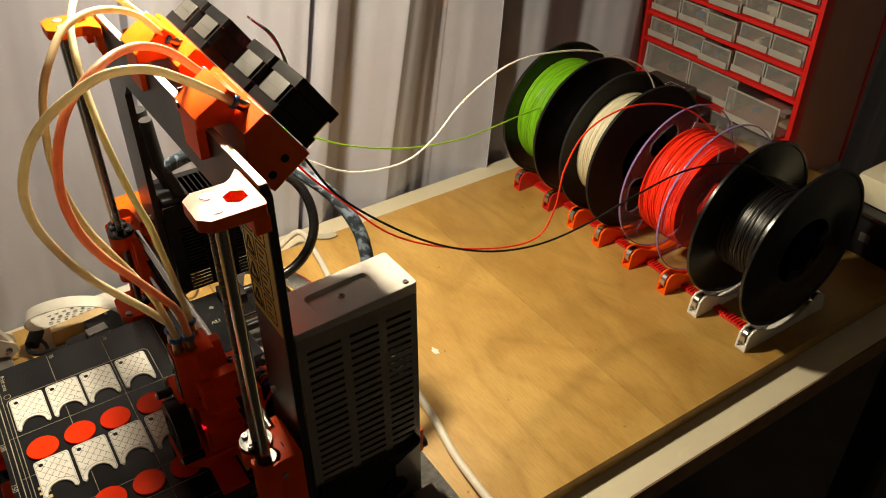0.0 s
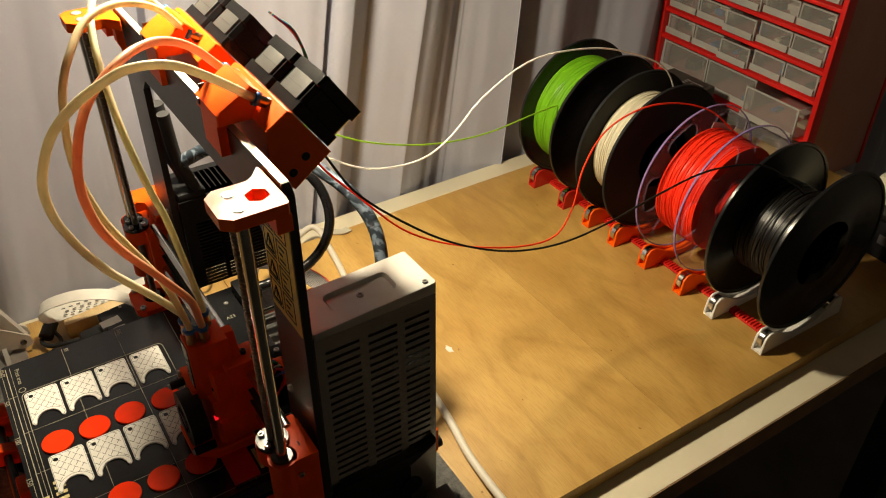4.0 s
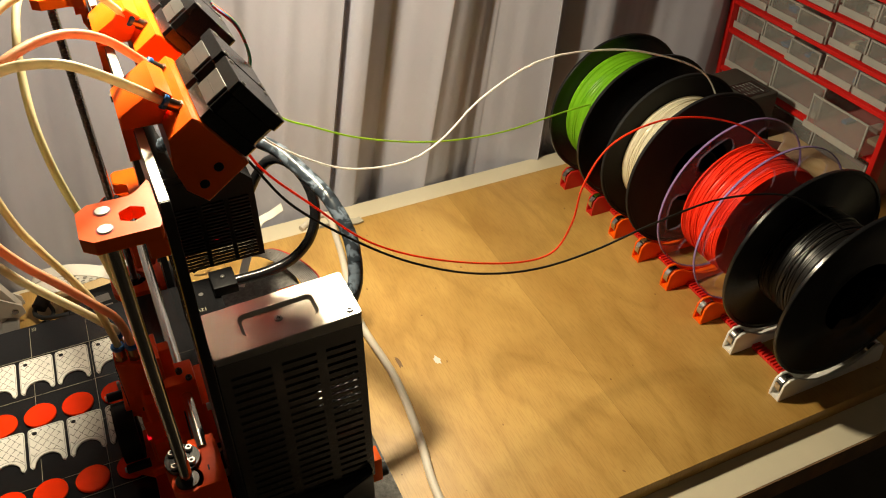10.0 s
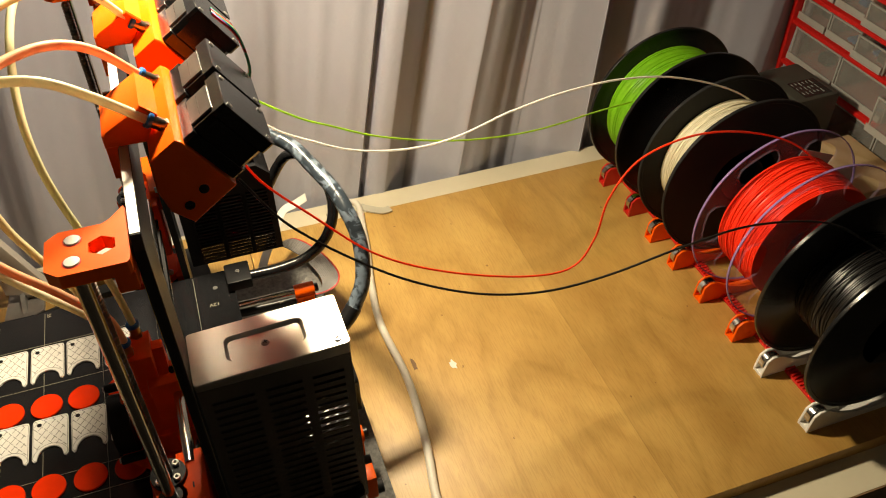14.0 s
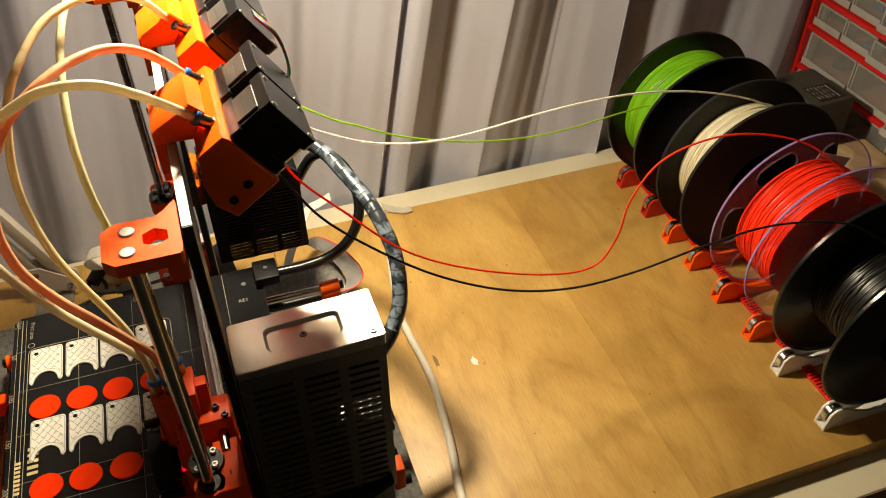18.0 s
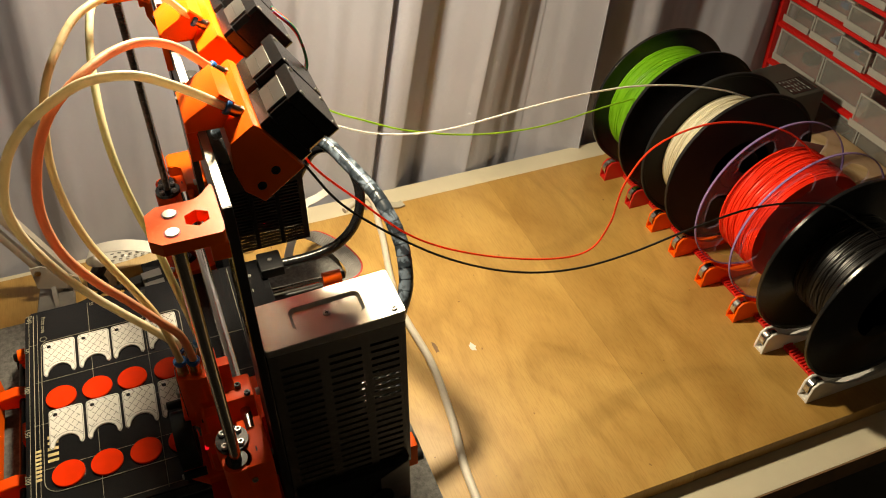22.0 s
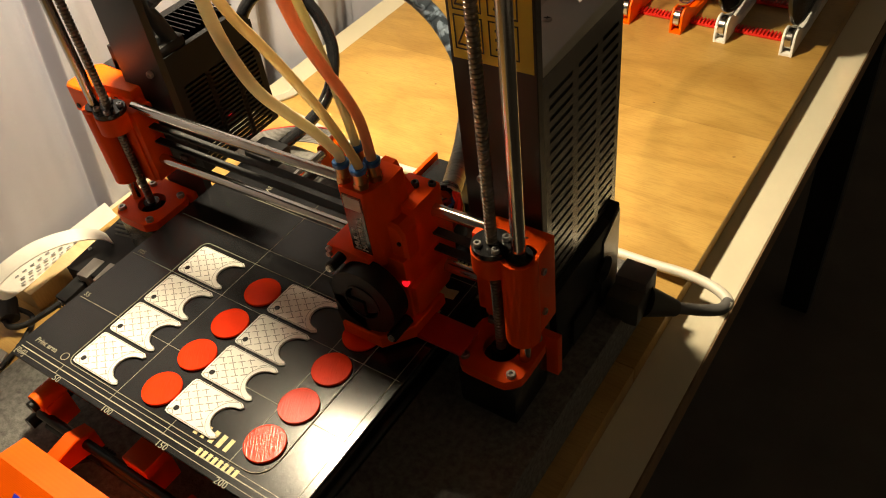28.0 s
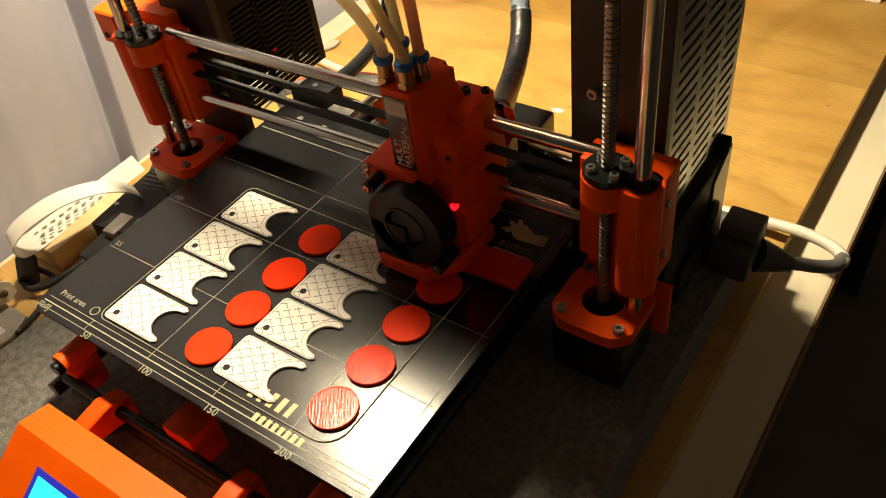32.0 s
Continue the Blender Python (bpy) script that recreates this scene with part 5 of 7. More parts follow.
def feeder_motor(parent, x):
    """A stepper motor square to the tilted feeder."""
    m = Matrix(((1, 0, 0, x), (0, V.y, U.y, -0.4245), (0, V.z, U.z, 0.4085 - 0.04), (0, 0, 0, 1)))
    bm = bmesh.new()
    def oct_box(h0, h1, a, c):
        out = [(-a + c, 0.0205 - a), (a - c, 0.0205 - a), (a, 0.0205 - a + c), (a, 0.0205 + a - c), (a - c, 0.0205 + a), (-a + c, 0.0205 + a), (-a, 0.0205 + a - c), (-a, 0.0205 - a + c)]
        add_prism(bm, out, h0, h1, m, bev=0.0004)
    oct_box(0.009, 0.0235, 0.0193, 0.0035)
    mo = part("motor", bm, MOTOR_BLACK, parent, "black stepper motor with grey label")
    for h0, h1 in ((0.0005, 0.009), (0.0235, 0.0325)):
        bm = bmesh.new()
        oct_box(h0, h1, 0.0200, 0.002)
        part("end_cap", bm, MOTOR_BLACK, mo)
    bm = bmesh.new()
    add_box(bm, (-0.0125, 0.0205 - 0.0200 - 0.0006, 0.0085), (0.0125, 0.0205 - 0.0193 + 0.0002, 0.0240), m)
    part("motor_label", bm, GREY_PAD, mo, "grey motor label")
    bm = bmesh.new()
    for i in range(9):
        add_box(bm, (-0.010 + i * 0.0023, -0.00025, 0.0155), (-0.0088 + i * 0.0023, 0.0, 0.0161), m)
    part("lettering_bar", bm, INK, mo)
    for a in (-1, 1):
        for b in (-1, 1):
            p = m @ Vector((a * 0.0155, 0.0205 + b * 0.0155, 0.0325))
            bolt(mo, p, U, r=0.0018, h=0.0006)


near_mount = feeder_mount(-0.0640, 0.0260, -0.0380, 0.0030)
far_mount = feeder_mount(-0.1900, -0.1000, -0.1640, -0.1230)
for f, xs in ((near_mount, (0.0040, -0.0395)), (far_mount, (-0.1225, -0.1660))):
    for x in xs:
        feeder_motor(f, x)
FEEDS = [Vector((0.0024, -0.4403, 0.4136)), Vector((-0.0513, -0.4410, 0.4134)), Vector((-0.1260, -0.4414, 0.4140)), Vector((-0.1797, -0.4414, 0.4140))]
TUBE_WAY = Vector((0, -0.80, 0.60))
for f, p in zip((near_mount, near_mount, far_mount, far_mount), FEEDS):
    fitting(f, P(*(p - TUBE_WAY * 0.0145)), TUBE_WAY)
# motor leads behind the far pair
for i in range(8):
    a = 0.0013 * i
    tube_part("motor_lead", [P(-0.078 - a, -0.390, 0.432), P(-0.072 - a * 0.5, -0.378, 0.418 + 0.001 * (i % 3)), P(-0.066 + a * 0.4, -0.374, 0.400), P(-0.066 + a * 0.3, -0.378, 0.385)], 0.0009, WIRE_COLOURS[i % 5], far_mount, 5, 6)

# ---- guide tubes: they swing about their upper ends as the head travels ----
HEAD_AT_REST, HOSE_AT_REST = 0.009, -0.0045
TUBES = [
    (0, TUBE_NATURAL, (-0.0150, -0.5080), [(0.0035, -0.466, 0.434), (0.006, -0.488, 0.4475), (0.009, -0.512, 0.4510), (0.0105, -0.532, 0.4440), (0.0125, -0.548, 0.4350), (0.0125, -0.560, 0.4230), (0.0125, -0.568, 0.4085), (0.0125, -0.574, 0.3890), (0.0090, -0.5735, 0.3660), (0.0045, -0.568, 0.3430), (0.0005, -0.560, 0.3210), (-0.0025, -0.550, 0.3000), (-0.0030, -0.538, 0.2820), (-0.0035, -0.524, 0.2620), (-0.0050, -0.513, 0.2440)]),
    (1, TUBE_ORANGE, (0.0, -0.4994), [(-0.047, -0.460, 0.434), (-0.039, -0.479, 0.4450), (-0.024, -0.498, 0.4490), (-0.005, -0.516, 0.4480), (0.005, -0.533, 0.4380), (0.013, -0.544, 0.4250), (0.0185, -0.551, 0.4090), (0.0235, -0.555, 0.3930), (0.0275, -0.555, 0.3760), (0.0280, -0.551, 0.3560), (0.0235, -0.541, 0.3310), (0.0180, -0.527, 0.3050), (0.0145, -0.514, 0.2810), (0.0100, -0.503, 0.2580)]),
    (2, TUBE_YELLOW, (-0.0025, -0.5085), [(-0.121, -0.460, 0.437), (-0.108, -0.487, 0.449), (-0.086, -0.513, 0.4490), (-0.062, -0.531, 0.4370), (-0.049, -0.541, 0.4230), (-0.040, -0.546, 0.4080), (-0.031, -0.550, 0.3840), (-0.0235, -0.549, 0.3600), (-0.0165, -0.543, 0.3340), (-0.0110, -0.534, 0.3130), (-0.0070, -0.522, 0.2860), (-0.0030, -0.514, 0.2640)]),
    (3, TUBE_GREEN, (-0.0165, -0.4925), [(-0.173, -0.465, 0.439), (-0.150, -0.489, 0.449), (-0.115, -0.504, 0.4430), (-0.088, -0.511, 0.4290), (-0.062, -0.514, 0.4100), (-0.0405, -0.5145, 0.3890), (-0.0265, -0.512, 0.3650), (-0.0200, -0.508, 0.3420), (-0.0150, -0.503, 0.3200), (-0.0110, -0.499, 0.2900), (-0.0090, -0.495, 0.2600)]),
]
BENDS = []


def bending(name, pts, r, mat, label, links, rest, pitch=0.0, sleeve=None):
    """A tube that bends: short rigid pieces, each one moved as the head travels."""
    thing_ = tagged(new(name), label)
    thing_.parent = printer
    thing_.empty_display_size = 0.01
    line = [P(*q) for q in resample(pts, links * 8)]
    total = len(line) - 1
    side, s, rings = (line[1] - line[0]).orthogonal().normalized(), 0.0, []
    n = 14
    for i, p in enumerate(line):
        t = (line[min(i + 1, total)] - line[max(i - 1, 0)]).normalized()
        s += (p - line[i - 1]).length if i else 0.0
        side = (side - t * side.dot(t)).normalized()
        other = t.cross(side)
        ring = []
        for k in range(n):
            a = 2 * math.pi * k / n
            q = r * (1.09 if sleeve and i > total * 0.68 else 1.0)
            if pitch:
                saw = (s / pitch - k / n) % 1.0
                q *= 0.94 + 0.06 * min(1.0, saw * 6) - 0.015 * saw
            ring.append(p + (side * math.cos(a) + other * math.sin(a)) * q)
        rings.append(ring)
    for j in range(links):
        lo, hi = max(0, j * 8), min(total, j * 8 + 8)
        bm = bmesh.new()
        use = rings[lo:hi + 1]
        if hi < total:
            mid = line[hi].lerp(line[hi + 1], 0.4)
            use.append([mid + (u.lerp(v, 0.4) - mid) * 0.96 for u, v in zip(rings[hi], rings[hi + 1])])
        add_verts_faces(bm, [v for g in use for v in g], [(i * n + k, i * n + (k + 1) % n, (i + 1) * n + (k + 1) % n, (i + 1) * n + k) for i in range(len(use) - 1) for k in range(n)])
        black = sleeve and j > links * 0.68
        ob = part(name.split("_")[-1] + "_piece", bm, sleeve if black else mat, thing_)
        BENDS.append((ob, line[j * 8], line[j * 8 + 8], j / links, (j + 1) / links, rest))


def resample(pts, n):
    line = spline(pts, 10)
    acc = [0.0]
    for a, b in zip(line, line[1:]):
        acc.append(acc[-1] + (b - a).length)
    out, j = [], 0
    for i in range(n + 1):
        d = acc[-1] * i / n
        while j < len(acc) - 2 and acc[j + 1] < d:
            j += 1
        k = (d - acc[j]) / max(1e-9, acc[j + 1] - acc[j])
        out.append(line[j].lerp(line[j + 1], k))
    return out


for feed, mat, (dx, y), mids in TUBES:
    anchor = FEEDS[feed]
    end = Vector((HEAD_AT_REST + dx, y, 0.2285))
    pts = [anchor - TUBE_WAY * 0.006, anchor] + [Vector(q) for q in mids] + [end + Vector((0, 0, 0.006)), end - Vector((0, 0, 0.005))]
    bending("guide_tube", pts, 0.0029 if feed < 2 else 0.0026, mat, "translucent guide tube", 26, HEAD_AT_REST)

# ---- wiring hoses of the printer ----
hose_end = Vector((HOSE_AT_REST + 0.001, -0.441, 0.159))
bending("wiring_hose", [Vector(q) for q in ((-0.240, -0.438, 0.246), (-0.226, -0.420, 0.2590), (-0.218, -0.400, 0.2632), (-0.2135, -0.378, 0.2592), (-0.205, -0.354, 0.2500), (-0.190, -0.339, 0.2440), (-0.165, -0.328, 0.2370), (-0.136, -0.317, 0.2290), (-0.112, -0.311, 0.2190), (-0.095, -0.307, 0.2030), (-0.081, -0.308, 0.1860), (-0.068, -0.314, 0.1670), (-0.054, -0.333, 0.1460), (-0.041, -0.362, 0.1370), (-0.028, -0.392, 0.1390), (-0.014, -0.420, 0.1480))] + [hose_end], 0.0068, WRAP, "spiral-wrapped wiring hose with bluish foil", 44, HOSE_AT_REST, 0.021, BLACK_STEEL)
bm = bmesh.new()
add_wrap(bm, spline([P(-0.258, -0.364, 0.158), P(-0.256, -0.352, 0.180), P(-0.248, -0.342, 0.198), P(-0.235, -0.331, 0.207), P(-0.221, -0.320, 0.203), P(-0.211, -0.312, 0.189), P(-0.202, -0.309, 0.170), P(-0.194, -0.313, 0.150), P(-0.190, -0.325, 0.130), P(-0.188, -0.345, 0.116), P(-0.187, -0.372, 0.111), P(-0.188, -0.400, 0.110)], 16), 0.0054, 0.013, 14, 0.08)
part("bed_cable", bm, BLACK_GLOSS, printer, "black spiral-wrapped bed cable in a loop")


# ---- printed pieces on the bed ----
def printed_bracket():
    """A thin plate with a hole, diagonal lattice lines in shade grey and a round bite at one end."""
    w, ln = 0.0280, 0.0425
    bite = [(ln - 0.0005 + 0.0115 * math.cos(a), 0.0 + 0.0105 * math.sin(a)) for a in [radians(d) for d in range(90, 271, 12)]]
    r = 0.003
    out = [(r, -w / 2), (ln - 0.002, -w / 2), (ln + 0.001, -w / 2 + 0.0018), (ln, -0.0105)]
    out += [(x, y) for x, y in reversed(bite)]
    out += [(ln, 0.0105), (ln + 0.001, w / 2 - 0.0018), (ln - 0.002, w / 2), (r, w / 2), (0.0008, w / 2 - 0.0008), (0, w / 2 - r), (0, -w / 2 + r), (0.0008, -w / 2 + 0.0008)]
    plate = bmesh.new()
    add_prism(plate, out, 0, 0.0011, None, bev=0.0002)
    bm = bmesh.new()
    def ribbon(a, b, wd=0.0005):
        d = (Vector(b) - Vector(a)).normalized()
        n = Vector((-d.y, d.x)) * wd
        add_prism(bm, [tuple(Vector(a) + n), tuple(Vector(a) - n), tuple(Vector(b) - n), tuple(Vector(b) + n)], 0.0010, 0.00122)
    rim = [Vector(p) for p in out]
    mid = sum(rim, Vector((0, 0))) / len(rim)
    for p, q in zip(rim, rim[1:] + rim[:1]):
        ribbon(p * 0.95 + mid * 0.05, q * 0.95 + mid * 0.05, 0.00018)
    def inside(p):
        return 0.0012 < p.x < ln - 0.001 and abs(p.y) < w / 2 - 0.0012 and (p - Vector((ln - 0.0005, 0))).length > 0.0125
    for s in (1, -1):
        for k in range(-10, 14):
            run = []
            for t in range(0, 90):
                p = Vector((t * 0.0006, s * (t * 0.00046 + k * 0.0068 - 0.020)))
                if inside(p):
                    run.append(p)
            for q in range(0 if s > 0 else 4, len(run) - 6, 8):
                ribbon(run[q], run[q + 6], 0.00027)
    arc = [Vector((ln - 0.0005 + 0.0140 * math.cos(radians(d)), 0.0138 * math.sin(radians(d)))) for d in range(104, 257, 8)]
    for p, q in zip(arc, arc[1:]):
        ribbon(p, q, 0.00016)
    ribs = finish("lattice", bm, RIB_SHADE)
    me = finish("printed_bracket", plate, WHITE_PRINT)
    hole = bmesh.new()
    add_cyl(hole, (0.0062, -0.0087, 0.0010), (0.0062, -0.0087, 0.0014), 0.0019, n=16)
    me2 = finish("hole", hole, PCB_BLACK)
    return me, me2, ribs


def prints():
    me, hole, ribs = printed_bracket()
    for x, ys in ((-0.1648, (-0.6212, -0.5904, -0.5602, -0.5280)), (-0.0792, (-0.6182, -0.5876, -0.5572, -0.5263))):
        for y in ys:
            ob = new("printed_bracket", me)
            ob.matrix_basis = pose(x, y, BED_TOP + 0.0002)
            tagged(ob, "white printed plate with diagonal ribs lying on the print bed", "printed part", "printed plates on the bed")
            h = new("hole", hole)
            h.parent = ob
            h = new("lattice", ribs)
            h.parent = ob
    bm = bmesh.new()
    add_lathe(bm, [(0.0001, 0.00165), (0.0118, 0.00165), (0.01185, 0.00185), (0.0125, 0.00185), (0.0128, 0.0015), (0.0128, 0.0003), (0.0125, 0), (0.0001, 0)], None, 48)
    disc = finish("printed_disc", bm, RED_DISC)
    rnd = random.Random(3)
    for x, ys in ((-0.0922, (-0.6212, -0.5907, -0.5606, -0.5287)), (-0.0073, (-0.6184, -0.5884, -0.5573, -0.5264))):
        for y in ys:
            ob = new("printed_disc", disc)
            ob.matrix_basis = pose(x, y, BED_TOP + 0.0002, rz=rnd.uniform(-9, 9))
            tagged(ob, "glossy red printed disc lying on the print bed", "printed part", "printed discs on the bed")
    # outline strand round the prints
    pts = []
    xa, xb, ya, yb, r = -0.1675, 0.0075, -0.6370, -0.5100, 0.006
    for cx, cy, st in ((xb - r, yb - r, 0), (xa + r, yb - r, 90), (xa + r, ya + r, 180), (xb - r * 2.2, ya + r * 2.2, 270)):
        rr = r if st != 270 else r * 2.2
        pts += [(cx + rr * math.cos(radians(st + 15 * i)), cy + rr * math.sin(radians(st + 15 * i)), BED_TOP + 0.0005) for i in range(7)]
    bm = bmesh.new()
    add_tube(bm, pts + [pts[0]], 0.00032, 5)
    sk = part("print_outline", bm, SILK)
    tagged(sk, "thin printed outline strand round the printed pieces", "printed part")




def streaky_print(name, base, rough, spec):
    """Glossy printed top skin with uneven diagonal strokes."""
    m = material(name, base, rough, var=0.06, scale=60, bump=0.05, bump_scale=900, spec=spec)
    n, l = m.node_tree.nodes, m.node_tree.links
    co = next(q for q in n if q.type == "TEX_COORD")
    turned = n.new("ShaderNodeMapping")
    turned.vector_type = "TEXTURE"
    turned.inputs["Rotation"].default_value = (0, 0, radians(125))
    turned.inputs["Scale"].default_value = (0.013, 0.0011, 1.0)
    l.new(co.outputs["Object"], turned.inputs["Vector"])
    strokes = n.new("ShaderNodeTexNoise")
    strokes.inputs["Scale"].default_value, strokes.inputs["Detail"].default_value = 1.0, 2.0
    l.new(turned.outputs[0], strokes.inputs["Vector"])
    first = next(q for q in n if q.type == "BUMP")
    second = n.new("ShaderNodeBump")
    second.inputs["Strength"].default_value, second.inputs["Distance"].default_value = 0.32, 0.0006
    l.new(strokes.outputs["Fac"], second.inputs["Height"])
    l.new(first.outputs[0], second.inputs["Normal"])
    l.new(second.outputs[0], n["Principled BSDF"].inputs["Normal"])
    return m


RED_DISC = streaky_print("glossy_red_print", (0.92, 0.040, 0.004), 0.22, 0.16)
prints()


# ---- spools, holders and filament ----
SPOOL_Y, SPOOL_Z = 0.1405, 0.1120


def flange(r=0.0995, hub=0.026, t=0.0028, spokes=0):
    """A spool cheek; with spokes it has wide openings."""
    bm = bmesh.new()
    if not spokes:
        add_lathe(bm, [(hub, 0), (hub, t), (r * 0.55, t), (r * 0.56, t * 0.8), (r * 0.955, t * 0.8), (r * 0.965, t * 1.25), (r * 0.995, t * 1.25), (r, t), (r, 0), (r * 0.995, -t * 0.25), (r * 0.965, -t * 0.25), (r * 0.955, 0), (hub, 0)], None, 72)
    else:
        rings = [(hub, 0.26), (0.056, 0.36), (0.061, 0.25), (0.0705, 0.20), (0.081, 0.23), (0.086, 0.31), (r, 0.26)]
        sector = math.pi / spokes
        grid = []
        for rr, half in rings:
            row = []
            for k in range(12 * spokes):
                u = (k % 12 - 6) / 6
                w = abs(u) * 2 * half if abs(u) <= 0.5 else half + (abs(u) - 0.5) * 2 * (sector - half)
                a = (k // 12 * 2 + 1) * sector + math.copysign(w, u)
                row.append(bm.verts.new((rr * math.cos(a), rr * math.sin(a), 0)))
            grid.append(row)
        faces = []
        for j in range(len(rings) - 1):
            for k in range(12 * spokes):
                if 1 <= j <= 4 and not 3 <= k % 12 < 9:
                    continue
                e = (k + 1) % (12 * spokes)
                faces.append(bm.faces.new((grid[j][k], grid[j + 1][k], grid[j + 1][e], grid[j][e])))
        up = bmesh.ops.extrude_face_region(bm, geom=faces)
        for q in up["geom"]:
            if isinstance(q, bmesh.types.BMVert):
                q.co.z = t
        bmesh.ops.delete(bm, geom=[q for q in bm.verts if not q.link_faces], context="VERTS")
        bmesh.ops.recalc_face_normals(bm, faces=bm.faces[:])
    return bm


def winding(r, x0, x1, wire=0.0009, uneven=0.0):
    """Filament turns as a ridged drum."""
    rnd = random.Random(int(r * 10000))
    prof = [(0.03, x0)]
    n = int((x1 - x0) / (2 * wire))
    for i in range(n):
        c = x0 + (i + 0.5) * (x1 - x0) / n
        rr = r + rnd.uniform(-1, 1) * uneven
        prof += [(rr - wire * 0.75, c - wire), (rr, c - wire * 0.45), (rr, c + wire * 0.45)]
    prof += [(r - wire, x1), (0.03, x1)]
    bm = bmesh.new()
    add_lathe(bm, prof, None, 64)
    return bm


AXIS = Matrix(((0, 0, 1, 0), (1, 0, 0, 0), (0, 1, 0, 0), (0, 0, 0, 1)))


def spool(x0, x1, label, cheek, wound, r_wound, hub_mat, spokes=0, paper=False, r=0.0995, edge=None):
    s = thing("filament_spool", label, "spool", pose(x0, SPOOL_Y, SPOOL_Z), "filament spools on the rack")
    w = x1 - x0
    part("flange", flange(r, spokes=spokes), cheek, s, "", AXIS)
    part("flange", flange(r, spokes=spokes), cheek, s, "", Matrix.Translation((w - 0.0028, 0, 0)) @ AXIS)
    bm = bmesh.new()
    add_lathe(bm, [(0.026, 0.0), (0.040, 0.0), (0.040, w), (0.026, w), (0.026, 0.0)], None, 48)
    part("hub", bm, hub_mat, s, "", AXIS)
    part("winding", winding(r_wound, 0.0034, w - 0.0034, 0.00088, 0.0005), wound, s, "", AXIS)
    # loose crossing turns on top
    rnd = random.Random(int(abs(x0) * 999))
    for i in range(7):
        bm = bmesh.new()
        a0, b0, b1 = rnd.uniform(0, 6.28), rnd.uniform(0.006, w - 0.006), rnd.uniform(0.006, w - 0.006)
        pts = [((b0 + (b1 - b0) * k / 30), (r_wound + 0.0006) * math.cos(a0 + k * 0.16), (r_wound + 0.0006) * math.sin(a0 + k * 0.16)) for k in range(31)]
        add_tube(bm, pts, 0.00085, 6)
        part("loose_turn", bm, wound, s)
    if edge:
        for dx in (0.0014, w - 0.0014):
            bm = bmesh.new()
            add_lathe(bm, [(r - 0.0002, dx - 0.0012), (r + 0.0009, dx - 0.0012), (r + 0.0009, dx + 0.0012), (r - 0.0002, dx + 0.0012), (r - 0.0002, dx - 0.0012)], None, 72)
            part("rim", bm, edge, s, "", AXIS)
    if paper:
        bm = bmesh.new()
        add_box(bm, (0.0032, -0.018, 0.046), (0.0036, 0.028, 0.074))
        part("paper_label", bm, PAPER, s, "white paper label", Matrix.Rotation(radians(-22), 4, "X"))
    return s


spool(-0.3285, -0.2590, "black spool half full of bright green filament", BLACK_GLOSS, FIL_GREEN, 0.0770, BLACK_MATT)
spool(-0.2080, -0.1530, "black spool nearly full of ivory filament", BLACK_MATT, FIL_WHITE, 0.0720, BLACK_MATT)
spool(-0.0985, -0.0330, "clear spool with violet sheen full of red filament", CLEAR, FIL_RED, 0.0685, CLEAR, spokes=6, paper=True, r=0.0965, edge=CLEAR_EDGE)
spool(0.0135, 0.0905, "black spool holding a little black filament", BLACK_GLOSS, DARK_WINDING, 0.0560, BLACK_GLOSS, r=0.0985)


def holder(x, mat, label):
    """A low arm with a ball bearing near each end."""
    h = thing("spool_holder", label, "spool holder", pose(x, 0, 0), "spool holders under the spools")
    y0, y1 = 0.0705, 0.2105
    prof = [(y0, 0.0), (y0, 0.004), (y0 + 0.002, 0.022), (y0 + 0.008, 0.0275), (y0 + 0.018, 0.0270), (y0 + 0.033, 0.0170), (y0 + 0.052, 0.0095), ((y0 + y1) / 2, 0.0075)]
    prof = prof + [(y0 + y1 - a, b) for a, b in reversed(prof[:-1])]
    m = Matrix(((0, 0, 1, 0), (1, 0, 0, 0), (0, 1, 0, 0), (0, 0, 0, 1)))
    for nm, a, b in (("cheek", -0.0070, -0.0045), ("cheek", 0.0045, 0.0070)):
        bm = bmesh.new()
        add_prism(bm, prof, a, b, m, bev=0.0005)
        part(nm, bm, mat, h)
    bm = bmesh.new()
    low = [(y0 + 0.022, 0.0), (y0 + 0.022, 0.010), (y0 + 0.04, 0.009), ((y0 + y1) / 2, 0.006)]
    low = low + [(y0 + y1 - a, b) for a, b in reversed(low[:-1])]
    add_prism(bm, low, -0.0046, 0.0046, m)
    add_prism(bm, [(y0 + 0.0004, 0), (y0 + 0.0004, 0.003), (y0 + 0.022, 0.003), (y0 + 0.022, 0)], -0.0046, 0.0046, m)
    part("base", bm, mat, h)
    for y in (y0 + 0.0105, y1 - 0.0105):
        bm = bmesh.new()
        add_lathe(bm, [(0.0035, -0.0035), (0.0058, -0.0035), (0.0060, -0.003), (0.0088, -0.003), (0.0092, -0.0035), (0.0105, -0.0035), (0.0110, -0.003), (0.0110, 0.003), (0.0105, 0.0035), (0.0092, 0.0035), (0.0088, 0.003), (0.0060, 0.003), (0.0058, 0.0035), (0.0035, 0.0035), (0.0035, -0.0035)], None, 32)
        part("bearing", bm, STEEL, h, "steel ball bearing", Matrix.Translation((0, y, 0.0165)) @ AXIS)


for x, mat, lab in ((0.0895, WHITE_PRINT, "white"), (0.0170, WHITE_PRINT, "white"), (-0.0345, ORANGE, "orange"), (-0.0970, ORANGE, "orange"), (-0.1545, ORANGE, "orange"), (-0.2065, ORANGE, "orange"), (-0.2600, RED_PRINT, "red"), (-0.3270, RED_PRINT, "red")):
    holder(x, mat, lab + " printed spool holder with steel bearings on the board")


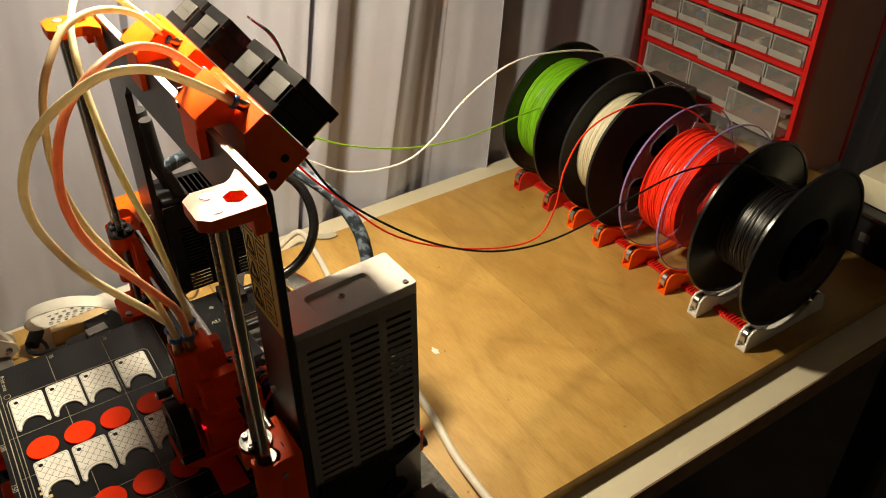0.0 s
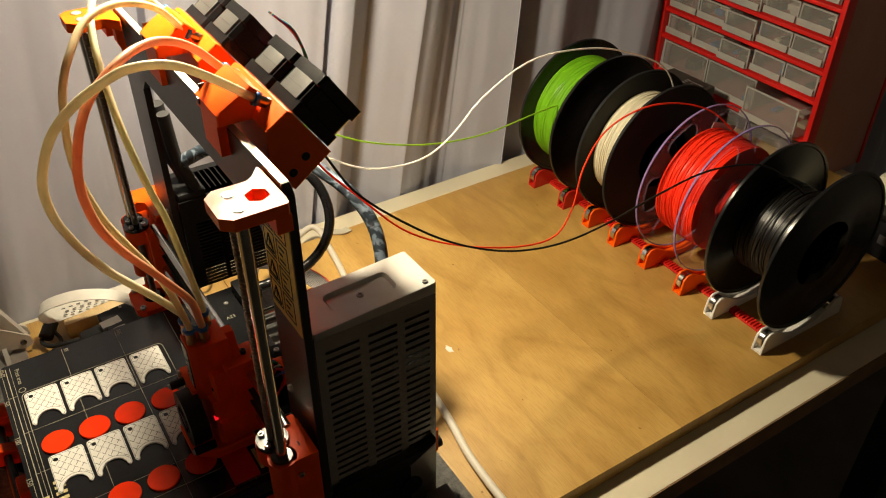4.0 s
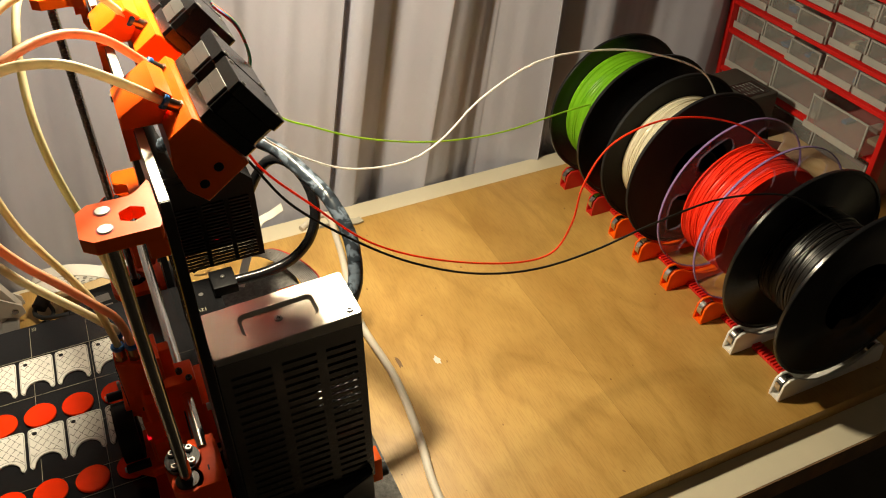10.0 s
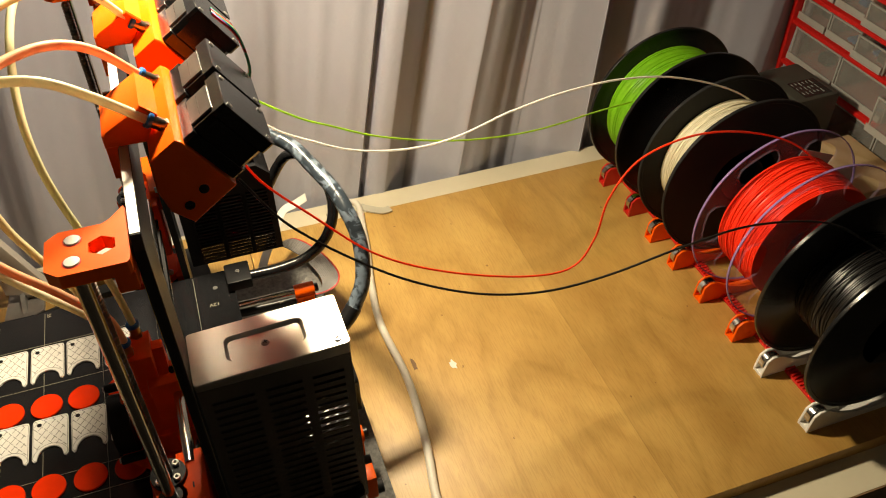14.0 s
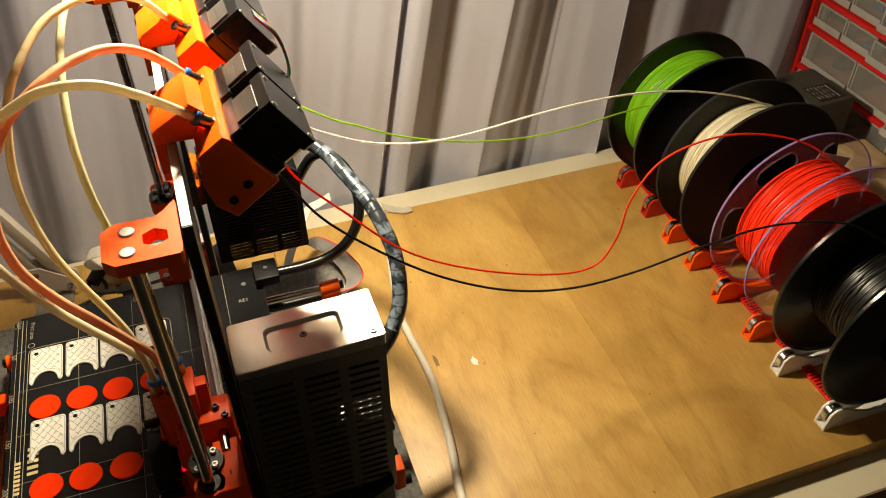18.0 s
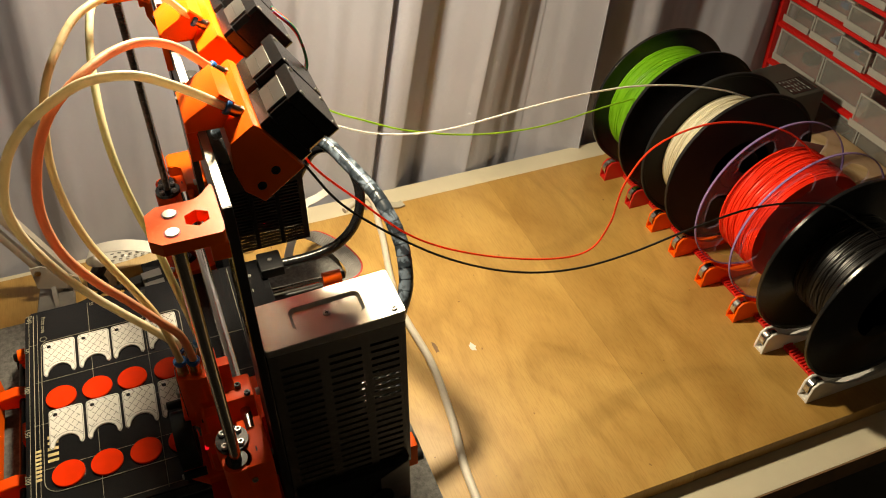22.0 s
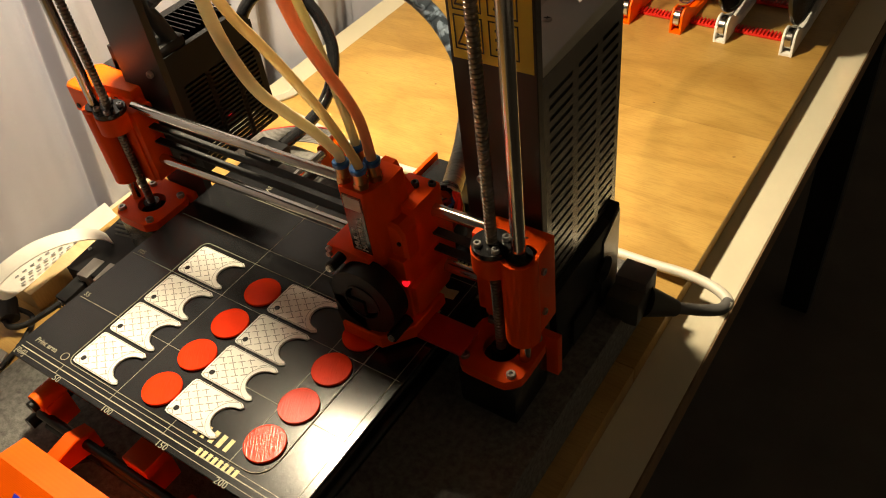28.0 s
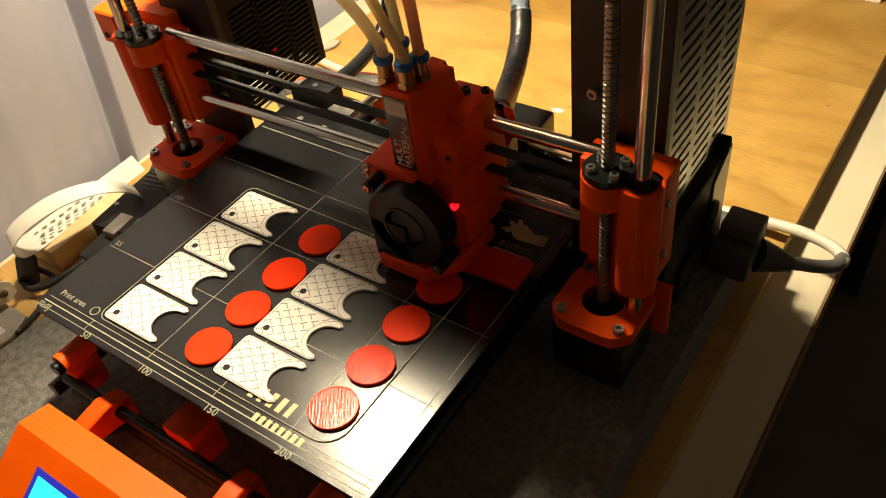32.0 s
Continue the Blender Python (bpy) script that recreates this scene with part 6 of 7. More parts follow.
def rack(x0, x1, y):
    """A toothed red strip that ties the holders together."""
    r = thing("toothed_rail", "red printed toothed rail joining the spool holders", "rail", pose(0, y, 0), "toothed rails under the spools")
    bm = bmesh.new()
    add_box(bm, (x0, -0.006, 0.0005), (x1, 0.006, 0.0032), bev=0.0004)
    part("strip", bm, RED_PRINT, r)
    bm = bmesh.new()
    n = int((x1 - x0) / 0.0042)
    for i in range(n):
        x = x0 + i * 0.0042
        add_box(bm, (x, -0.0055, 0.003), (x + 0.0022, 0.0055, 0.0055))
    part("teeth", bm, RED_PRINT, r)
    r.children[1]["kind"] = "stuff"


for a, b in ((-0.318, -0.268), (-0.2515, -0.2145), (-0.1985, -0.1625), (-0.1465, -0.105), (-0.089, -0.0425), (-0.0265, 0.009), (0.025, 0.0815)):
    rack(a, b, 0.104)
    rack(a, b, 0.177)


def strand(name, pts, mat, label):
    bm = bmesh.new()
    add_tube(bm, spline(pts, 8), 0.00095, 8)
    ob = part(name, bm, mat)
    return tagged(ob, label, "filament")


strand("filament_strand", [(-0.038, -0.398, 0.362), (-0.040, -0.383, 0.326), (-0.041, -0.352, 0.286), (-0.043, -0.305, 0.231), (-0.046, -0.245, 0.190), (-0.048, -0.172, 0.159), (-0.050, -0.124, 0.153), (-0.050, -0.104, 0.182), (-0.051, -0.095, 0.224), (-0.052, -0.070, 0.258), (-0.054, -0.021, 0.269), (-0.056, 0.035, 0.259), (-0.059, 0.095, 0.232), (-0.061, 0.145, 0.192), (-0.061, 0.165, 0.178)], LIT_STRAND_RED, "red filament strand sagging between spool and printer")
strand("filament_strand", [(0.004, -0.398, 0.362), (0.006, -0.372, 0.318), (0.011, -0.322, 0.270), (0.015, -0.277, 0.239), (0.019, -0.231, 0.219), (0.023, -0.183, 0.211), (0.027, -0.133, 0.216), (0.033, -0.076, 0.232), (0.038, -0.016, 0.241), (0.044, 0.054, 0.228), (0.050, 0.105, 0.195), (0.052, 0.135, 0.170)], DARK_WINDING, "black filament strand sagging between spool and printer")
strand("filament_strand", [(-0.166, -0.398, 0.362), (-0.172, -0.375, 0.320), (-0.182, -0.335, 0.282), (-0.190, -0.303, 0.260), (-0.201, -0.259, 0.232), (-0.217, -0.196, 0.202), (-0.232, -0.134, 0.181), (-0.249, -0.065, 0.166), (-0.271, 0.023, 0.158), (-0.288, 0.075, 0.148), (-0.292, 0.085, 0.140)], LIT_STRAND_GREEN, "green filament strand sagging between spool and printer")

# the ivory strand is drawn tight while the clip runs: a chain of short pieces
WHITE_SLACK = [(-0.124, -0.398, 0.3620), (-0.127, -0.362, 0.2978), (-0.131, -0.313, 0.2562), (-0.134, -0.276, 0.2399), (-0.138, -0.229, 0.2344), (-0.141, -0.193, 0.2490), (-0.144, -0.156, 0.2782), (-0.149, -0.096, 0.3010), (-0.154, -0.031, 0.2980), (-0.160, 0.042, 0.2790), (-0.167, 0.128, 0.2360), (-0.172, 0.172, 0.1760)]
WHITE_MID = [(-0.124, -0.398, 0.362), (-0.127, -0.364, 0.312), (-0.129, -0.331, 0.288), (-0.132, -0.294, 0.267), (-0.137, -0.245, 0.254), (-0.140, -0.202, 0.255), (-0.145, -0.148, 0.269), (-0.149, -0.092, 0.277), (-0.154, -0.032, 0.275), (-0.160, 0.033, 0.260), (-0.166, 0.110, 0.225), (-0.172, 0.172, 0.176)]
WHITE_TIGHT = [(-0.124, -0.398, 0.3620), (-0.127, -0.368, 0.3180), (-0.130, -0.336, 0.2950), (-0.132, -0.305, 0.2800), (-0.135, -0.262, 0.2690), (-0.139, -0.221, 0.2650), (-0.144, -0.152, 0.2664), (-0.149, -0.091, 0.2650), (-0.155, -0.026, 0.2576), (-0.161, 0.046, 0.2398), (-0.167, 0.118, 0.2120), (-0.172, 0.172, 0.1760)]


CHAIN = 44
SHAPES = [resample(s, CHAIN) for s in (WHITE_SLACK, WHITE_MID, WHITE_TIGHT)]
white_strand = thing("filament_strand", "ivory filament strand running from spool to printer", "filament")
white_links = []
for i in range(CHAIN):
    ln = max((s[i + 1] - s[i]).length for s in SHAPES)
    bm = bmesh.new()
    add_cyl(bm, (0, 0, -ln / 2 - 0.0004), (0, 0, ln / 2 + 0.0004), 0.00098, n=8)
    white_links.append(part("strand_piece", bm, LIT_STRAND_WHITE, white_strand))


# ---- drawer cabinet, plinth, adapter ----
def drawer_cabinet():
    x0, x1, y0, y1, z0, z1 = -0.440, -0.130, 0.430, 0.570, -0.018, 0.460
    c = thing("drawer_cabinet", "red steel small-parts cabinet with clear plastic drawers", "cabinet", pose(x0, y0, z0))
    w, d, h = x1 - x0, y1 - y0, z1 - z0
    box_part("side_panel", (w - 0.002, 0.004, 0), (w + 0.001, d, h), CAB_SIDE, c, 0.0005, "brown-red side panel")
    box_part("side_panel", (-0.001, 0.004, 0), (0.002, d, h), CAB_SIDE, c, 0.0005)
    box_part("back_panel", (0.002, d - 0.002, 0), (w - 0.002, d, h), CAB_SIDE, c, 0)
    box_part("edge_strip", (w - 0.0055, -0.0165, 0), (w + 0.0025, 0.004, h), CAB_RED, c, 0.0015, "bright red front edge")
    box_part("edge_strip", (-0.0025, -0.0165, 0), (0.0055, 0.004, h), CAB_RED, c, 0.0015, "bright red front edge")
    box_part("edge_strip", (w - 0.003, d, 0), (w + 0.003, d + 0.008, h), CAB_RED, c, 0.0015)
    rows = [(0.0, 0.0785, 3), (0.0785, 0.062, 3)] + [(0.1405 + i * 0.0445, 0.0445, 5) for i in range(7)]
    top = 0
    for base, hh, n in rows:
        box_part("shelf", (0.002, -0.0150, base - 0.0015), (w - 0.002, d - 0.002, base + 0.004), CAB_RED, c, 0.0006, "red shelf")
        cw = (w - 0.019) / n
        for i in range(n):
            a = 0.006 + i * cw
            out = 0.030 if n == 3 and i == 2 and base > 0.05 else 0.012 if (i * 7 + int(base * 900)) % 4 == 0 else 0.005
            dr = drawer(a + 0.001, a + cw - 0.001, base + 0.005, base + hh - 0.004, out, c)
        top = base + hh
    box_part("shelf", (0.002, -0.0150, h - 0.004), (w - 0.002, d - 0.002, h), CAB_RED, c, 0.0006)


def drawer(xa, xb, za, zb, out, parent):
    t = 0.0012
    bm = bmesh.new()
    add_box(bm, (xa, -out, za), (xb, -out + t, zb - 0.004))
    add_box(bm, (xa, -out + t, za), (xa + t, 0.11, zb - 0.006))
    add_box(bm, (xb - t, -out + t, za), (xb, 0.11, zb - 0.006))
    add_box(bm, (xa + t, -out + t, za), (xb - t, 0.11, za + t))
    mid, hw = (xa + xb) / 2, (xb - xa) * 0.5
    d = part("drawer", bm, MILKY, parent, "clear plastic drawer")
    bm = bmesh.new()
    add_prism(bm, [(-out, za + 0.002), (-out - 0.006, za + 0.002), (-out - 0.006, za + 0.012), (-out - 0.005, za + 0.012), (-out - 0.005, za + 0.0032), (-out, za + 0.0032)], xa + 0.001, xb - 0.001, Matrix(((0, 0, 1, 0), (1, 0, 0, 0), (0, 1, 0, 0), (0, 0, 0, 1))))
    part("pull", bm, MILKY_EDGE, d, "clear pull lip")
    bm = bmesh.new()
    add_box(bm, (xa, -out - 0.0012, zb - 0.0062), (xb, -out + t, zb - 0.0040), bev=0.0004)
    part("rim", bm, MILKY_EDGE, d, "pale upper lip")
    for q in (xa, xb - 0.0024):
        bm = bmesh.new()
        add_box(bm, (q, -out - 0.0008, za), (q + 0.0024, -out + t, zb - 0.0064), bev=0.0004)
        part("edge", bm, MILKY_EDGE, d)
    rnd = random.Random(int(xa * 1e5 + za * 1e4))
    cols = (PAPER, BLACK_MATT, BLUE_PLASTIC, STEEL_DULL, CREAM)
    for i in range(3):
        a = rnd.uniform(xa + 0.004, xb - 0.018)
        e = rnd.uniform(0.006, 0.014)
        bm = bmesh.new()
        yy = rnd.uniform(0.006, 0.04)
        add_box(bm, (a, yy, za + t), (min(a + e * 1.4, xb - 0.003), yy + 0.02, za + t + e * rnd.uniform(0.5, 1.2)), bev=0.001)
        part("content", bm, cols[rnd.randrange(5)], d)
    return d


drawer_cabinet()
pine_block = box_part("wooden_block", (-0.262, 0.318, 0.0), (-0.150, 0.401, 0.043), PINE, None, 0.0015)
tagged(pine_block, "pale planed wooden block before the red drawer cabinet", "wooden block")


def power_adapter():
    a = thing("power_adapter", "dark grey boxy power adapter with a black label", "adapter", pose(-0.3175, 0.3425, 0.0, rz=2))
    bm = bmesh.new()
    add_box(bm, (-0.0425, -0.0325, 0), (0.0425, 0.0325, 0.104), bev=0.004)
    part("body", bm, ADAPTER, a)
    bm = bmesh.new()
    add_box(bm, (-0.001, -0.018, 0.104), (0.036, 0.024, 0.1043))
    lab = part("label", bm, BLACK_GLOSS, a, "black label with pale writing")
    rnd = random.Random(4)
    for i in range(6):
        for k in range(3):
            bm = bmesh.new()
            w = rnd.uniform(0.004, 0.009)
            add_box(bm, (0.002 + k * 0.0110, -0.015 + i * 0.0058, 0.1043), (0.002 + k * 0.0110 + w, -0.0142 + i * 0.0058, 0.1044))
            part("writing_bar", bm, PAPER, lab)


power_adapter()


# ---- dark machine with a cream tub beyond the spools ----
def machine():
    b = thing("black_machine", "black boxy machine standing beyond the spools", "machine", pose(0.02, 0.345, -0.018))
    bm = bmesh.new()
    add_box(bm, (-0.02, 0, 0), (0.12, 0.17, 0.072), bev=0.006)
    part("body", bm, BLACK_MATT, b)
    bm = bmesh.new()
    add_box(bm, (-0.024, -0.004, 0.072), (0.124, 0.174, 0.082), bev=0.004)
    part("rim", bm, BLACK_GLOSS, b)
    for x in (0.0, 0.028):
        bm = bmesh.new()
        add_box(bm, (x, -0.002, 0.040), (x + 0.014, 0.0, 0.053), bev=0.001)
        part("button", bm, PLUG_GREY, b)
    t = thing("cream_tub", "cream plastic tub with a rounded rim standing on the machine", "tub", pose(0.024, 0.352, 0.064))
    bm = bmesh.new()
    add_box(bm, (-0.012, 0.008, 0), (0.09, 0.09, 0.038), bev=0.007)
    part("body", bm, CREAM, t)
    bm = bmesh.new()
    add_lathe(bm, [(0.014, 0), (0.014, 0.003), (0.020, 0.003), (0.020, 0.0)], Matrix.Translation((0.028, 0.040, 0.038)), 24)
    part("ring", bm, CREAM, t)
    j = thing("small_bottle", "small clear bottle with steel collar and white cap", "bottle", pose(0.052, 0.392, 0.102))
    cyl_part("body", (0, 0, 0), (0, 0, 0.024), 0.011, CREAM, j, 24)
    cyl_part("collar", (0, 0, 0.024), (0, 0, 0.031), 0.009, STEEL, j, 24)
    cyl_part("cap", (0, 0, 0.031), (0, 0, 0.046), 0.011, PAPER, j, 24, r1=0.007)


machine()


# ---- desk lamp ----
def desk_lamp():
    base = Vector((-0.360, -0.640, 0.0))
    l = thing("desk_lamp", "cream swing-arm desk lamp clamped to the table", "lamp", Matrix.Translation(base))
    bm = bmesh.new()
    add_prism(bm, [(-0.012, -0.024), (0.034, -0.028), (0.038, -0.004), (0.030, 0.014), (-0.012, 0.014)], 0.0, 0.005, None, bev=0.001)
    add_prism(bm, [(-0.010, 0.0), (0.030, 0.0), (0.008, 0.014), (-0.010, 0.022)], -0.0025, 0.0025, Matrix(((1, 0, 0, 0), (0, 0, 1, -0.006), (0, 1, 0, 0.005), (0, 0, 0, 1))))
    add_box(bm, (-0.034, -0.018, -0.060), (-0.012, 0.012, 0.010), bev=0.002)
    clamp = part("clamp", bm, LAMP_GREY, l, "grey cast clamp")
    cyl_part("clamp_screw", (-0.005, 0, -0.095), (-0.005, 0, -0.05), 0.005, STEEL_DULL, clamp, 14)
    box_part("clamp_jaw", (-0.034, -0.016, -0.060), (0.02, 0.012, -0.050), LAMP_GREY, clamp, 0.002)
    pins = (Vector((0, 0.0145, 0.0185)), Vector((0, -0.0155, 0.0425)))
    bm = bmesh.new()
    for x in (-0.010, 0.008):
        add_prism(bm, [(-0.022, 0.020), (0.016, 0.008), (0.024, 0.012), (0.023, 0.023), (-0.010, 0.050), (-0.022, 0.050)], x, x + 0.002, Matrix(((0, 0, 1, 0), (1, 0, 0, 0), (0, 1, 0, 0), (0, 0, 0, 1))))
    add_cyl(bm, (0, -0.004, 0.004), (0, -0.004, 0.026), 0.007, n=18)
    br = part("bracket", bm, LAMP_WHITE, l)
    for p in pins:
        cyl_part("pin", p + Vector((-0.012, 0, 0)), p + Vector((0.012, 0, 0)), 0.0035, STEEL, br, 14)
    top = Vector((0, -0.180, 0.450))
    for a, w in ((pins[0], 0.0062), (pins[1], 0.0040)):
        bm = bmesh.new()
        q = top.to_track_quat("Z", "X").to_matrix().to_4x4()
        add_box(bm, (-w, -w, -0.004), (w, w, top.length), Matrix.Translation(a) @ q, 0.0008)
        part("arm", bm, LAMP_WHITE, l)
    # upper arm and shade over the printer
    elbow = Vector((0, 0.0, 0.030)) + top
    cyl_part("elbow", elbow + Vector((-0.016, 0, 0)), elbow + Vector((0.016, 0, 0)), 0.018, LAMP_WHITE, l, 24)
    lamp_local = LAMP_AT - base
    aim = (LAMP_AIM - LAMP_AT).normalized()
    neck = lamp_local - aim * 0.12
    for dz in (-0.012, 0.012):
        bm = bmesh.new()
        add_tube(bm, [elbow + Vector((0, 0, dz)), neck + Vector((0, 0, dz))], 0.005, 8)
        part("arm", bm, LAMP_WHITE, l)
    bm = bmesh.new()
    q = (-aim).to_track_quat("Z", "X").to_matrix().to_4x4()
    add_lathe(bm, [(0.052, 0.0), (0.049, 0.02), (0.038, 0.06), (0.026, 0.085), (0.022, 0.12), (0.0001, 0.125), (0.0001, 0.118), (0.018, 0.112), (0.022, 0.08), (0.036, 0.055), (0.047, 0.018), (0.050, 0.0), (0.052, 0.0)], Matrix.Translation(lamp_local) @ q, 40)
    part("shade", bm, LAMP_WHITE, l, "cream round lamp shade")


desk_lamp()


# ---- cables and small things by the printer ----
def mains_cable():
    c = thing("mains_cable", "white mains cable lying in curves across the board", "cable")
    bm = bmesh.new()
    add_tube(bm, spline([(-0.381, -0.287, 0.0045), (-0.392, -0.268, 0.006), (-0.396, -0.252, 0.007), (-0.382, -0.2465, 0.006), (-0.345, -0.2515, 0.0045), (-0.3075, -0.2571, 0.0045), (-0.240, -0.270, 0.0045), (-0.178, -0.277, 0.0045), (-0.0935, -0.2725, 0.0045), (-0.017, -0.279, 0.0045), (0.038, -0.2885, 0.0045), (0.085, -0.293, 0.008), (0.125, -0.297, 0.014), (0.150, -0.303, 0.016), (0.1635, -0.312, 0.016), (0.1615, -0.322, 0.0165), (0.152, -0.333, 0.021), (0.141, -0.346, 0.030)], 10), 0.0042, 12)
    part("cord", bm, CABLE_WHITE, c)
    bm = bmesh.new()
    add_tube(bm, spline([(0.1635, -0.312, 0.0162), (0.1615, -0.322, 0.0167), (0.152, -0.333, 0.0212), (0.141, -0.346, 0.0302), (0.136, -0.352, 0.034)], 8), 0.0046, 12)
    part("sleeve", bm, PLUG_GREY, c, "grey cable sleeve")
    bm = bmesh.new()
    add_cyl(bm, (0.1365, -0.3515, 0.0335), (0.118, -0.366, 0.046), 0.0062, 0.012, n=20)
    add_box(bm, (0.0945, -0.386, 0.036), (0.121, -0.360, 0.060), bev=0.005)
    part("plug", bm, ADAPTER, c, "dark grey moulded plug")
    bm = bmesh.new()
    add_box(bm, (0.096, -0.372, 0.044), (0.120, -0.352, 0.0685), bev=0.002)
    part("socket_shell", bm, PLUG_GREY, c, "grey socket shell")


mains_cable()


def controller_case():
    c = thing("controller_case", "small black slotted case with silver USB sockets", "computer case", pose(-0.338, -0.546, 0.0, rz=7.5))
    bm = bmesh.new()
    add_box(bm, (0.0, 0.0, 0.001), (0.074, 0.100, 0.0300), bev=0.0012)
    case = part("case", bm, BLACK_PRINT, c)
    for i, (xa, xb) in enumerate(((0.012, 0.030), (0.007, 0.031), (0.003, 0.030), (0.003, 0.024), (0.004, 0.018))):
        bm = bmesh.new()
        y = 0.0490 + i * 0.0047
        add_prism(bm, [(xa, y), (xb, y + 0.0012), (xb, y + 0.0036), (xa, y + 0.0024)], 0.0296, 0.0303)
        part("slot", bm, INK, case, "dark vent slot")
        bm = bmesh.new()
        add_prism(bm, [(xa, y + 0.0026), (xb, y + 0.0038), (xb, y + 0.0046), (xa, y + 0.0034)], 0.0296, 0.0309)
        part("vent_rib", bm, BLACK_GLOSS, case)
    for k in range(2):
        bm = bmesh.new()
        add_box(bm, (0.0165 + k * 0.019, -0.004, 0.018), (0.0290 + k * 0.019, 0.018, 0.0307), bev=0.0006)
        add_box(bm, (0.0185 + k * 0.019, 0.003, 0.0300), (0.0195 + k * 0.019, 0.009, 0.0312))
        add_box(bm, (0.0255 + k * 0.019, 0.003, 0.0300), (0.0265 + k * 0.019, 0.009, 0.0312))
        part("usb_socket", bm, STEEL_DULL, c, "silver USB socket")
    bolt(c, (0.0045, 0.0255, 0.030), r=0.0018, h=0.0009, mat=STEEL_DULL)
    w = box_part("wooden_block", (-0.388, -0.580, 0.0), (-0.350, -0.497, 0.0205), PINE, None, 0.0015)
    tagged(w, "pale rough wooden block lying by the curtain", "wooden block")
    r = thing("ribbon_cable", "flat white ribbon cable bent in an arch", "cable")
    way = [(-0.330, -0.503, 0.0315), (-0.331, -0.511, 0.0430), (-0.334, -0.530, 0.0555), (-0.339, -0.558, 0.063), (-0.347, -0.585, 0.059), (-0.354, -0.599, 0.049), (-0.359, -0.597, 0.036), (-0.364, -0.584, 0.029), (-0.369, -0.555, 0.026), (-0.372, -0.515, 0.024), (-0.373, -0.470, 0.024)]
    bm = bmesh.new()
    add_tube(bm, spline(way, 10), 0.001, flat=(0.0082, 0.0004), up=(-0.85, 0, 0.5))
    part("band", bm, RIBBON, r)
    for i in range(8):
        for k in range(3):
            y = -0.578 + i * 0.0085 + (k % 2) * 0.003
            at = Vector((-0.364, -0.584, 0.029)).lerp(Vector((-0.372, -0.515, 0.024)), (y + 0.584) / 0.069) + Vector((-0.862, 0, 0.507)) * (0.004 * (k - 1))
            bm = bmesh.new()
            add_box(bm, (-0.0006, 0, 0.0002), (0.0006, 0.0042, 0.0006), Matrix.Translation((at.x, y, at.z)) @ Matrix.Rotation(radians(30.5), 4, "Y"))
            part("writing_bar", bm, PLUG_GREY, r)
    u = thing("usb_cable", "black USB cable with ferrite bead and metal plug", "cable")
    tube_part("cord", [(-0.362, -0.604, 0.012), (-0.350, -0.608, 0.008), (-0.336, -0.600, 0.010), (-0.326, -0.586, 0.015), (-0.3215, -0.572, 0.017)], 0.0026, BLACK_RUBBER, u)
    tube_part("cord", [(-0.360, -0.594, 0.014), (-0.345, -0.590, 0.004), (-0.330, -0.612, 0.003), (-0.322, -0.640, 0.003)], 0.0022, BLACK_RUBBER, u)
    tube_part("cord", [(-0.372, -0.47, 0.004), (-0.385, -0.44, 0.012), (-0.380, -0.415, 0.030), (-0.360, -0.405, 0.034), (-0.345, -0.415, 0.020), (-0.350, -0.43, 0.006)], 0.0016, BLACK_RUBBER, u)
    cyl_part("ferrite_bead", (-0.370, -0.592, 0.016), (-0.354, -0.603, 0.0105), 0.0078, BLACK_RUBBER, u, 20)
    for k in range(3):
        cyl_part("strain_relief", (-0.3215, -0.575 + k * 0.003, 0.0165), (-0.3215, -0.5735 + k * 0.003, 0.0167), 0.0036, BLACK_RUBBER, u, 12)
    bm = bmesh.new()
    add_box(bm, (-0.0072, -0.014, -0.0045), (0.0072, 0.016, 0.0045), Matrix.Translation((-0.3212, -0.556, 0.0182)) @ Matrix.Rotation(radians(6), 4, "X"), 0.0015)
    part("plug", bm, BLACK_MATT, u)
    g = thing("grey_ribbon_cable", "flat grey ribbon cable curving over the stone", "cable")
    line = [(-0.318, -0.372, 0.030), (-0.302, -0.356, 0.044), (-0.268, -0.3385, 0.052), (-0.238, -0.328, 0.054), (-0.218, -0.3245, 0.053), (-0.206, -0.330, 0.050), (-0.202, -0.345, 0.047), (-0.204, -0.375, 0.045)]
    for k in range(11):
        bm = bmesh.new()
        off = Vector((0.0, 0.0060 + 0.0018 * (k - 5), 0.0010 + 0.00045 * (k - 5)))
        add_tube(bm, spline([Vector(q) + off for q in line], 8), 0.001, flat=(0.00085, 0.0005), up=(0, 0.97, 0.24))
        part("conductor", bm, INK_RED if k == 10 else RIBBON_GREY, g, "red marked edge" if k == 10 else "")
    bm = bmesh.new()
    add_tube(bm, spline([(-0.250, -0.391, 0.048), (-0.262, -0.384, 0.0528), (-0.275, -0.378, 0.056), (-0.305, -0.360, 0.065), (-0.320, -0.347, 0.076), (-0.318, -0.332, 0.084), (-0.313, -0.320, 0.094)], 8), 0.001, flat=(0.0050, 0.0004), up=(0.15, 0.9, 0.25))
    part("white_band", bm, RIBBON, g, "narrow white ribbon")
    t = thing("cable_strap", "flat pale strap end lying by the curtain", "strap")
    bm = bmesh.new()
    add_tube(bm, spline([(-0.388, -0.244, 0.003), (-0.379, -0.232, 0.002), (-0.371, -0.218, 0.002), (-0.372, -0.208, 0.002)], 8), 0.001, flat=(0.006, 0.0008), up=(1, 0, 0))
    part("band", bm, STRAP, t)


controller_case()


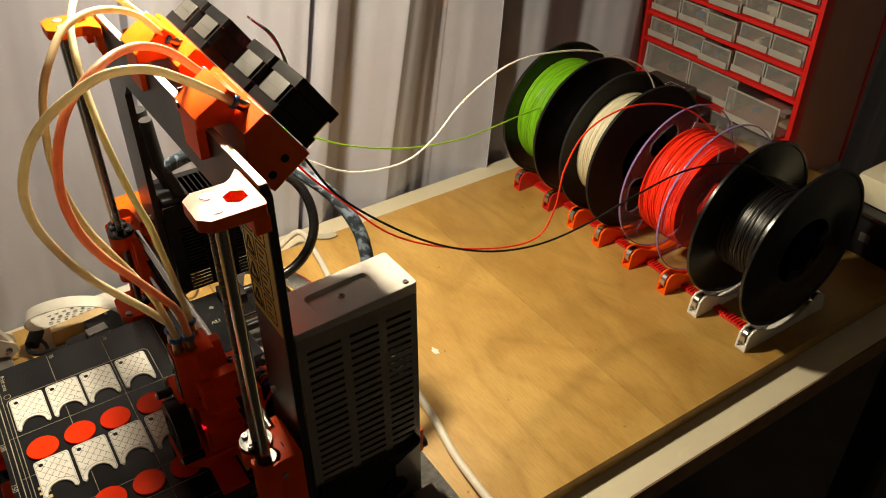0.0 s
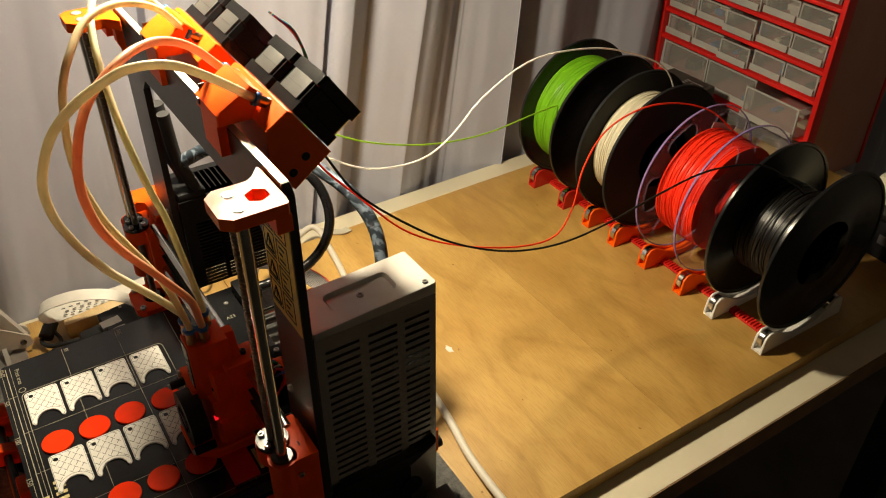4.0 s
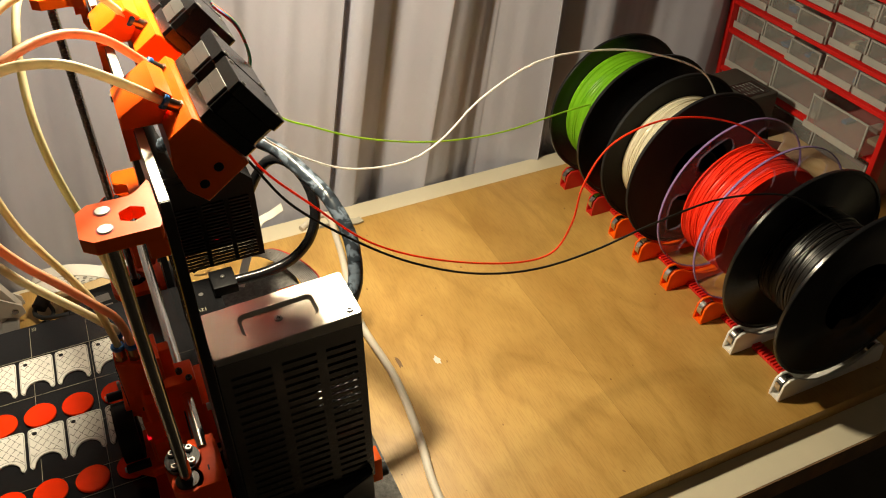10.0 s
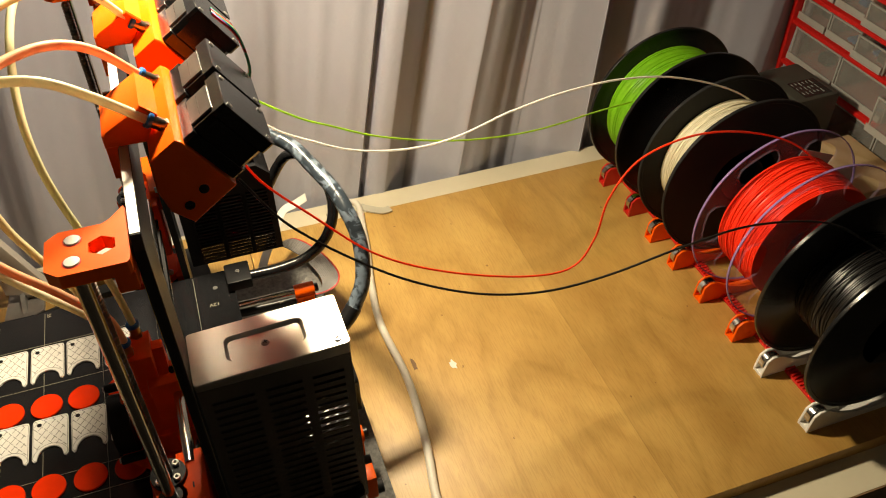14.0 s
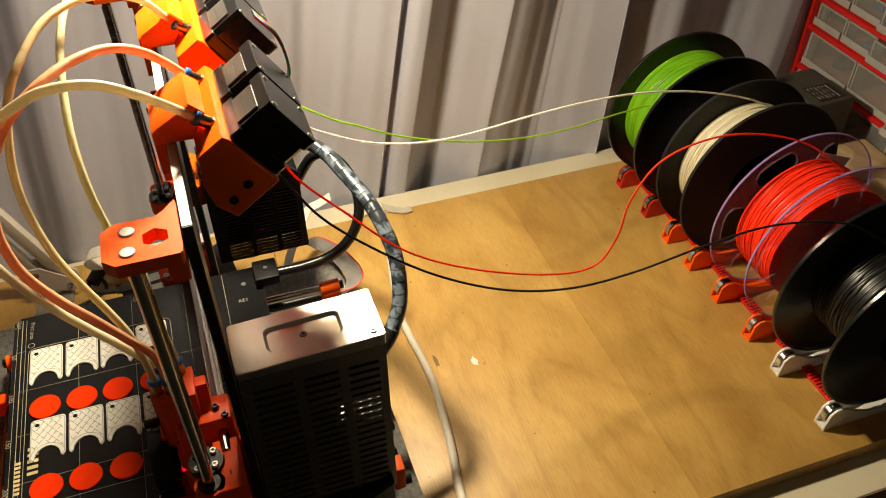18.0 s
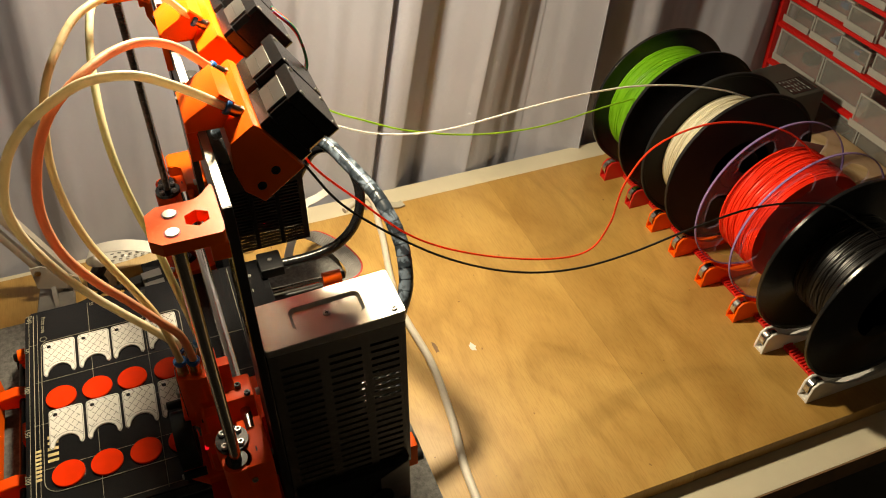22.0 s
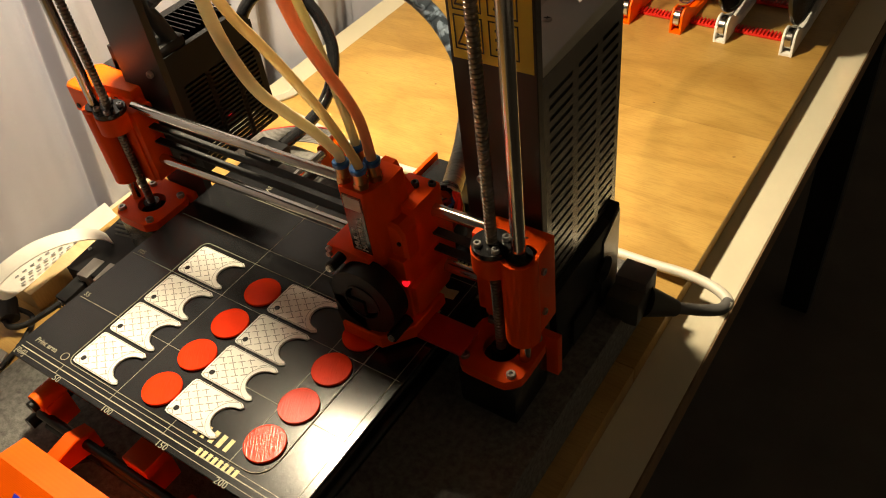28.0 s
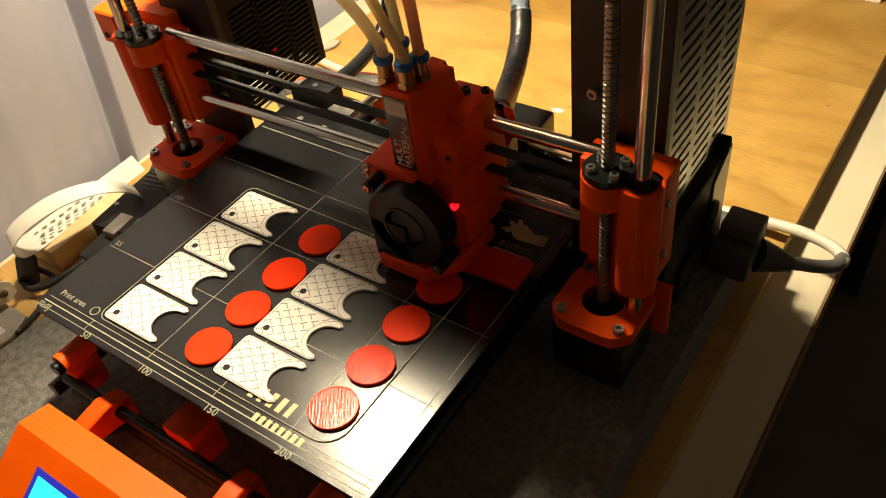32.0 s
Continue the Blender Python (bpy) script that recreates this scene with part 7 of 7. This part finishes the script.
def bottle():
    b = thing("white_bottle", "white plastic bottle with black print standing on the board", "bottle", pose(-0.300, -0.772, 0.0))
    bm = bmesh.new()
    add_lathe(bm, [(0.0001, 0), (0.024, 0), (0.027, 0.003), (0.027, 0.075), (0.022, 0.092), (0.012, 0.100), (0.012, 0.108), (0.0001, 0.108)], None, 40)
    part("body", bm, CABLE_WHITE, b)
    cyl_part("cap", (0, 0, 0.108), (0, 0, 0.126), 0.014, WHITE_LAMINATE, b, 28)
    for i in range(4):
        bm = bmesh.new()
        a = radians(20 + i * 9)
        add_box(bm, (0.0268, -0.0016, 0.022), (0.0273, 0.0016, 0.027), Matrix.Rotation(a, 4, "Z"))
        part("writing_bar", bm, INK, b)


bottle()


# ---- motion ----
HEAD_ROWS = [
    (0.0, -0.0114),
    (0.5, -0.0074),
    (1.0, 0.0073),
    (1.5, 0.0222),
    (2.0, 0.0393),
    (2.5, 0.0176),
    (3.0, -0.0004),
    (3.5, -0.0133),
    (4.0, -0.019),
    (4.5, -0.008),
    (5.0, 0.012),
    (5.5, 0.0188),
    (6.0, -0.0008),
    (6.5, -0.0195),
    (7.0, -0.0008),
    (7.5, 0.0183),
    (8.0, 0.0328),
    (8.5, 0.0309),
    (9.0, 0.023),
    (9.5, 0.0108),
    (10.0, -0.005),
    (10.5, -0.0167),
    (11.0, -0.0193),
    (11.5, 0.0041),
    (12.0, 0.0261),
    (12.5, 0.0246),
    (13.0, 0.0097),
    (13.5, -0.0024),
    (14.2, -0.018),
    (14.8, -0.018),
    (15.5, -0.0038),
    (16.0, 0.0015),
    (16.5, 0.0104),
    (17.0, 0.0171),
    (17.5, 0.0256),
    (18.0, 0.0295),
    (18.5, 0.0171),
    (19.0, 0.0041),
    (19.5, -0.0089),
    (20.0, -0.0216),
    (20.5, -0.012),
    (21.0, 0.0061),
    (21.5, 0.0248),
    (22.0, 0.0278),
    (22.5, 0.0096),
    (23.0, -0.0077),
    (23.5, -0.0217),
    (24.0, -0.0039),
    (24.5, 0.0139),
    (25.0, 0.0303),
    (25.5, 0.0196),
    (26.0, 0.0021),
    (26.5, -0.015),
    (27.1, 0.015),
    (27.6, 0.03),
    (28.1, -0.002),
    (28.5, -0.0205),
    (28.7, -0.01),
    (29.0, 0.0059),
    (29.3, 0.031),
    (29.5, 0.0344),
    (29.7, 0.024),
    (30.0, -0.0004),
    (30.3, -0.019),
    (30.5, -0.0143),
    (30.75, 0.005),
    (31.0, 0.0208),
    (31.25, 0.034),
    (31.5, 0.0167),
    (31.75, -0.004),
    (32.0, -0.0195),
]


def motions():
    walk(head, [(t, pose(x, 0, 0)) for t, x in HEAD_ROWS])
    def share_of(s):
        u = min(1.0, max(0.0, (s - 0.03) / 0.92))
        return 0.5 * u + 0.5 * u * u * (3 - 2 * u)
    for ob, p, q, s0, s1, rest in BENDS:
        rows = []
        for t, x in HEAD_ROWS:
            d = Vector((x - rest, 0, 0))
            p2, q2 = p + d * share_of(s0), q + d * share_of(s1)
            turn = (q - p).rotation_difference(q2 - p2).to_matrix().to_4x4()
            rows.append((t, Matrix.Translation((p2 + q2) / 2) @ turn @ Matrix.Translation((p + q) / -2)))
        walk(ob, rows)
    keys = [(0.0, 0, 0, 0), (9.5, 0, 0, 0), (10.5, 0, 1, 0.1), (11.5, 0, 1, 0.45), (12.5, 0, 1, 0.8), (13.3, 1, 1, 0), (15.5, 1, 2, 0.45), (18.5, 1, 2, 0.95), (20.0, 2, 2, 0), (32.0, 2, 2, 0)]
    for i, ob in enumerate(white_links):
        rows = []
        for t, a, b, k in keys:
            p = SHAPES[a][i].lerp(SHAPES[b][i], k)
            q = SHAPES[a][i + 1].lerp(SHAPES[b][i + 1], k)
            rows.append((t, Matrix.Translation((p + q) / 2) @ (q - p).to_track_quat("Z", "Y").to_matrix().to_4x4()))
        walk(ob, rows)


motions()
